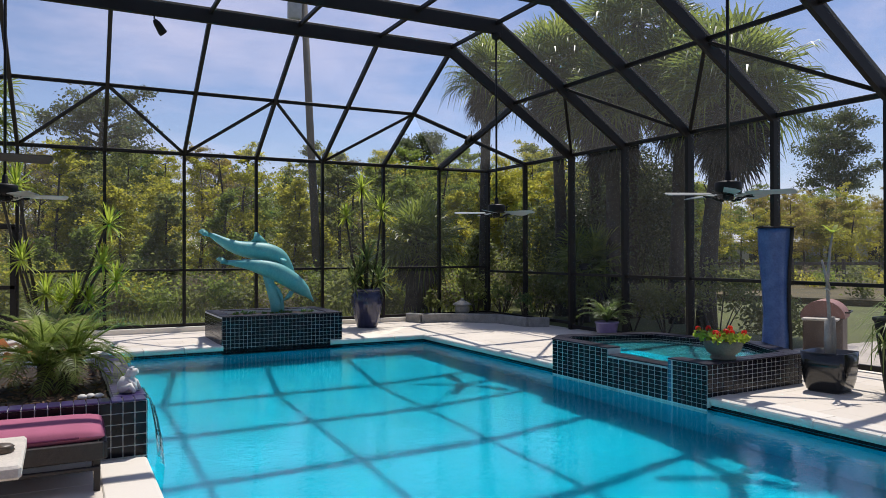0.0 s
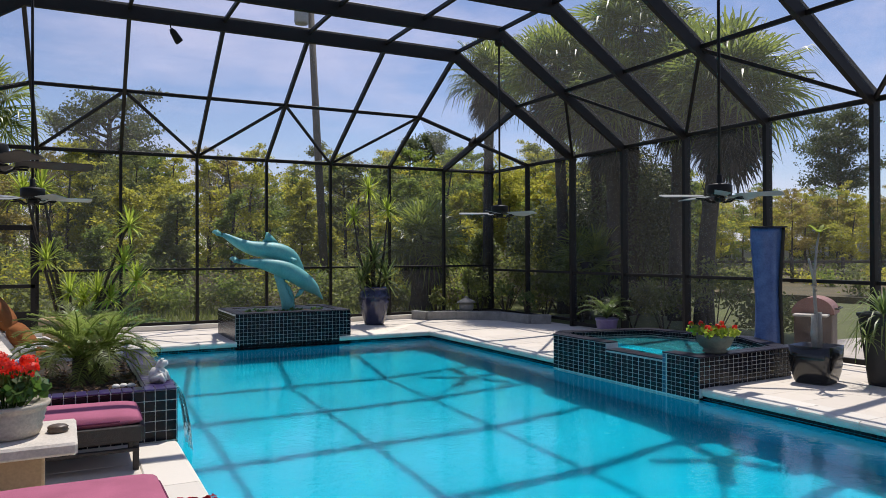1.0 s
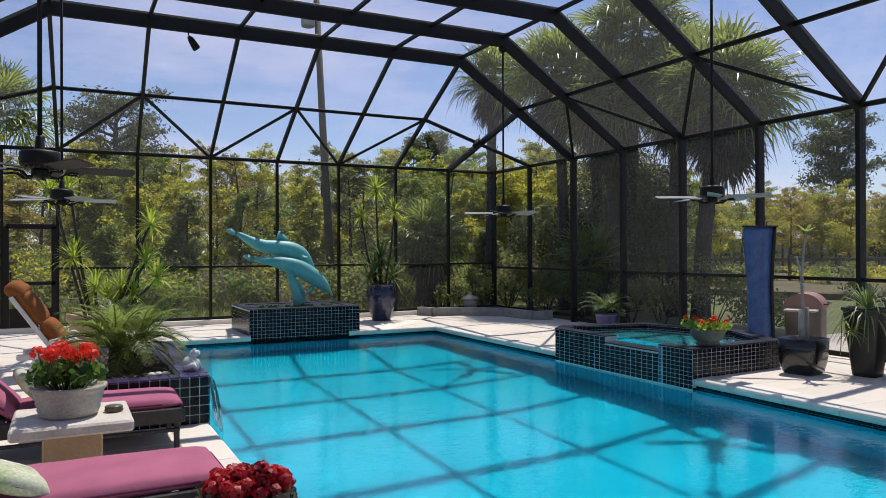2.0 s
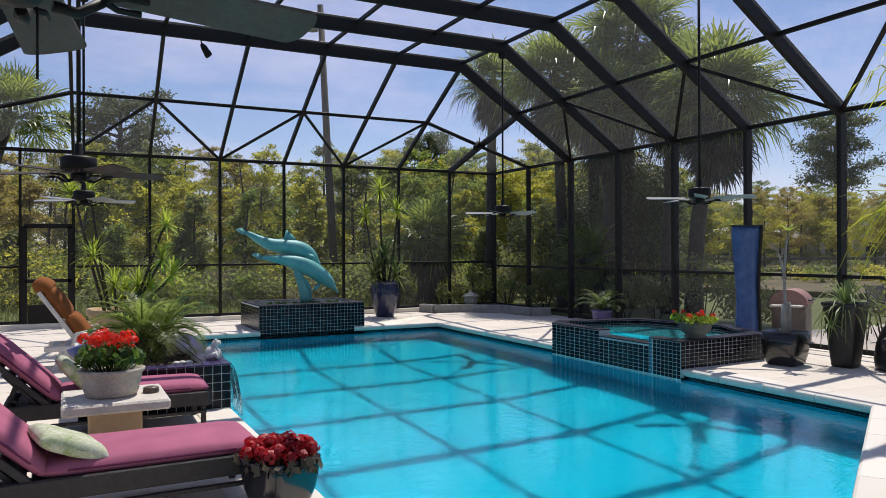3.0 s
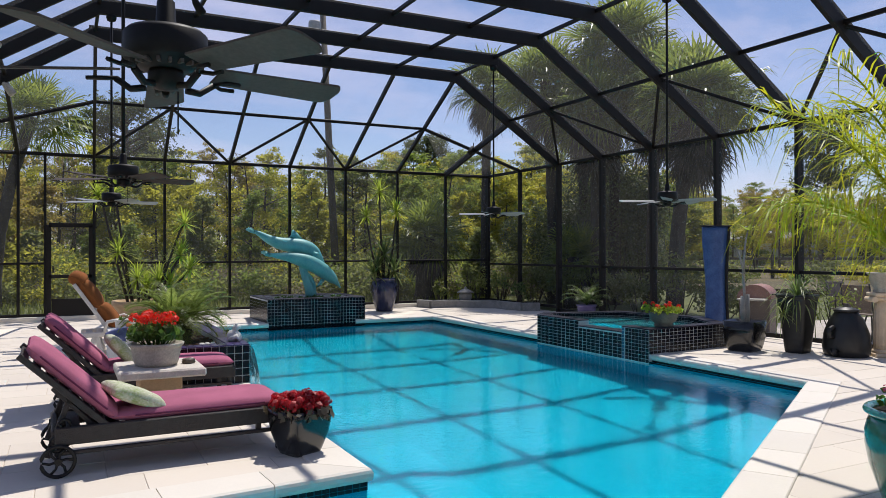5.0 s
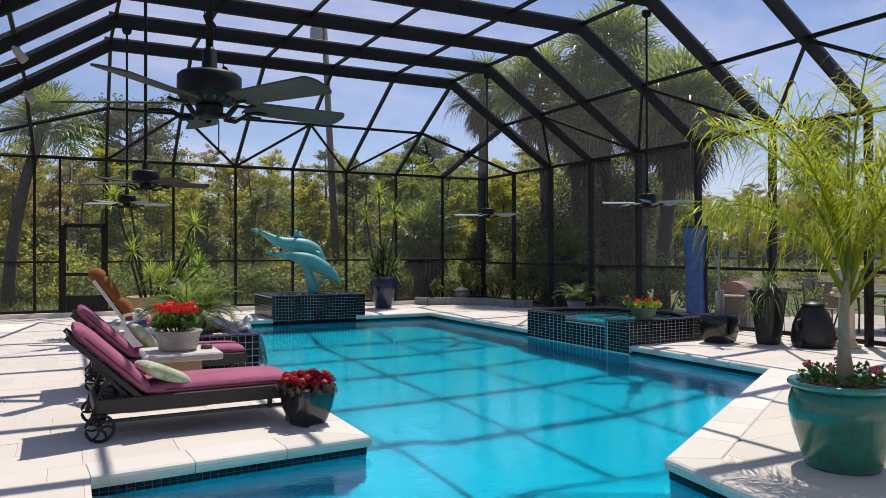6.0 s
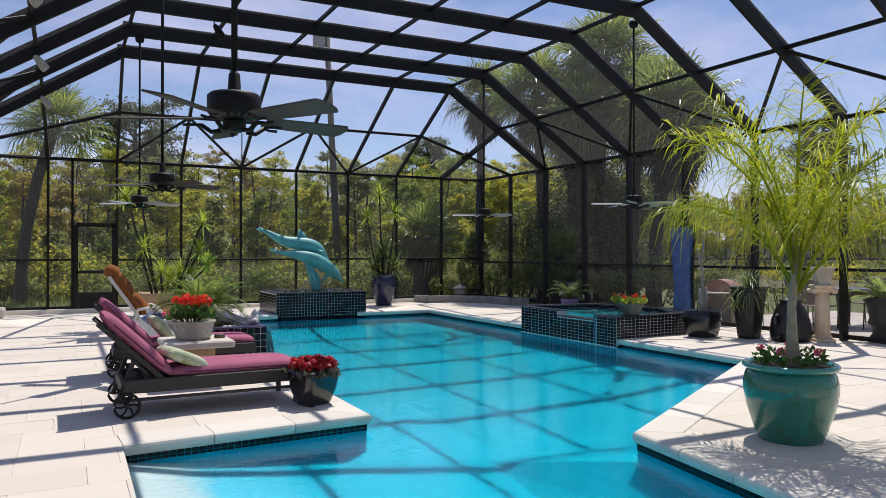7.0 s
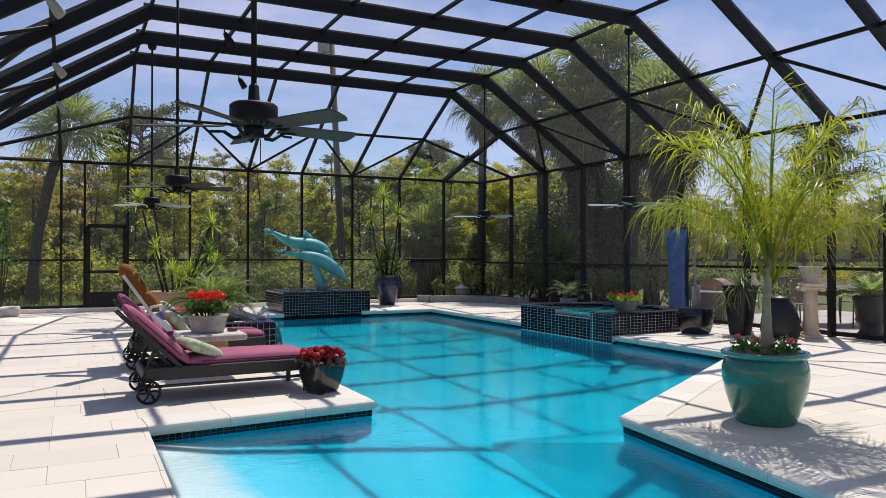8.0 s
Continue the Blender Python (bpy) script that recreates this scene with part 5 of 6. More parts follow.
for k in range(9):
    part("slat", Build().box((-0.55 + 0.14 * k, -0.27, 0.28), (-0.46 + 0.14 * k, 0.27, 0.30), 0.005), M_RESIN, rl)
for k in range(9):
    f = k / 8
    part("back_slat", Build().beam((-0.24 - 0.42 * f, -0.25, 0.33 + 0.62 * f), (-0.24 - 0.42 * f, 0.25, 0.33 + 0.62 * f), 0.05, 0.015), M_RESIN, rl)
for k, (x, z, ln) in enumerate(((-0.26, 0.52, 0.36), (-0.50, 0.84, 0.40), (-0.66, 1.05, 0.20))):
    part("cushion_section", cushion_build(ln * 1.12, 0.56, 0.21, 3, 10), M_RUST, rl, "rust orange fabric cushion", pose(x + 0.02, 0, z, 0, 55 if k < 2 else 25, 0))
part("seat_cushion", cushion_build(0.85, 0.54, 0.11, 5, 10), M_RUST, rl, "rust orange fabric cushion", pose(0.24, 0, 0.355))

# ---- side table and what stands on it ----
tb_ = thing("side_table", "stone side table with a rough slab top and tan block foot", "side table", pose(-0.44, 4.32, 0))
part("tabletop", Build().box((-0.34, -0.34, 0.39), (0.34, 0.34, 0.46), 0.014), M_LIMESTONE, tb_)
part("foot_block", Build().box((-0.17, -0.17, 0), (0.17, 0.17, 0.39), 0.012), M_TAN, tb_)


def blossom_heads(b, pts, r, n, g, ps):
    """Rounded flower heads made of small petals."""
    for c in pts:
        for k in range(n):
            d = Vector((g.gauss(0, 1), g.gauss(0, 1), g.gauss(0.4, 0.8))).normalized()
            p = Vector(c) + d * r * g.uniform(0.6, 1.0)
            u = d.cross(Vector((g.gauss(0, 1), g.gauss(0, 1), g.gauss(0, 1)))).normalized()
            v = d.cross(u)
            s = ps * g.uniform(0.7, 1.2)
            b.add([p - u * s, p - v * s * 0.8 + d * s * 0.35, p + u * s, p + v * s * 0.8 + d * s * 0.35], [(0, 1, 2, 3)], True)


def leafy(C, R, N, size, seed, flat=0.8):
    return quads(C, R, N, size, seed, flat)


bowl = thing("concrete_bowl", "weathered ribbed concrete bowl of scarlet geraniums on the table", "flower pot", pose(-0.46, 4.32, 0.46))
part("bowl", Build().lathe([(0.0, 0), (0.15, 0), (0.17, 0.012), (0.185, 0.05), (0.18, 0.06), (0.195, 0.09), (0.19, 0.10), (0.203, 0.13), (0.20, 0.14), (0.212, 0.165), (0.222, 0.17), (0.224, 0.19), (0.205, 0.195), (0.195, 0.17), (0.0, 0.16)], 40), M_CONCRETE, bowl)
g5 = random.Random(5)
st = Build()
heads = []
C, R, N = [], [], []
for k in range(26):
    a, rr = k * 2.4, 0.20 * math.sqrt((k + 0.5) / 26)
    p = (math.cos(a) * rr, math.sin(a) * rr, 0.25 + 0.07 * g5.random())
    st.tube([(p[0] * 0.5, p[1] * 0.5, 0.16), p], 0.005, 4)
    C.append(p)
    R.append((0.055, 0.055, 0.05))
    N.append(20)
for k in range(13):
    a, rr = k * 2.4 + 0.5, 0.19 * math.sqrt((k + 0.5) / 13)
    heads.append((math.cos(a) * rr - 0.01, math.sin(a) * rr, 0.37 + 0.05 * g5.random()))
    st.tube([(heads[-1][0] * 0.7, heads[-1][1] * 0.7, 0.2), heads[-1]], 0.004, 4)
part("stalk_cluster", st, L_GERAN, bowl)
part("leaves", quad_mesh("leaves", leafy(C, R, N, 0.032, 51), L_GERAN), None, bowl)
fb_ = Build()
blossom_heads(fb_, heads, 0.048, 46, g5, 0.015)
part("blossoms", fb_, L_RED, bowl, "scarlet geranium blossoms")
ash = Build().lathe([(0.0, 0), (0.05, 0), (0.058, 0.012), (0.05, 0.022), (0.056, 0.03), (0.045, 0.04), (0.02, 0.046), (0.0, 0.047)], 20, ribs=9, rib=0.03)
tagged(part("shell_box", ash, M_BROWNWOOD, m=pose(-0.20, 4.30, 0.46)), "small round brown shell on the stone table", "ornament")

# red flowers in a square black pot
rp = thing("square_flower_pot", "glossy black square pot full of crimson begonias", "flower pot", pose(0.33, 2.73, 0, 0, 0, 22))
part("pot", Build().lathe([(0.0, 0), (0.108, 0), (0.122, 0.03), (0.157, 0.14), (0.176, 0.26), (0.18, 0.32), (0.166, 0.32), (0.16, 0.27), (0.0, 0.265)], 48, square=0.95), M_BLACKGLAZE, rp)
heads, C, R, N = [], [], [], []
for k in range(34):
    a, rr = k * 2.4, 0.20 * math.sqrt((k + 0.5) / 34)
    h = 0.40 - 1.6 * rr * rr + g5.uniform(-0.025, 0.03)
    heads.append((math.cos(a) * rr, math.sin(a) * rr, h))
    C.append((math.cos(a + 1) * rr * 1.08, math.sin(a + 1) * rr * 1.08, h - 0.06))
    R.append((0.05, 0.05, 0.05))
    N.append(12)
fb_ = Build()
blossom_heads(fb_, heads, 0.04, 34, g5, 0.02)
part("blossoms", fb_, L_CRIMSON, rp, "crimson begonia blossoms")
part("leaves", quad_mesh("leaves", leafy(C, R, N, 0.035, 52, 0.6), leaf_material("bronze_begonia_leaves", [(0.04, 0.03, 0.02), (0.10, 0.08, 0.05), (0.24, 0.20, 0.15)], 0.4, 0.3)), None, rp)

# ---- palms and spiky plants ----
def frond(b, base, az, elev, ln, g, leaflets=26, lw=0.012, ll=0.22, droop=0.9, sb=None, hang=0.30, wild=0.0):
    """A feather leaf: arching midrib and two rows of narrow leaflets."""
    d = Vector((math.cos(az), math.sin(az), 0))
    pts = []
    p = Vector(base)
    e = elev
    n = 10
    for i in range(n + 1):
        pts.append(p.copy())
        p = p + (d * math.cos(e) + Vector((0, 0, math.sin(e)))) * ln / n
        e -= droop * 1.6 / n * (0.4 + i / n)
    sd = Vector((-d.y, d.x, 0))
    (sb or b).tube(pts, [0.009 * (1 - 0.8 * i / n) + 0.002 for i in range(n + 1)], 4, False)
    for k in range(leaflets):
        t = 0.22 + 0.78 * k / leaflets
        i = min(n - 1, int(t * n))
        q = pts[i].lerp(pts[i + 1], t * n - i)
        ax = (pts[i + 1] - pts[i]).normalized()
        for s in (-1, 1):
            L = ll * math.sin(math.pi * (0.18 + 0.75 * t)) * g.uniform(0.8 - wild * 0.6, 1.15 + wild * 0.3)
            w = (sd * s * 0.75 + ax * 0.65 + Vector((g.uniform(-wild, wild), g.uniform(-wild, wild), 0.25 + g.uniform(-0.15 - wild, 0.15 + wild)))).normalized()
            m = q + w * L * 0.5
            tip = q + w * L + Vector((0, 0, -hang * L * g.uniform(0.4, 1.5)))
            nn = w.cross(ax).cross(w).normalized()
            b.blade([q, m, tip], [lw * 0.5, lw, lw * 0.15], nn)


def rosette(b, c, n, ln, w, g, lo=-0.5, hi=1.45, droop=0.5):
    """A head of sword leaves."""
    for k in range(n):
        a = k * 2.39996 + g.uniform(-0.2, 0.2)
        e = hi + (lo - hi) * ((k + 0.5) / n) ** 0.9
        L = ln * g.uniform(0.8, 1.1)
        d = Vector((math.cos(a) * math.cos(e), math.sin(a) * math.cos(e), math.sin(e)))
        sd = Vector((-math.sin(a), math.cos(a), 0))
        p0 = Vector(c)
        b.blade([p0, p0 + d * L * 0.4, p0 + d * L * 0.75 + Vector((0, 0, -0.06 * droop * L)), p0 + d * L + Vector((0, 0, -0.25 * droop * L))], [w * 0.7, w, w * 0.7, w * 0.08], sd)


def pygmy_palm(name, m, trunk_h, n, ln, mt, label, seed, r=0.05, stems=1, leaflets=26, ll=0.2, lw=0.012, parent=None):
    g = random.Random(seed)
    t = thing(name, label, "palm", m) if parent is None else parent
    tb, lb = Build(), Build()
    for s in range(stems):
        ox, oy = (0, 0) if stems == 1 else (0.09 * math.cos(s * 2.1), 0.09 * math.sin(s * 2.1))
        lx, ly = ox * 1.6, oy * 1.6
        k = 8
        tb.tube([(ox + (lx - ox) * i / k, oy + (ly - oy) * i / k, trunk_h * i / k) for i in range(k + 1)], [r * (1.35 - 0.55 * i / k) * (1 + 0.08 * (i % 2)) for i in range(k + 1)], 9)
        for i in range(n):
            a = i * 2.39996 + s + g.uniform(-0.25, 0.25)
            e = 1.42 - 1.25 * (i / n)
            frond(lb, (lx, ly, trunk_h - 0.03), a, e, ln * g.uniform(0.85, 1.1), g, leaflets, lw, ll, 0.9 + 0.5 * i / n)
    part("trunk", tb, M_PALMBARK, t)
    part("fronds", lb, mt, t)
    return t


pygmy_palm("pygmy_date_palm", pose(0.02, 6.85, PZ - 0.06), 0.26, 21, 0.64, L_PALM, "bushy pygmy date palm growing in the planter bed", 61, 0.06, 3, 30, 0.17, 0.008)

# statuette on the planter ledge
fg = Build()
fg.lathe([(0.0, 0), (0.055, 0), (0.075, 0.03), (0.07, 0.08), (0.045, 0.12), (0.0, 0.13)], 16)
fg.tube([(0.0, 0, 0.10), (0.03, 0, 0.15), (0.08, 0, 0.165)], [0.03, 0.04, 0.02], 10)
for s in (-1, 1):
    fg.tube([(-0.02, s * 0.06, 0.03), (0.05, s * 0.085, 0.06), (0.07, s * 0.07, 0.01)], [0.03, 0.028, 0.02], 8)
    fg.tube([(0.02, s * 0.04, 0.10), (0.06, s * 0.05, 0.07), (0.08, s * 0.04, 0.02)], [0.02, 0.016, 0.015], 8)
    fg.lathe([(0, 0), (0.014, 0.006), (0.014, 0.018), (0, 0.024)], 8, (0.035, s * 0.02, 0.175))
tagged(part("frog_statuette", fg, M_MARBLE, m=pose(0.53, 6.05, PZ + 0.016, 0, 0, -20)), "small white stone frog spouting over the planter edge", "statuette")
bk = Build()
for k in range(3):
    bk.lathe([(0, 0), (0.035, 0.005), (0.04, 0.02), (0.02, 0.035), (0, 0.036)], 10, (0.06 * k, 0.012 * (k % 2), 0))
tagged(part("pale_stones", bk, M_MARBLE, m=pose(0.22, 6.25, PZ - 0.045)), "row of pale stones lying on the mulch", "stone")
tw = cushion_build(0.26, 0.34, 0.09, 2.5, 12)
tagged(part("folded_towel", tw, M_BLUETOWEL, m=pose(-0.56, 6.9, PZ + 0.05, 18, -14, 20)), "crumpled blue striped towel on the planter", "towel")


def small_pot(x, y, z, r, h, mt, label, flowers=None, seed=1):
    g = random.Random(seed)
    t = thing("small_pot", label, "flower pot", pose(x, y, z))
    part("pot", Build().lathe([(0, 0), (r * 0.72, 0), (r * 0.8, 0.01), (r * 0.98, h * 0.9), (r * 1.05, h * 0.92), (r * 1.05, h), (r * 0.9, h), (r * 0.85, h * 0.85), (0, h * 0.85)], 24), mt, t)
    lb = Build()
    rosette(lb, (0, 0, h * 0.85), 26, r * 1.2, r * 0.3, g, -0.2)
    part("leaves", lb, L_GERAN, t)
    if flowers:
        fb2 = Build()
        blossom_heads(fb2, [(r * 0.7 * math.cos(k * 2.4), r * 0.7 * math.sin(k * 2.4), h + r * 0.7) for k in range(6)], r * 0.25, 14, g, r * 0.14)
        part("blossoms", fb2, flowers, t)
    return t


small_pot(-0.50, 8.20, PZ + 0.016 - 0.02, 0.075, 0.13, M_WHITEGLAZE, "small white pot with a spiky succulent", None, 2)
small_pot(-0.47, 6.30, PZ - 0.045, 0.10, 0.14, M_WHITEGLAZE, "white glazed bowl pot with small pink flowers", L_PINKFL, 3)

# dracaenas in a long tan trough
tr = thing("dracaena_planter", "tan stone trough planted with tall dracaenas", "planter", pose(-0.05, 10.75, 0))
part("trough", Build().lathe([(0, 0), (0.30, 0), (0.33, 0.03), (0.40, 0.52), (0.43, 0.54), (0.43, 0.62), (0.38, 0.62), (0.36, 0.55), (0, 0.55)], 40, square=0.6), M_TAN, tr)
gd = random.Random(31)
DR = [(0.70, 0.0, 1.90, 0.36), (0.62, -0.1, 1.36, 0.36), (0.80, 0.1, 1.12, 0.36), (-0.33, 0.0, 1.42, 0.36), (-0.40, 0.1, 2.40, 0.42), (-0.05, -0.1, 0.98, 0.34), (0.30, 0.1, 0.95, 0.36), (0.12, 0.15, 0.85, 0.34), (-0.62, 0.2, 2.35, 0.36), (0.45, -0.1, 0.88, 0.32)]
for x, y, z, ln in DR:
    stem = part("stem", Build().tube([(x * 0.25, y * 0.5, 0.5), (x * 0.55, y * 0.8, 0.5 + (z - 0.5) * 0.4), (x * 0.9, y, z - 0.12), (x, y, z)], [0.026, 0.022, 0.018, 0.015], 7), M_PALMBARK, tr)
    lb = Build()
    rosette(lb, (x, y, z), 56, ln, 0.028, gd, -0.7, 1.5, 0.55)
    part("leaf_head", lb, L_DRAC, tr)

# blue pot with yucca on the far deck
bp_ = thing("blue_urn", "fluted cobalt blue urn planted with yuccas", "flower pot", pose(5.62, 13.85, 0))
part("urn", Build().lathe([(0, 0), (0.19, 0), (0.21, 0.04), (0.265, 0.25), (0.32, 0.48), (0.33, 0.60), (0.30, 0.70), (0.275, 0.74), (0.31, 0.77), (0.31, 0.80), (0.27, 0.80), (0.25, 0.74), (0, 0.72)], 60, ribs=20, rib=0.012), M_BLUEGLAZE, bp_)
for x, y, z, ln, n in ((-0.12, 0, 2.85, 0.40, 44), (0.34, 0.05, 2.40, 0.38, 40), (-0.46, 0, 2.25, 0.36, 36), (0.0, 0, 1.35, 0.62, 50), (-0.12, 0.1, 1.05, 0.60, 40), (0.22, -0.08, 0.95, 0.55, 44), (-0.3, -0.05, 0.9, 0.5, 30)):
    part("stem", Build().tube([(x * 0.2, y * 0.3, 0.6), (x * 0.7, y * 0.7, 0.6 + (z - 0.6) * 0.5), (x, y, z)], [0.03, 0.024, 0.016], 7), M_PALMBARK, bp_)
    lb = Build()
    rosette(lb, (x, y, z), n + 10, ln, 0.036, gd, -0.8, 1.5, 0.4)
    part("leaf_head", lb, L_DRAC if z > 2 else L_YUCCA, bp_)

# big green pot with feathery palm
gp = thing("palm_pot", "large jade green glazed pot with a feathery young palm", "flower pot", pose(3.06, -0.03, 0))
part("pot", Build().lathe([(0, 0), (0.215, 0), (0.226, 0.02), (0.258, 0.11), (0.300, 0.24), (0.320, 0.35), (0.320, 0.42), (0.305, 0.48), (0.28, 0.52), (0.0, 0.50)], 56), M_GREENGLAZE, gp)
part("rim", Build().lathe([(0.285, 0.505), (0.310, 0.512), (0.326, 0.526), (0.328, 0.54), (0.318, 0.552), (0.295, 0.555), (0.28, 0.545), (0.272, 0.51), (0.285, 0.505)], 56), M_GREENRIM, gp, "turquoise rolled rim")
part("soil", Build().lathe([(0, 0.53), (0.28, 0.525), (0.28, 0.50), (0, 0.5)], 32), M_SOIL, gp)
gq = random.Random(77)
part("trunk", Build().tube([(0.03, 0, 0.50), (0.03, 0, 0.58), (0.02, 0.0, 0.72), (0.03, 0.01, 0.95), (0.05, 0.0, 1.2), (0.06, 0, 1.4)], [0.075, 0.056, 0.04, 0.031, 0.027, 0.024], 12), M_PALETRUNK, gp)


def plume(b, base, az, elev, ln, g, bend, leaflets=50, ll=0.42, lw=0.010):
    """A plumed frond: arching stem, long narrow leaflets at many angles, curling over at their tips."""
    d = Vector((math.cos(az), math.sin(az), 0))
    pts, p, e, n = [], Vector(base), elev, 12
    for i in range(n + 1):
        pts.append(p.copy())
        p = p + (d * math.cos(e) + Vector((0, 0, math.sin(e)))) * ln / n
        e -= bend / n * (0.3 + 1.4 * i / n)
    b.tube(pts, [0.011 * (1 - 0.8 * i / n) + 0.002 for i in range(n + 1)], 5, False)
    sd = Vector((-d.y, d.x, 0))
    for k in range(leaflets):
        t = 0.26 + 0.74 * (k + g.random()) / leaflets
        i = min(n - 1, int(t * n))
        q = pts[i].lerp(pts[i + 1], min(1.0, t * n - i))
        ax = (pts[i + 1] - pts[i]).normalized()
        nz = sd.cross(ax)
        for s in (-1, 1):
            L = ll * (0.45 + 0.75 * math.sin(math.pi * (0.12 + 0.78 * t))) * g.uniform(0.65, 1.15)
            w = (sd * s * g.uniform(0.6, 1.0) + ax * g.uniform(0.45, 0.95) - nz * g.uniform(-0.45, 0.65)).normalized()
            sag = Vector((0, 0, -L * g.uniform(0.15, 0.95)))
            side = w.cross(Vector((g.uniform(-0.4, 0.4), g.uniform(-0.4, 0.4), 1))).normalized()
            b.blade([q, q + w * L * 0.38, q + w * L * 0.72 + sag * 0.35, q + w * L * 0.96 + sag], [lw * 0.6, lw, lw * 0.8, lw * 0.15], side)


for k in range(16):
    lb = Build()
    f = k / 15
    plume(lb, (0.06, 0, 1.02 + 0.16 * gq.random()), k * 2.39996 + 0.55, 1.50 - 0.48 * f, gq.uniform(1.5, 1.8) - 0.5 * f, gq, 1.0 + 0.55 * f + gq.uniform(-0.15, 0.25))
    part("frond", lb, L_LIME, gp)
heads, C, R, N = [], [], [], []
for k in range(9):
    a = k * 0.7
    p = (0.2 * math.cos(a), 0.2 * math.sin(a), 0.59 + 0.03 * gq.random())
    heads += [(p[0], p[1], p[2] + 0.05)] if k % 2 else []
    C.append(p)
    R.append((0.07, 0.07, 0.05))
    N.append(34)
part("bedding_leaves", quad_mesh("bedding_leaves", leafy(C, R, N, 0.022, 53), L_GERAN), None, gp)
fb_ = Build()
blossom_heads(fb_, heads, 0.03, 16, gq, 0.016)
part("blossoms", fb_, L_PINKFL, gp, "small pink blossoms")

# spa flower pot
sp = thing("stone_pot", "grey stone pot of trailing red flowers on the spa edge", "flower pot", pose(6.44, 5.50, SZ + 0.016))
part("pot", Build().lathe([(0, 0), (0.13, 0), (0.14, 0.015), (0.12, 0.04), (0.17, 0.08), (0.205, 0.16), (0.215, 0.20), (0.195, 0.205), (0.18, 0.18), (0, 0.175)], 36), material("mossy_stone", (0.14, 0.145, 0.12), 0.9, var=0.4, scale=9, bump=0.5), sp)
heads, C, R, N = [], [], [], []
for k in range(16):
    a, rr = k * 2.4, 0.27 * math.sqrt((k + 0.5) / 16)
    p = (math.cos(a) * rr, math.sin(a) * rr, 0.24 + 0.05 * gq.random() - rr * 0.1)
    C.append(p)
    R.append((0.07, 0.07, 0.06))
    N.append(26)
    if k % 2 == 0:
        heads.append((p[0], p[1], p[2] + 0.05))
part("leaves", quad_mesh("leaves", leafy(C, R, N, 0.028, 54), L_DRAC), None, sp)
fb_ = Build()
blossom_heads(fb_, heads, 0.03, 20, gq, 0.018)
part("blossoms", fb_, L_RED, sp, "red blossoms")

# ---- right-hand deck ----
bs_ = thing("blue_wave_panel", "tall blue streaked glass panel sculpture with dark edges", "sculpture", pose(8.72, 6.62, 0, 0, 0, -27))
body, edge = Build(), Build()
K = 24
for i in range(K + 1):
    f = i / K
    hw = 0.195 + 0.022 * math.sin(f * 6.4 + 2.2) * (0.6 + f * 0.4) + 0.09 * max(0, f - 0.75)
    z = 1.84 * f
    off = 0.02 * math.sin(f * 6)
    body.v += [(-hw, -0.03 - off, z), (0, -0.075 - off, z), (hw - 0.045, -0.03 - off, z), (hw - 0.045, 0.03 - off, z), (-hw, 0.03 - off, z)]
    edge.v += [(hw - 0.045, -0.045 - off, z), (hw, -0.04 - off, z), (hw, 0.05 - off, z), (hw - 0.045, 0.05 - off, z)]
for i in range(K):
    for k in range(5):
        body.f.append((i * 5 + k, i * 5 + (k + 1) % 5, (i + 1) * 5 + (k + 1) % 5, (i + 1) * 5 + k))
        body.s.append(True)
    for k in range(4):
        edge.f.append((i * 4 + k, i * 4 + (k + 1) % 4, (i + 1) * 4 + (k + 1) % 4, (i + 1) * 4 + k))
        edge.s.append(True)
body.f += [tuple(range(4, -1, -1)), tuple(K * 5 + k for k in range(5))]
body.s += [False, False]
edge.f += [tuple(range(3, -1, -1)), tuple(K * 4 + k for k in range(4))]
edge.s += [False, False]
part("panel", body, M_BLUEPANEL, bs_)
part("dark_edge", edge, M_IRON, bs_, "black edge strip")
part("top_trim", Build().box((-0.25, -0.09, 1.84), (0.24, 0.06, 1.86), 0.006), M_IRON, bs_)

sq = thing("square_pot", "low glossy black square pot with a bare plumeria stem", "flower pot", pose(7.48, 4.98, 0, 0, 0, 12))
part("pot", Build().lathe([(0, 0), (0.17, 0), (0.19, 0.03), (0.218, 0.14), (0.232, 0.28), (0.238, 0.43), (0.22, 0.43), (0.212, 0.38), (0, 0.37)], 48, square=0.95), M_BLACKGLAZE, sq)
pl = Build().tube([(0, 0, 0.3), (0.01, 0, 0.7), (0.0, 0.02, 1.15), (0.03, 0, 1.55), (0.10, 0, 1.72)], [0.024, 0.021, 0.018, 0.014, 0.009], 8)
pl.tube([(0, 0.0, 1.1), (-0.08, 0, 1.25), (-0.13, 0.02, 1.42)], [0.02, 0.016, 0.01], 6)
pl.tube([(0, 0.0, 1.05), (-0.10, -0.03, 1.10), (-0.17, -0.03, 1.12)], [0.015, 0.012, 0.008], 6)
pl.tube([(0.02, 0, 0.3), (-0.05, 0, 0.55), (-0.06, 0, 0.78)], [0.045, 0.04, 0.025], 8)
pl.tube([(0.04, 0, 0.3), (0.07, 0, 0.55), (0.08, 0, 0.80)], [0.05, 0.045, 0.03], 8)
part("stem", pl, M_STONEGREY, sq)
lb = Build()
rosette(lb, (0.10, 0, 1.72), 7, 0.17, 0.05, gq, 0.0, 0.9, 0.6)
part("leaves", lb, L_DRAC, sq)

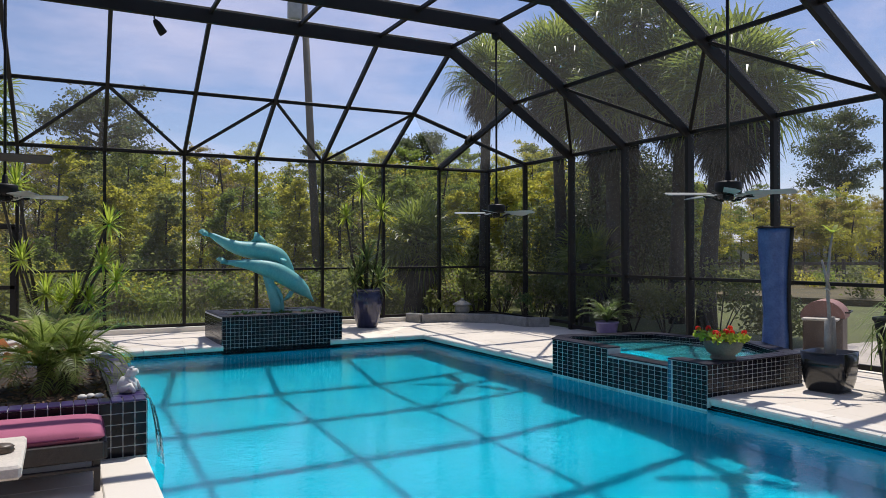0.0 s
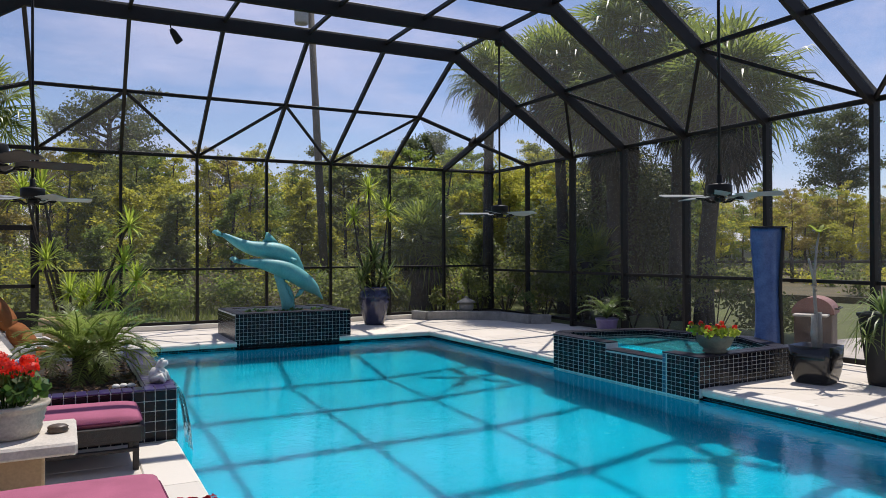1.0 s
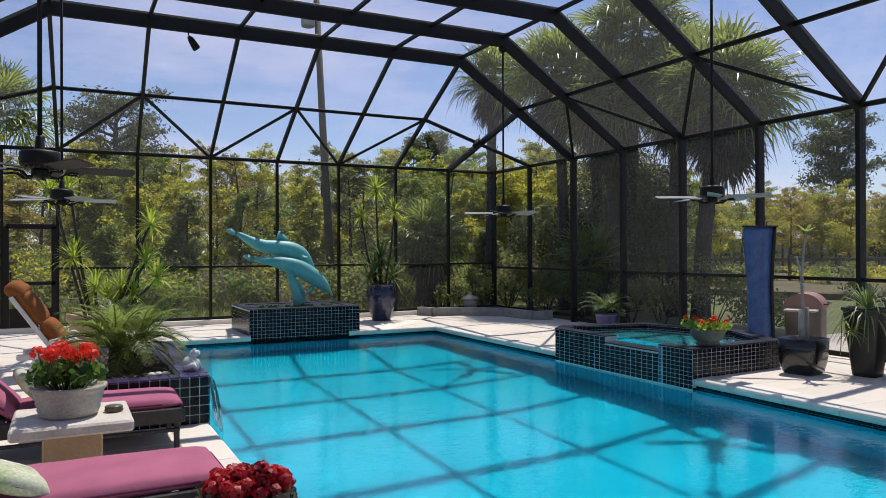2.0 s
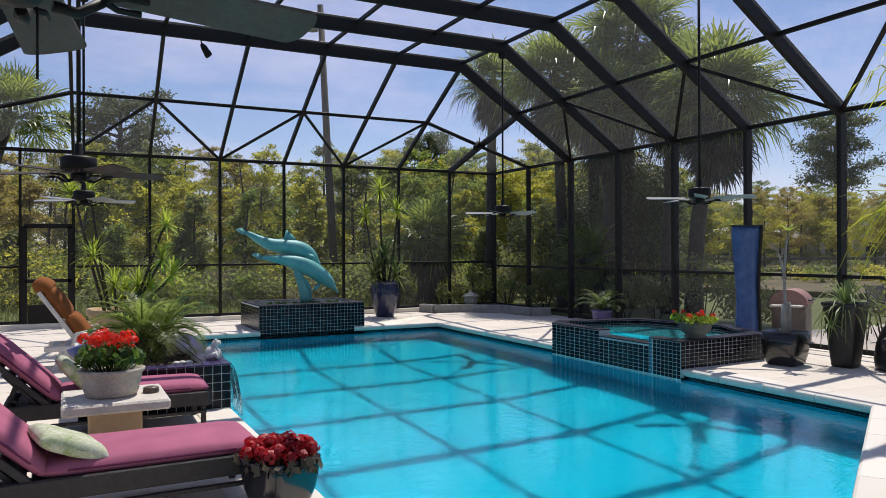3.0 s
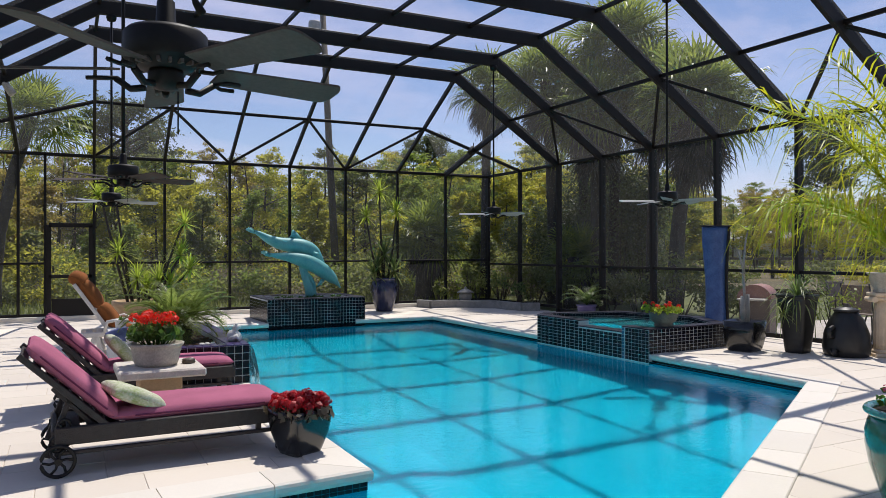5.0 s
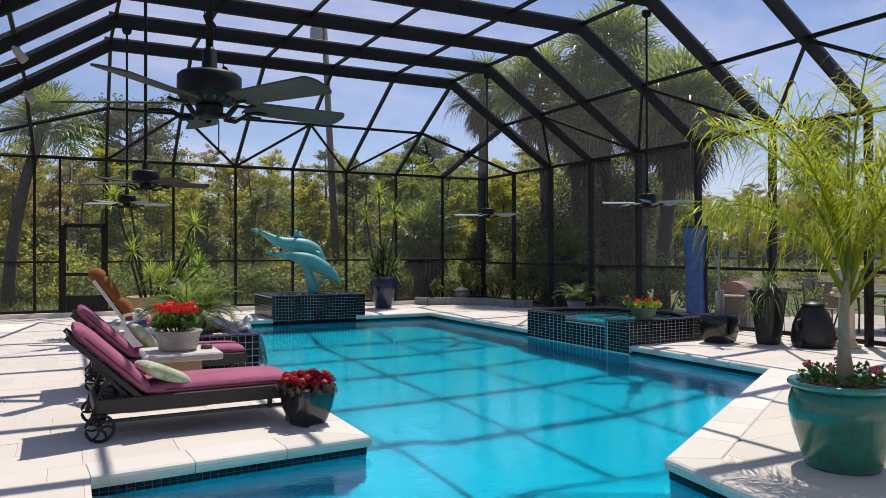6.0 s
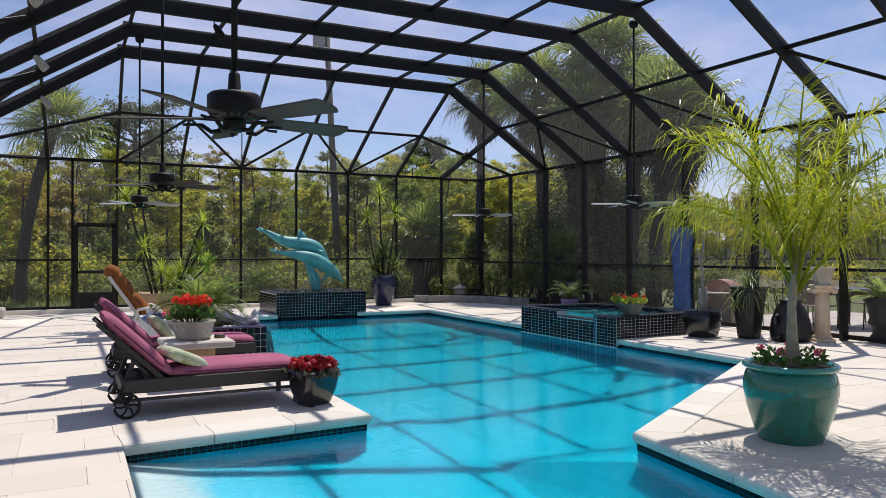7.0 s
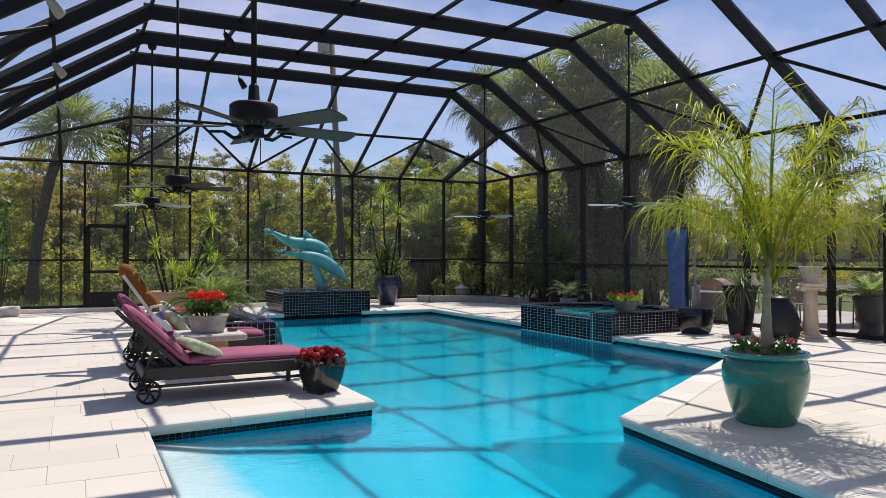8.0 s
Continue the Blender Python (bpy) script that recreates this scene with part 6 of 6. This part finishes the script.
tv = thing("tall_vase", "tall tapered black ribbed planter with a spider plant", "flower pot", pose(7.98, 4.50, 0, 0, 0, 8))
prof = [(0, 0), (0.13, 0), (0.135, 0.01)]
for k in range(34):
    z = 0.03 + 0.022 * k
    rr = 0.135 + 0.085 * (z / 0.78)
    prof += [(rr, z), (rr + 0.004, z + 0.011)]
prof += [(0.235, 0.78), (0.235, 0.81), (0.21, 0.81), (0.20, 0.76), (0, 0.75)]
part("vase", Build().lathe(prof, 40, square=0.8), M_BLACKMATT, tv)
lb = Build()
rosette(lb, (0, 0, 0.78), 110, 0.50, 0.022, gq, -0.5, 1.45, 1.7)
rosette(lb, (-0.30, 0.05, 0.55), 26, 0.26, 0.018, gq, -0.8, 1.2, 1.5)
for k in range(7):
    a = k * 0.9
    lb.tube([(0.16 * math.cos(a), 0.16 * math.sin(a), 0.8), (0.27 * math.cos(a), 0.27 * math.sin(a), 0.7), (0.29 * math.cos(a), 0.29 * math.sin(a), 0.42 - 0.1 * (k % 3))], 0.006, 4)
lb.tube([(0, 0, 0.78), (-0.22, 0.03, 0.8), (-0.30, 0.05, 0.56)], 0.006, 4)
part("leaves", lb, L_SPIDER, tv)

br = thing("black_jar", "matt black lidded jar with side lugs and a shrub behind", "jar", pose(8.28, 3.98, 0))
part("jar", Build().lathe([(0, 0), (0.26, 0), (0.285, 0.03), (0.30, 0.14), (0.275, 0.32), (0.21, 0.50), (0.15, 0.58), (0.14, 0.60), (0, 0.60)], 40), M_BLACKMATT, br)
part("lid", Build().lathe([(0.15, 0.595), (0.165, 0.61), (0.15, 0.63), (0.08, 0.655), (0.03, 0.665), (0.03, 0.70), (0, 0.71)], 32), M_BLACKMATT, br)
for s in (-1, 1):
    part("lug", Build().tube([(s * 0.25, -0.02 * s, 0.40), (s * 0.35, -0.02 * s, 0.36), (s * 0.33, -0.02 * s, 0.27), (s * 0.27, 0, 0.26)], [0.03, 0.035, 0.03, 0.025], 8), M_BLACKMATT, br)
    part("foot_scroll", Build().tube([(s * 0.28, -0.05, 0.06), (s * 0.36, -0.05, 0.09), (s * 0.36, -0.05, 0.02)], [0.04, 0.045, 0.03], 8), M_BLACKMATT, br)
sh = shrub("potted_shrub", 8.62, 4.35, 0.0, 0.30, 0.95, 300, 0.03, L_FANPALM, 91, "thin grey-green shrub behind the black jar", 9)

co = thing("ionic_column", "cream plaster column with scroll capital", "column", pose(8.66, 3.72, 0, 0, 0, -35))
part("base", Build().box((-0.15, -0.15, 0), (0.15, 0.15, 0.05), 0.01).lathe([(0.135, 0.05), (0.14, 0.07), (0.125, 0.09), (0.11, 0.1)], 28), M_COLUMN, co)
part("shaft", Build().lathe([(0.112, 0.09), (0.11, 0.2), (0.102, 0.5), (0.095, 0.76)], 64, ribs=16, rib=0.03), M_COLUMN, co)
part("capital", Build().lathe([(0.115, 0.75), (0.14, 0.77), (0.15, 0.79), (0.13, 0.80)], 28).box((-0.155, -0.14, 0.81), (0.155, 0.14, 0.86), 0.012).box((-0.14, -0.125, 0.77), (0.14, 0.125, 0.81), 0.015), M_COLUMN, co)
for s in (-1, 1):
    part("volute", Build().tube([(s * 0.145, -0.13, 0.768), (s * 0.145, 0.13, 0.768)], 0.038, 14), M_COLUMN, co)
cu = thing("square_urn", "pale stone urn with dark seedlings on the column", "urn", pose(8.66, 3.72, 0.86, 0, 0, -35))
part("urn", Build().lathe([(0, 0), (0.10, 0), (0.11, 0.02), (0.09, 0.04), (0.12, 0.10), (0.155, 0.24), (0.17, 0.25), (0.165, 0.27), (0.13, 0.27), (0.12, 0.22), (0, 0.22)], 40, square=0.7), M_CONCRETE, cu)
lb = Build()
rosette(lb, (0, 0, 0.22), 34, 0.14, 0.02, gq, 0.0, 1.4, 0.6)
part("plants", lb, L_FANPALM, cu)

ur = thing("grey_urn_planter", "large dark scrolled urn with a leafy plant outside the screen", "flower pot", pose(9.45, 3.25, -0.02))
part("urn", Build().lathe([(0, 0), (0.20, 0), (0.22, 0.05), (0.16, 0.14), (0.19, 0.24), (0.23, 0.30), (0.20, 0.38), (0.24, 0.55), (0.27, 0.68), (0.25, 0.70), (0.22, 0.66), (0, 0.62)], 40), M_BLACKMATT, ur)
g7 = random.Random(7)
lb = Build()
for k in range(20):
    frond(lb, (0, 0, 0.62), k * 2.4, 1.35 - 0.05 * k, 0.55, g7, 14, 0.03, 0.16, 0.8)
part("fronds", lb, L_PALM, ur)

# potted palm by the side wall
sm = thing("small_palm_pot", "small feathery palm in a violet glazed pot", "flower pot", pose(8.62, 10.0, 0))
part("pot", Build().lathe([(0, 0), (0.15, 0), (0.16, 0.02), (0.20, 0.26), (0.215, 0.27), (0.21, 0.30), (0.18, 0.30), (0, 0.27)], 32), material("violet_glaze", (0.12, 0.10, 0.24), 0.3, var=0.3, coat=0.3), sm)
lb = Build()
for k in range(16):
    frond(lb, (0, 0, 0.3), k * 2.4, 1.4 - 0.055 * k, 0.62, g7, 22, 0.012, 0.16, 1.2)
part("fronds", lb, L_YUCCA, sm)

# corner bed with kerb, lantern
cbd = Build()
KERBPTS = [(6.9, 14.66), (7.05, 14.25), (7.7, 14.1), (8.45, 13.35), (8.55, 12.35), (8.95, 12.2)]
for a, b_ in zip(KERBPTS[:-1], KERBPTS[1:]):
    cbd.beam((a[0], a[1], 0.09), (b_[0], b_[1], 0.09), 0.14, 0.2, ch=0.015)
kb = tagged(part("bed_kerb", cbd, M_STONEGREY), "grey stone kerb round the corner planting bed", "kerb", kind="structure")
part("bed_soil", Build().prism([(6.95, 14.66), (7.1, 14.3), (7.75, 14.15), (8.5, 13.4), (8.6, 12.4), (8.97, 12.25), (8.97, 14.66)], 0.0, 0.13), M_SOIL, kb)
ln_ = thing("stone_lantern", "small grey stone lantern in the corner bed", "garden lantern", pose(8.0, 14.15, 0.13))
part("body", Build().lathe([(0, 0), (0.10, 0), (0.16, 0.08), (0.17, 0.18), (0.12, 0.24), (0.0, 0.25)], 20), M_STONEGREY, ln_)
part("roof", Build().lathe([(0.22, 0.23), (0.2, 0.26), (0.08, 0.32), (0.03, 0.34), (0.035, 0.37), (0, 0.39)], 20), M_STONEGREY, ln_)
for k, (x, y, r, h) in enumerate(((8.45, 14.3, 0.3, 0.7), (8.7, 13.6, 0.28, 0.8), (7.4, 14.42, 0.22, 0.45), (8.75, 12.8, 0.22, 0.5), (8.3, 14.45, 0.25, 0.9))):
    shrub("bed_shrub", x, y, 0.1, r, h, 170, 0.045, L_YUCCA if k % 2 else L_DARK, 110 + k, "leafy shrub in the corner planting bed", 6)

# low stone and shrub at the far left
sb_ = Build().box((-3.36, 13.9, 0), (-2.78, 14.5, 0.20), 0.03)
tagged(part("stone_block", sb_, M_LIMESTONE), "low pale stone block on the deck", "stone")
shrub("climbing_shrub", -3.15, 14.25, 0.18, 0.42, 2.3, 520, 0.06, L_GERAN, 121, "green leafy shrub against the screen", 9)

# grill, garden table and chairs on the terrace outside
gr = thing("barbecue_grill", "brown barbecue cabinet with a faded red rounded hood", "grill", pose(9.65, 6.55, -0.02, 0, 0, 28))
part("cabinet", Build().box((-0.28, -0.25, 0), (0.28, 0.25, 0.62), 0.015), M_GRILL, gr)
hd = Build()
prof = [(-0.28, 0.62)] + [(-0.28 * math.cos(a), 0.62 + 0.24 * math.sin(a)) for a in (math.pi * k / 12 for k in range(13))]
n = len(prof)
hd.add([(-0.30, y, z) for y, z in prof] + [(0.30, y, z) for y, z in prof], [tuple(range(n)), tuple(reversed(range(n, 2 * n)))] + [(k, n + k, n + (k + 1) % n, (k + 1) % n) for k in range(n)])
part("hood", hd, M_COPPER, gr, "faded red rounded hood")
part("handle", Build().tube([(-0.2, -0.27, 0.70), (-0.2, -0.32, 0.70), (0.2, -0.32, 0.70), (0.2, -0.27, 0.70)], 0.012, 8), M_IRON, gr)
part("side_shelf", Build().box((-0.58, -0.22, 0.60), (-0.29, 0.22, 0.63), 0.006), M_LIMESTONE, gr)
part("side_shelf", Build().box((0.29, -0.22, 0.60), (0.58, 0.22, 0.63), 0.006), M_LIMESTONE, gr)

M_GTOP = material("tinted_table_glass", (0.22, 0.24, 0.25), 0.12, var=0.2)
gt = thing("patio_table", "dark metal patio table with a tinted glass top", "table", pose(11.2, 5.1, -0.02))
part("tabletop", Build().lathe([(0, 0.70), (0.60, 0.70), (0.62, 0.71), (0.62, 0.725), (0, 0.728)], 40), M_GTOP, gt)
for k in range(4):
    a = k * math.pi / 2 + 0.4
    part("leg", Build().tube([(0.5 * math.cos(a), 0.5 * math.sin(a), 0), (0.40 * math.cos(a), 0.40 * math.sin(a), 0.35), (0.5 * math.cos(a), 0.5 * math.sin(a), 0.70)], 0.016, 7), M_IRON, gt)


def patio_chair(m):
    t = thing("patio_chair", "dark metal patio chair with sling seat", "chair", m, "chairs round the patio table")
    for s in (-1, 1):
        part("front_leg", Build().tube([(0.24, s * 0.25, 0), (0.22, s * 0.25, 0.42), (0.18, s * 0.25, 0.62)], 0.013, 7), M_IRON, t)
        part("back_leg", Build().tube([(-0.26, s * 0.25, 0), (-0.20, s * 0.25, 0.42), (-0.30, s * 0.24, 0.92)], 0.013, 7), M_IRON, t)
        part("armrest", Build().tube([(0.18, s * 0.25, 0.62), (0.0, s * 0.27, 0.64), (-0.24, s * 0.25, 0.64)], 0.016, 7), M_IRON, t)
    part("seat", Build().box((-0.21, -0.24, 0.405), (0.23, 0.24, 0.425), 0.006), M_GRILL, t)
    part("backrest", Build().box((-0.01, -0.23, 0), (0.01, 0.23, 0.46), 0.006), M_GRILL, t, m=pose(-0.21, 0, 0.44, 0, -11, 0))
    return t


ch0 = patio_chair(pose(10.45, 5.1, -0.02))
for k in range(1, 4):
    a = math.pi + k * math.pi / 2
    copy_thing(ch0, pose(11.2 + 0.78 * math.cos(a), 5.1 + 0.78 * math.sin(a), -0.02, 0, 0, math.degrees(a) + 180))

# gate frame in the side screen
for y in (2.72, 1.72):
    bar("door_jamb", (XR - 0.04, y, 0.0), (XR - 0.04, y, 2.05), 0.05, 0.06, (1, 0, 0))
bar("door_head", (XR - 0.04, 1.72, 2.05), (XR - 0.04, 2.72, 2.05), 0.05, 0.06)

# ---- ceiling fans and lamps ----
def ceiling_fan(x, y, turn, blade_mt, label, hub_z=2.24):
    t = thing("ceiling_fan", label, "ceiling fan", pose(x, y, hub_z), "hanging fans under the roof beams")
    part("downrod", Build().tube([(0, 0, 0.08), (0, 0, TOP - 0.16 - hub_z)], 0.017, 8), M_FANDARK, t)
    part("canopy", Build().lathe([(0.02, -0.06), (0.06, -0.04), (0.075, 0.0), (0.07, 0.05), (0.0, 0.05)], 20, (0, 0, TOP - 0.16 - hub_z)), M_FANDARK, t)
    part("coupling", Build().lathe([(0.014, 0.18), (0.03, 0.16), (0.035, 0.08), (0.05, 0.06)], 16), M_FANDARK, t)
    part("motor", Build().lathe([(0.0, 0.075), (0.05, 0.07), (0.125, 0.056), (0.14, 0.042), (0.14, -0.042), (0.134, -0.052), (0.095, -0.072), (0.085, -0.08), (0, -0.08)], 36), M_FANDARK, t)
    part("switch_housing", Build().lathe([(0.055, -0.08), (0.06, -0.09), (0.06, -0.125), (0.04, -0.145), (0.0, -0.15)], 24), M_FANDARK, t)
    vb = Build()
    for k in range(20):
        a = k * math.pi / 10
        vb.box((0.098, -0.005, -0.0745), (0.128, 0.005, -0.060), 0, Matrix.Rotation(a, 4, 'Z'))
    tagged(part("vent_ring", vb, M_BLADE, t), kind="stuff")
    n = 12
    bl_ = Build()
    for i in range(n + 1):
        f = i / 8 * 0.93 if i <= 8 else 0.93 + 0.07 * math.sin((i - 8) / 4 * math.pi / 2)
        xx = 0.18 + 0.50 * f
        hw = (0.062 + 0.020 * f) * (1 if f < 0.93 else math.sqrt(max(0.0, 1 - ((f - 0.93) / 0.075) ** 2)))
        for yy, zz in ((-hw, 0.004), (hw, 0.004), (hw, -0.004), (-hw, -0.004)):
            bl_.v.append((xx, yy, zz - yy * 0.22))
    for i in range(n):
        for k in range(4):
            bl_.f.append((i * 4 + k, i * 4 + (k + 1) % 4, (i + 1) * 4 + (k + 1) % 4, (i + 1) * 4 + k))
            bl_.s.append(False)
    bl_.f += [(3, 2, 1, 0), (n * 4, n * 4 + 1, n * 4 + 2, n * 4 + 3)]
    bl_.s += [False, False]
    bme = bl_.mesh("blade")
    bme.materials.append(blade_mt)
    arm = Build().tube([(0.07, 0, -0.085), (0.12, 0, -0.09), (0.17, 0, -0.055)], 0.013, 6)
    arm.tube([(0.17, 0, -0.052), (0.21, 0.03, -0.058), (0.26, 0.028, -0.058)], 0.008, 5).tube([(0.17, 0, -0.052), (0.21, -0.03, -0.046), (0.26, -0.028, -0.046)], 0.008, 5)
    ame = arm.mesh("blade_arm")
    ame.materials.append(M_FANDARK)
    for k in range(5):
        m = Matrix.Rotation(radians(turn + 72 * k), 4, 'Z')
        b0 = part("blade", bme, None, t, m=m @ pose(0, 0, -0.075))
        part("blade_arm", ame, None, b0, m=pose(0, 0, 0.02))
    part("pull_chain", Build().tube([(0.04, 0, -0.15), (0.04, 0, -0.30)], 0.003, 5), M_FANDARK, t)
    return t


ceiling_fan(6.33, 9.98, 9, M_BLADELIT, "black ceiling fan with blades coloured as lit on a long rod", 2.23)
ceiling_fan(6.47, 5.45, 9, M_BLADELIT, "black ceiling fan with blades coloured as lit hanging over the spa edge", 2.21)
ceiling_fan(-0.52, 9.98, 9, M_BLADELIT, "black ceiling fan with blades coloured as lit above the deck", 2.27)
ceiling_fan(-0.65, 5.40, 9, M_BLADE, "black ceiling fan with grey blades above the loungers", 2.21)
ceiling_fan(-0.84, 0.34, 12, M_BLADE, "black ceiling fan with grey blades over the pool steps", 2.14)


def flood_lamp(x, y, z, yaw, mt, label):
    t = thing("flood_lamp", label, "lamp", pose(x, y, z, 0, 0, yaw), "flood lamps on the roof frame")
    part("arm", Build().tube([(0, 0, 0), (0, 0, -0.06), (0.03, 0, -0.10)], 0.012, 6), M_FANDARK, t)
    part("shell", Build().tube([(0.0, 0, -0.08), (0.04, 0, -0.12), (0.13, 0, -0.24), (0.15, 0, -0.26)], [0.025, 0.05, 0.065, 0.06], 12), mt, t)
    return t


flood_lamp(1.30, 11.5, 5.07, 20, M_FANDARK, "dark spot lamp hanging from the roof beam")
flood_lamp(0.45, 8.42, 5.07, 20, M_FANDARK, "dark spot lamp hanging from the roof beam")
flood_lamp(7.65, 13.1, 4.05, 200, M_FANDARK, "dark spot lamp at the hip of the roof")
for y in (11.5, 8.42, 5.3):
    flood_lamp(-2.05, y - 0.06, 4.25, 0, M_CONCRETE, "pale flood lamp on the sloping rafter")

# ---- pavers, coping ----
cop = tagged(part("coping", Build().box((2.2, -8.0, -0.3), (2.21, -7.9, -0.2)), M_COPING), "cream bullnose stone coping of the pool", "coping", kind="structure")


# edges taken by the pedestal, the spa and the planter
BUILT_ON = [(2.35, 4.50, 12.0, 12.2), (6.0, 6.1, 5.25, 8.0), (0.5, 0.7, 5.7, 8.47)]


def coping_run(p, q, ext0=0.0, ext1=0.0):
    """Bullnose stones along an edge; the pool lies to the right of p to q... stones to the left."""
    p, q = Vector((*p, 0)), Vector((*q, 0))
    d = (q - p)
    ln = d.length
    d.normalize()
    o = Vector((d.y, -d.x, 0))
    n = max(1, round(ln / 0.6))
    prof = [(-0.035, -0.050), (-0.036, -0.022), (-0.028, -0.004), (-0.010, 0.007), (0.29, 0.008), (0.298, 0.0), (0.298, -0.085), (0.0, -0.085), (-0.024, -0.074)]
    for i in range(n):
        mid_ = p + d * (ln * (i + 0.5) / n)
        if any(x0 < mid_.x < x1 and y0 < mid_.y < y1 for x0, x1, y0, y1 in BUILT_ON):
            continue
        a, b = ln * i / n + 0.003, ln * (i + 1) / n - 0.003
        vs = []
        for s, end in ((a, 0), (b, 1)):
            for u, z in prof:
                e = 0
                if i == 0 and end == 0:
                    e = -ext0 * (u + 0.0)
                if i == n - 1 and end == 1:
                    e = ext1 * (u + 0.0)
                c = p + d * (s + e) + o * u
                vs.append((c.x, c.y, z))
        m = len(prof)
        fs = [tuple(reversed(range(m))), tuple(range(m, 2 * m))] + [(k, (k + 1) % m, m + (k + 1) % m, m + k) for k in range(m)]
        bd = Build().add([(x, y, z) for x, y, z in vs], fs)
        part("coping_stone", bd, M_COPING, cop)


for i in range(nP):
    p, q = POOL[i], POOL[(i + 1) % nP]
    if i in (2, 3):
        continue
    # mitre by the turn at each end
    def turn(a, b, c):
        u, w = Vector((b[0] - a[0], b[1] - a[1])), Vector((c[0] - b[0], c[1] - b[1]))
        ang = math.atan2(u.x * w.y - u.y * w.x, u.dot(w))
        return math.tan(ang / 2)
    t0 = turn(POOL[i - 1], p, q) if i not in (4,) else 0
    t1 = turn(p, q, POOL[(i + 2) % nP]) if i not in (1,) else 0
    coping_run(p, q, t0, t1)

pv = random.Random(3)
joined = Build()
count = 0
order = [0, 1, 4, 3, 2]
for r in order:
    reg = REGIONS[r]
    x0, x1 = min(p[0] for p in reg), max(p[0] for p in reg)
    y0, y1 = min(p[1] for p in reg), max(p[1] for p in reg)
    y = y0
    row = 0
    while y < y1:
        hgt = 0.405
        x = x0 - pv.choice((0, 0.2, 0.4))
        while x < x1:
            w = pv.choice((0.405, 0.61, 0.61, 0.81))
            g = 0.0016
            poly = [(x + g, y + g), (x + w - g, y + g), (x + w - g, y + hgt - g), (x + g, y + hgt - g)]
            for a, b in zip(reg, reg[1:] + reg[:1]):
                poly = clip(poly, a, b) if len(poly) > 2 else []
            if len(poly) > 2 and area(poly) > 0.004:
                dz = pv.uniform(-0.0015, 0.0015)
                near = -2.6 < y < 7.5 and (x > -3.2)
                if near and count < 300:
                    cx, cy = sum(p[0] for p in poly) / len(poly), sum(p[1] for p in poly) / len(poly)
                    bd = Build()
                    ins = [(cx + (px - cx) * (1 - 0.003 / max(0.1, abs(px - cx) + 0.05)), cy + (py - cy) * (1 - 0.003 / max(0.1, abs(py - cy) + 0.05))) for px, py in poly]
                    m = len(poly)
                    bd.add([(px, py, -0.02) for px, py in poly] + [(px, py, -0.0018 + dz) for px, py in poly] + [(px, py, dz) for px, py in ins],
                           [tuple(range(2 * m, 3 * m))] + [(k, (k + 1) % m, m + (k + 1) % m, m + k) for k in range(m)] + [(m + k, m + (k + 1) % m, 2 * m + (k + 1) % m, 2 * m + k) for k in range(m)])
                    part("paver", bd, M_PAVER, deck)
                    count += 1
                else:
                    joined.prism(poly, -0.02, dz)
            x += w
        y += hgt
        row += 1
tagged(part("pavers", joined, M_PAVERS, deck), kind="stuff")
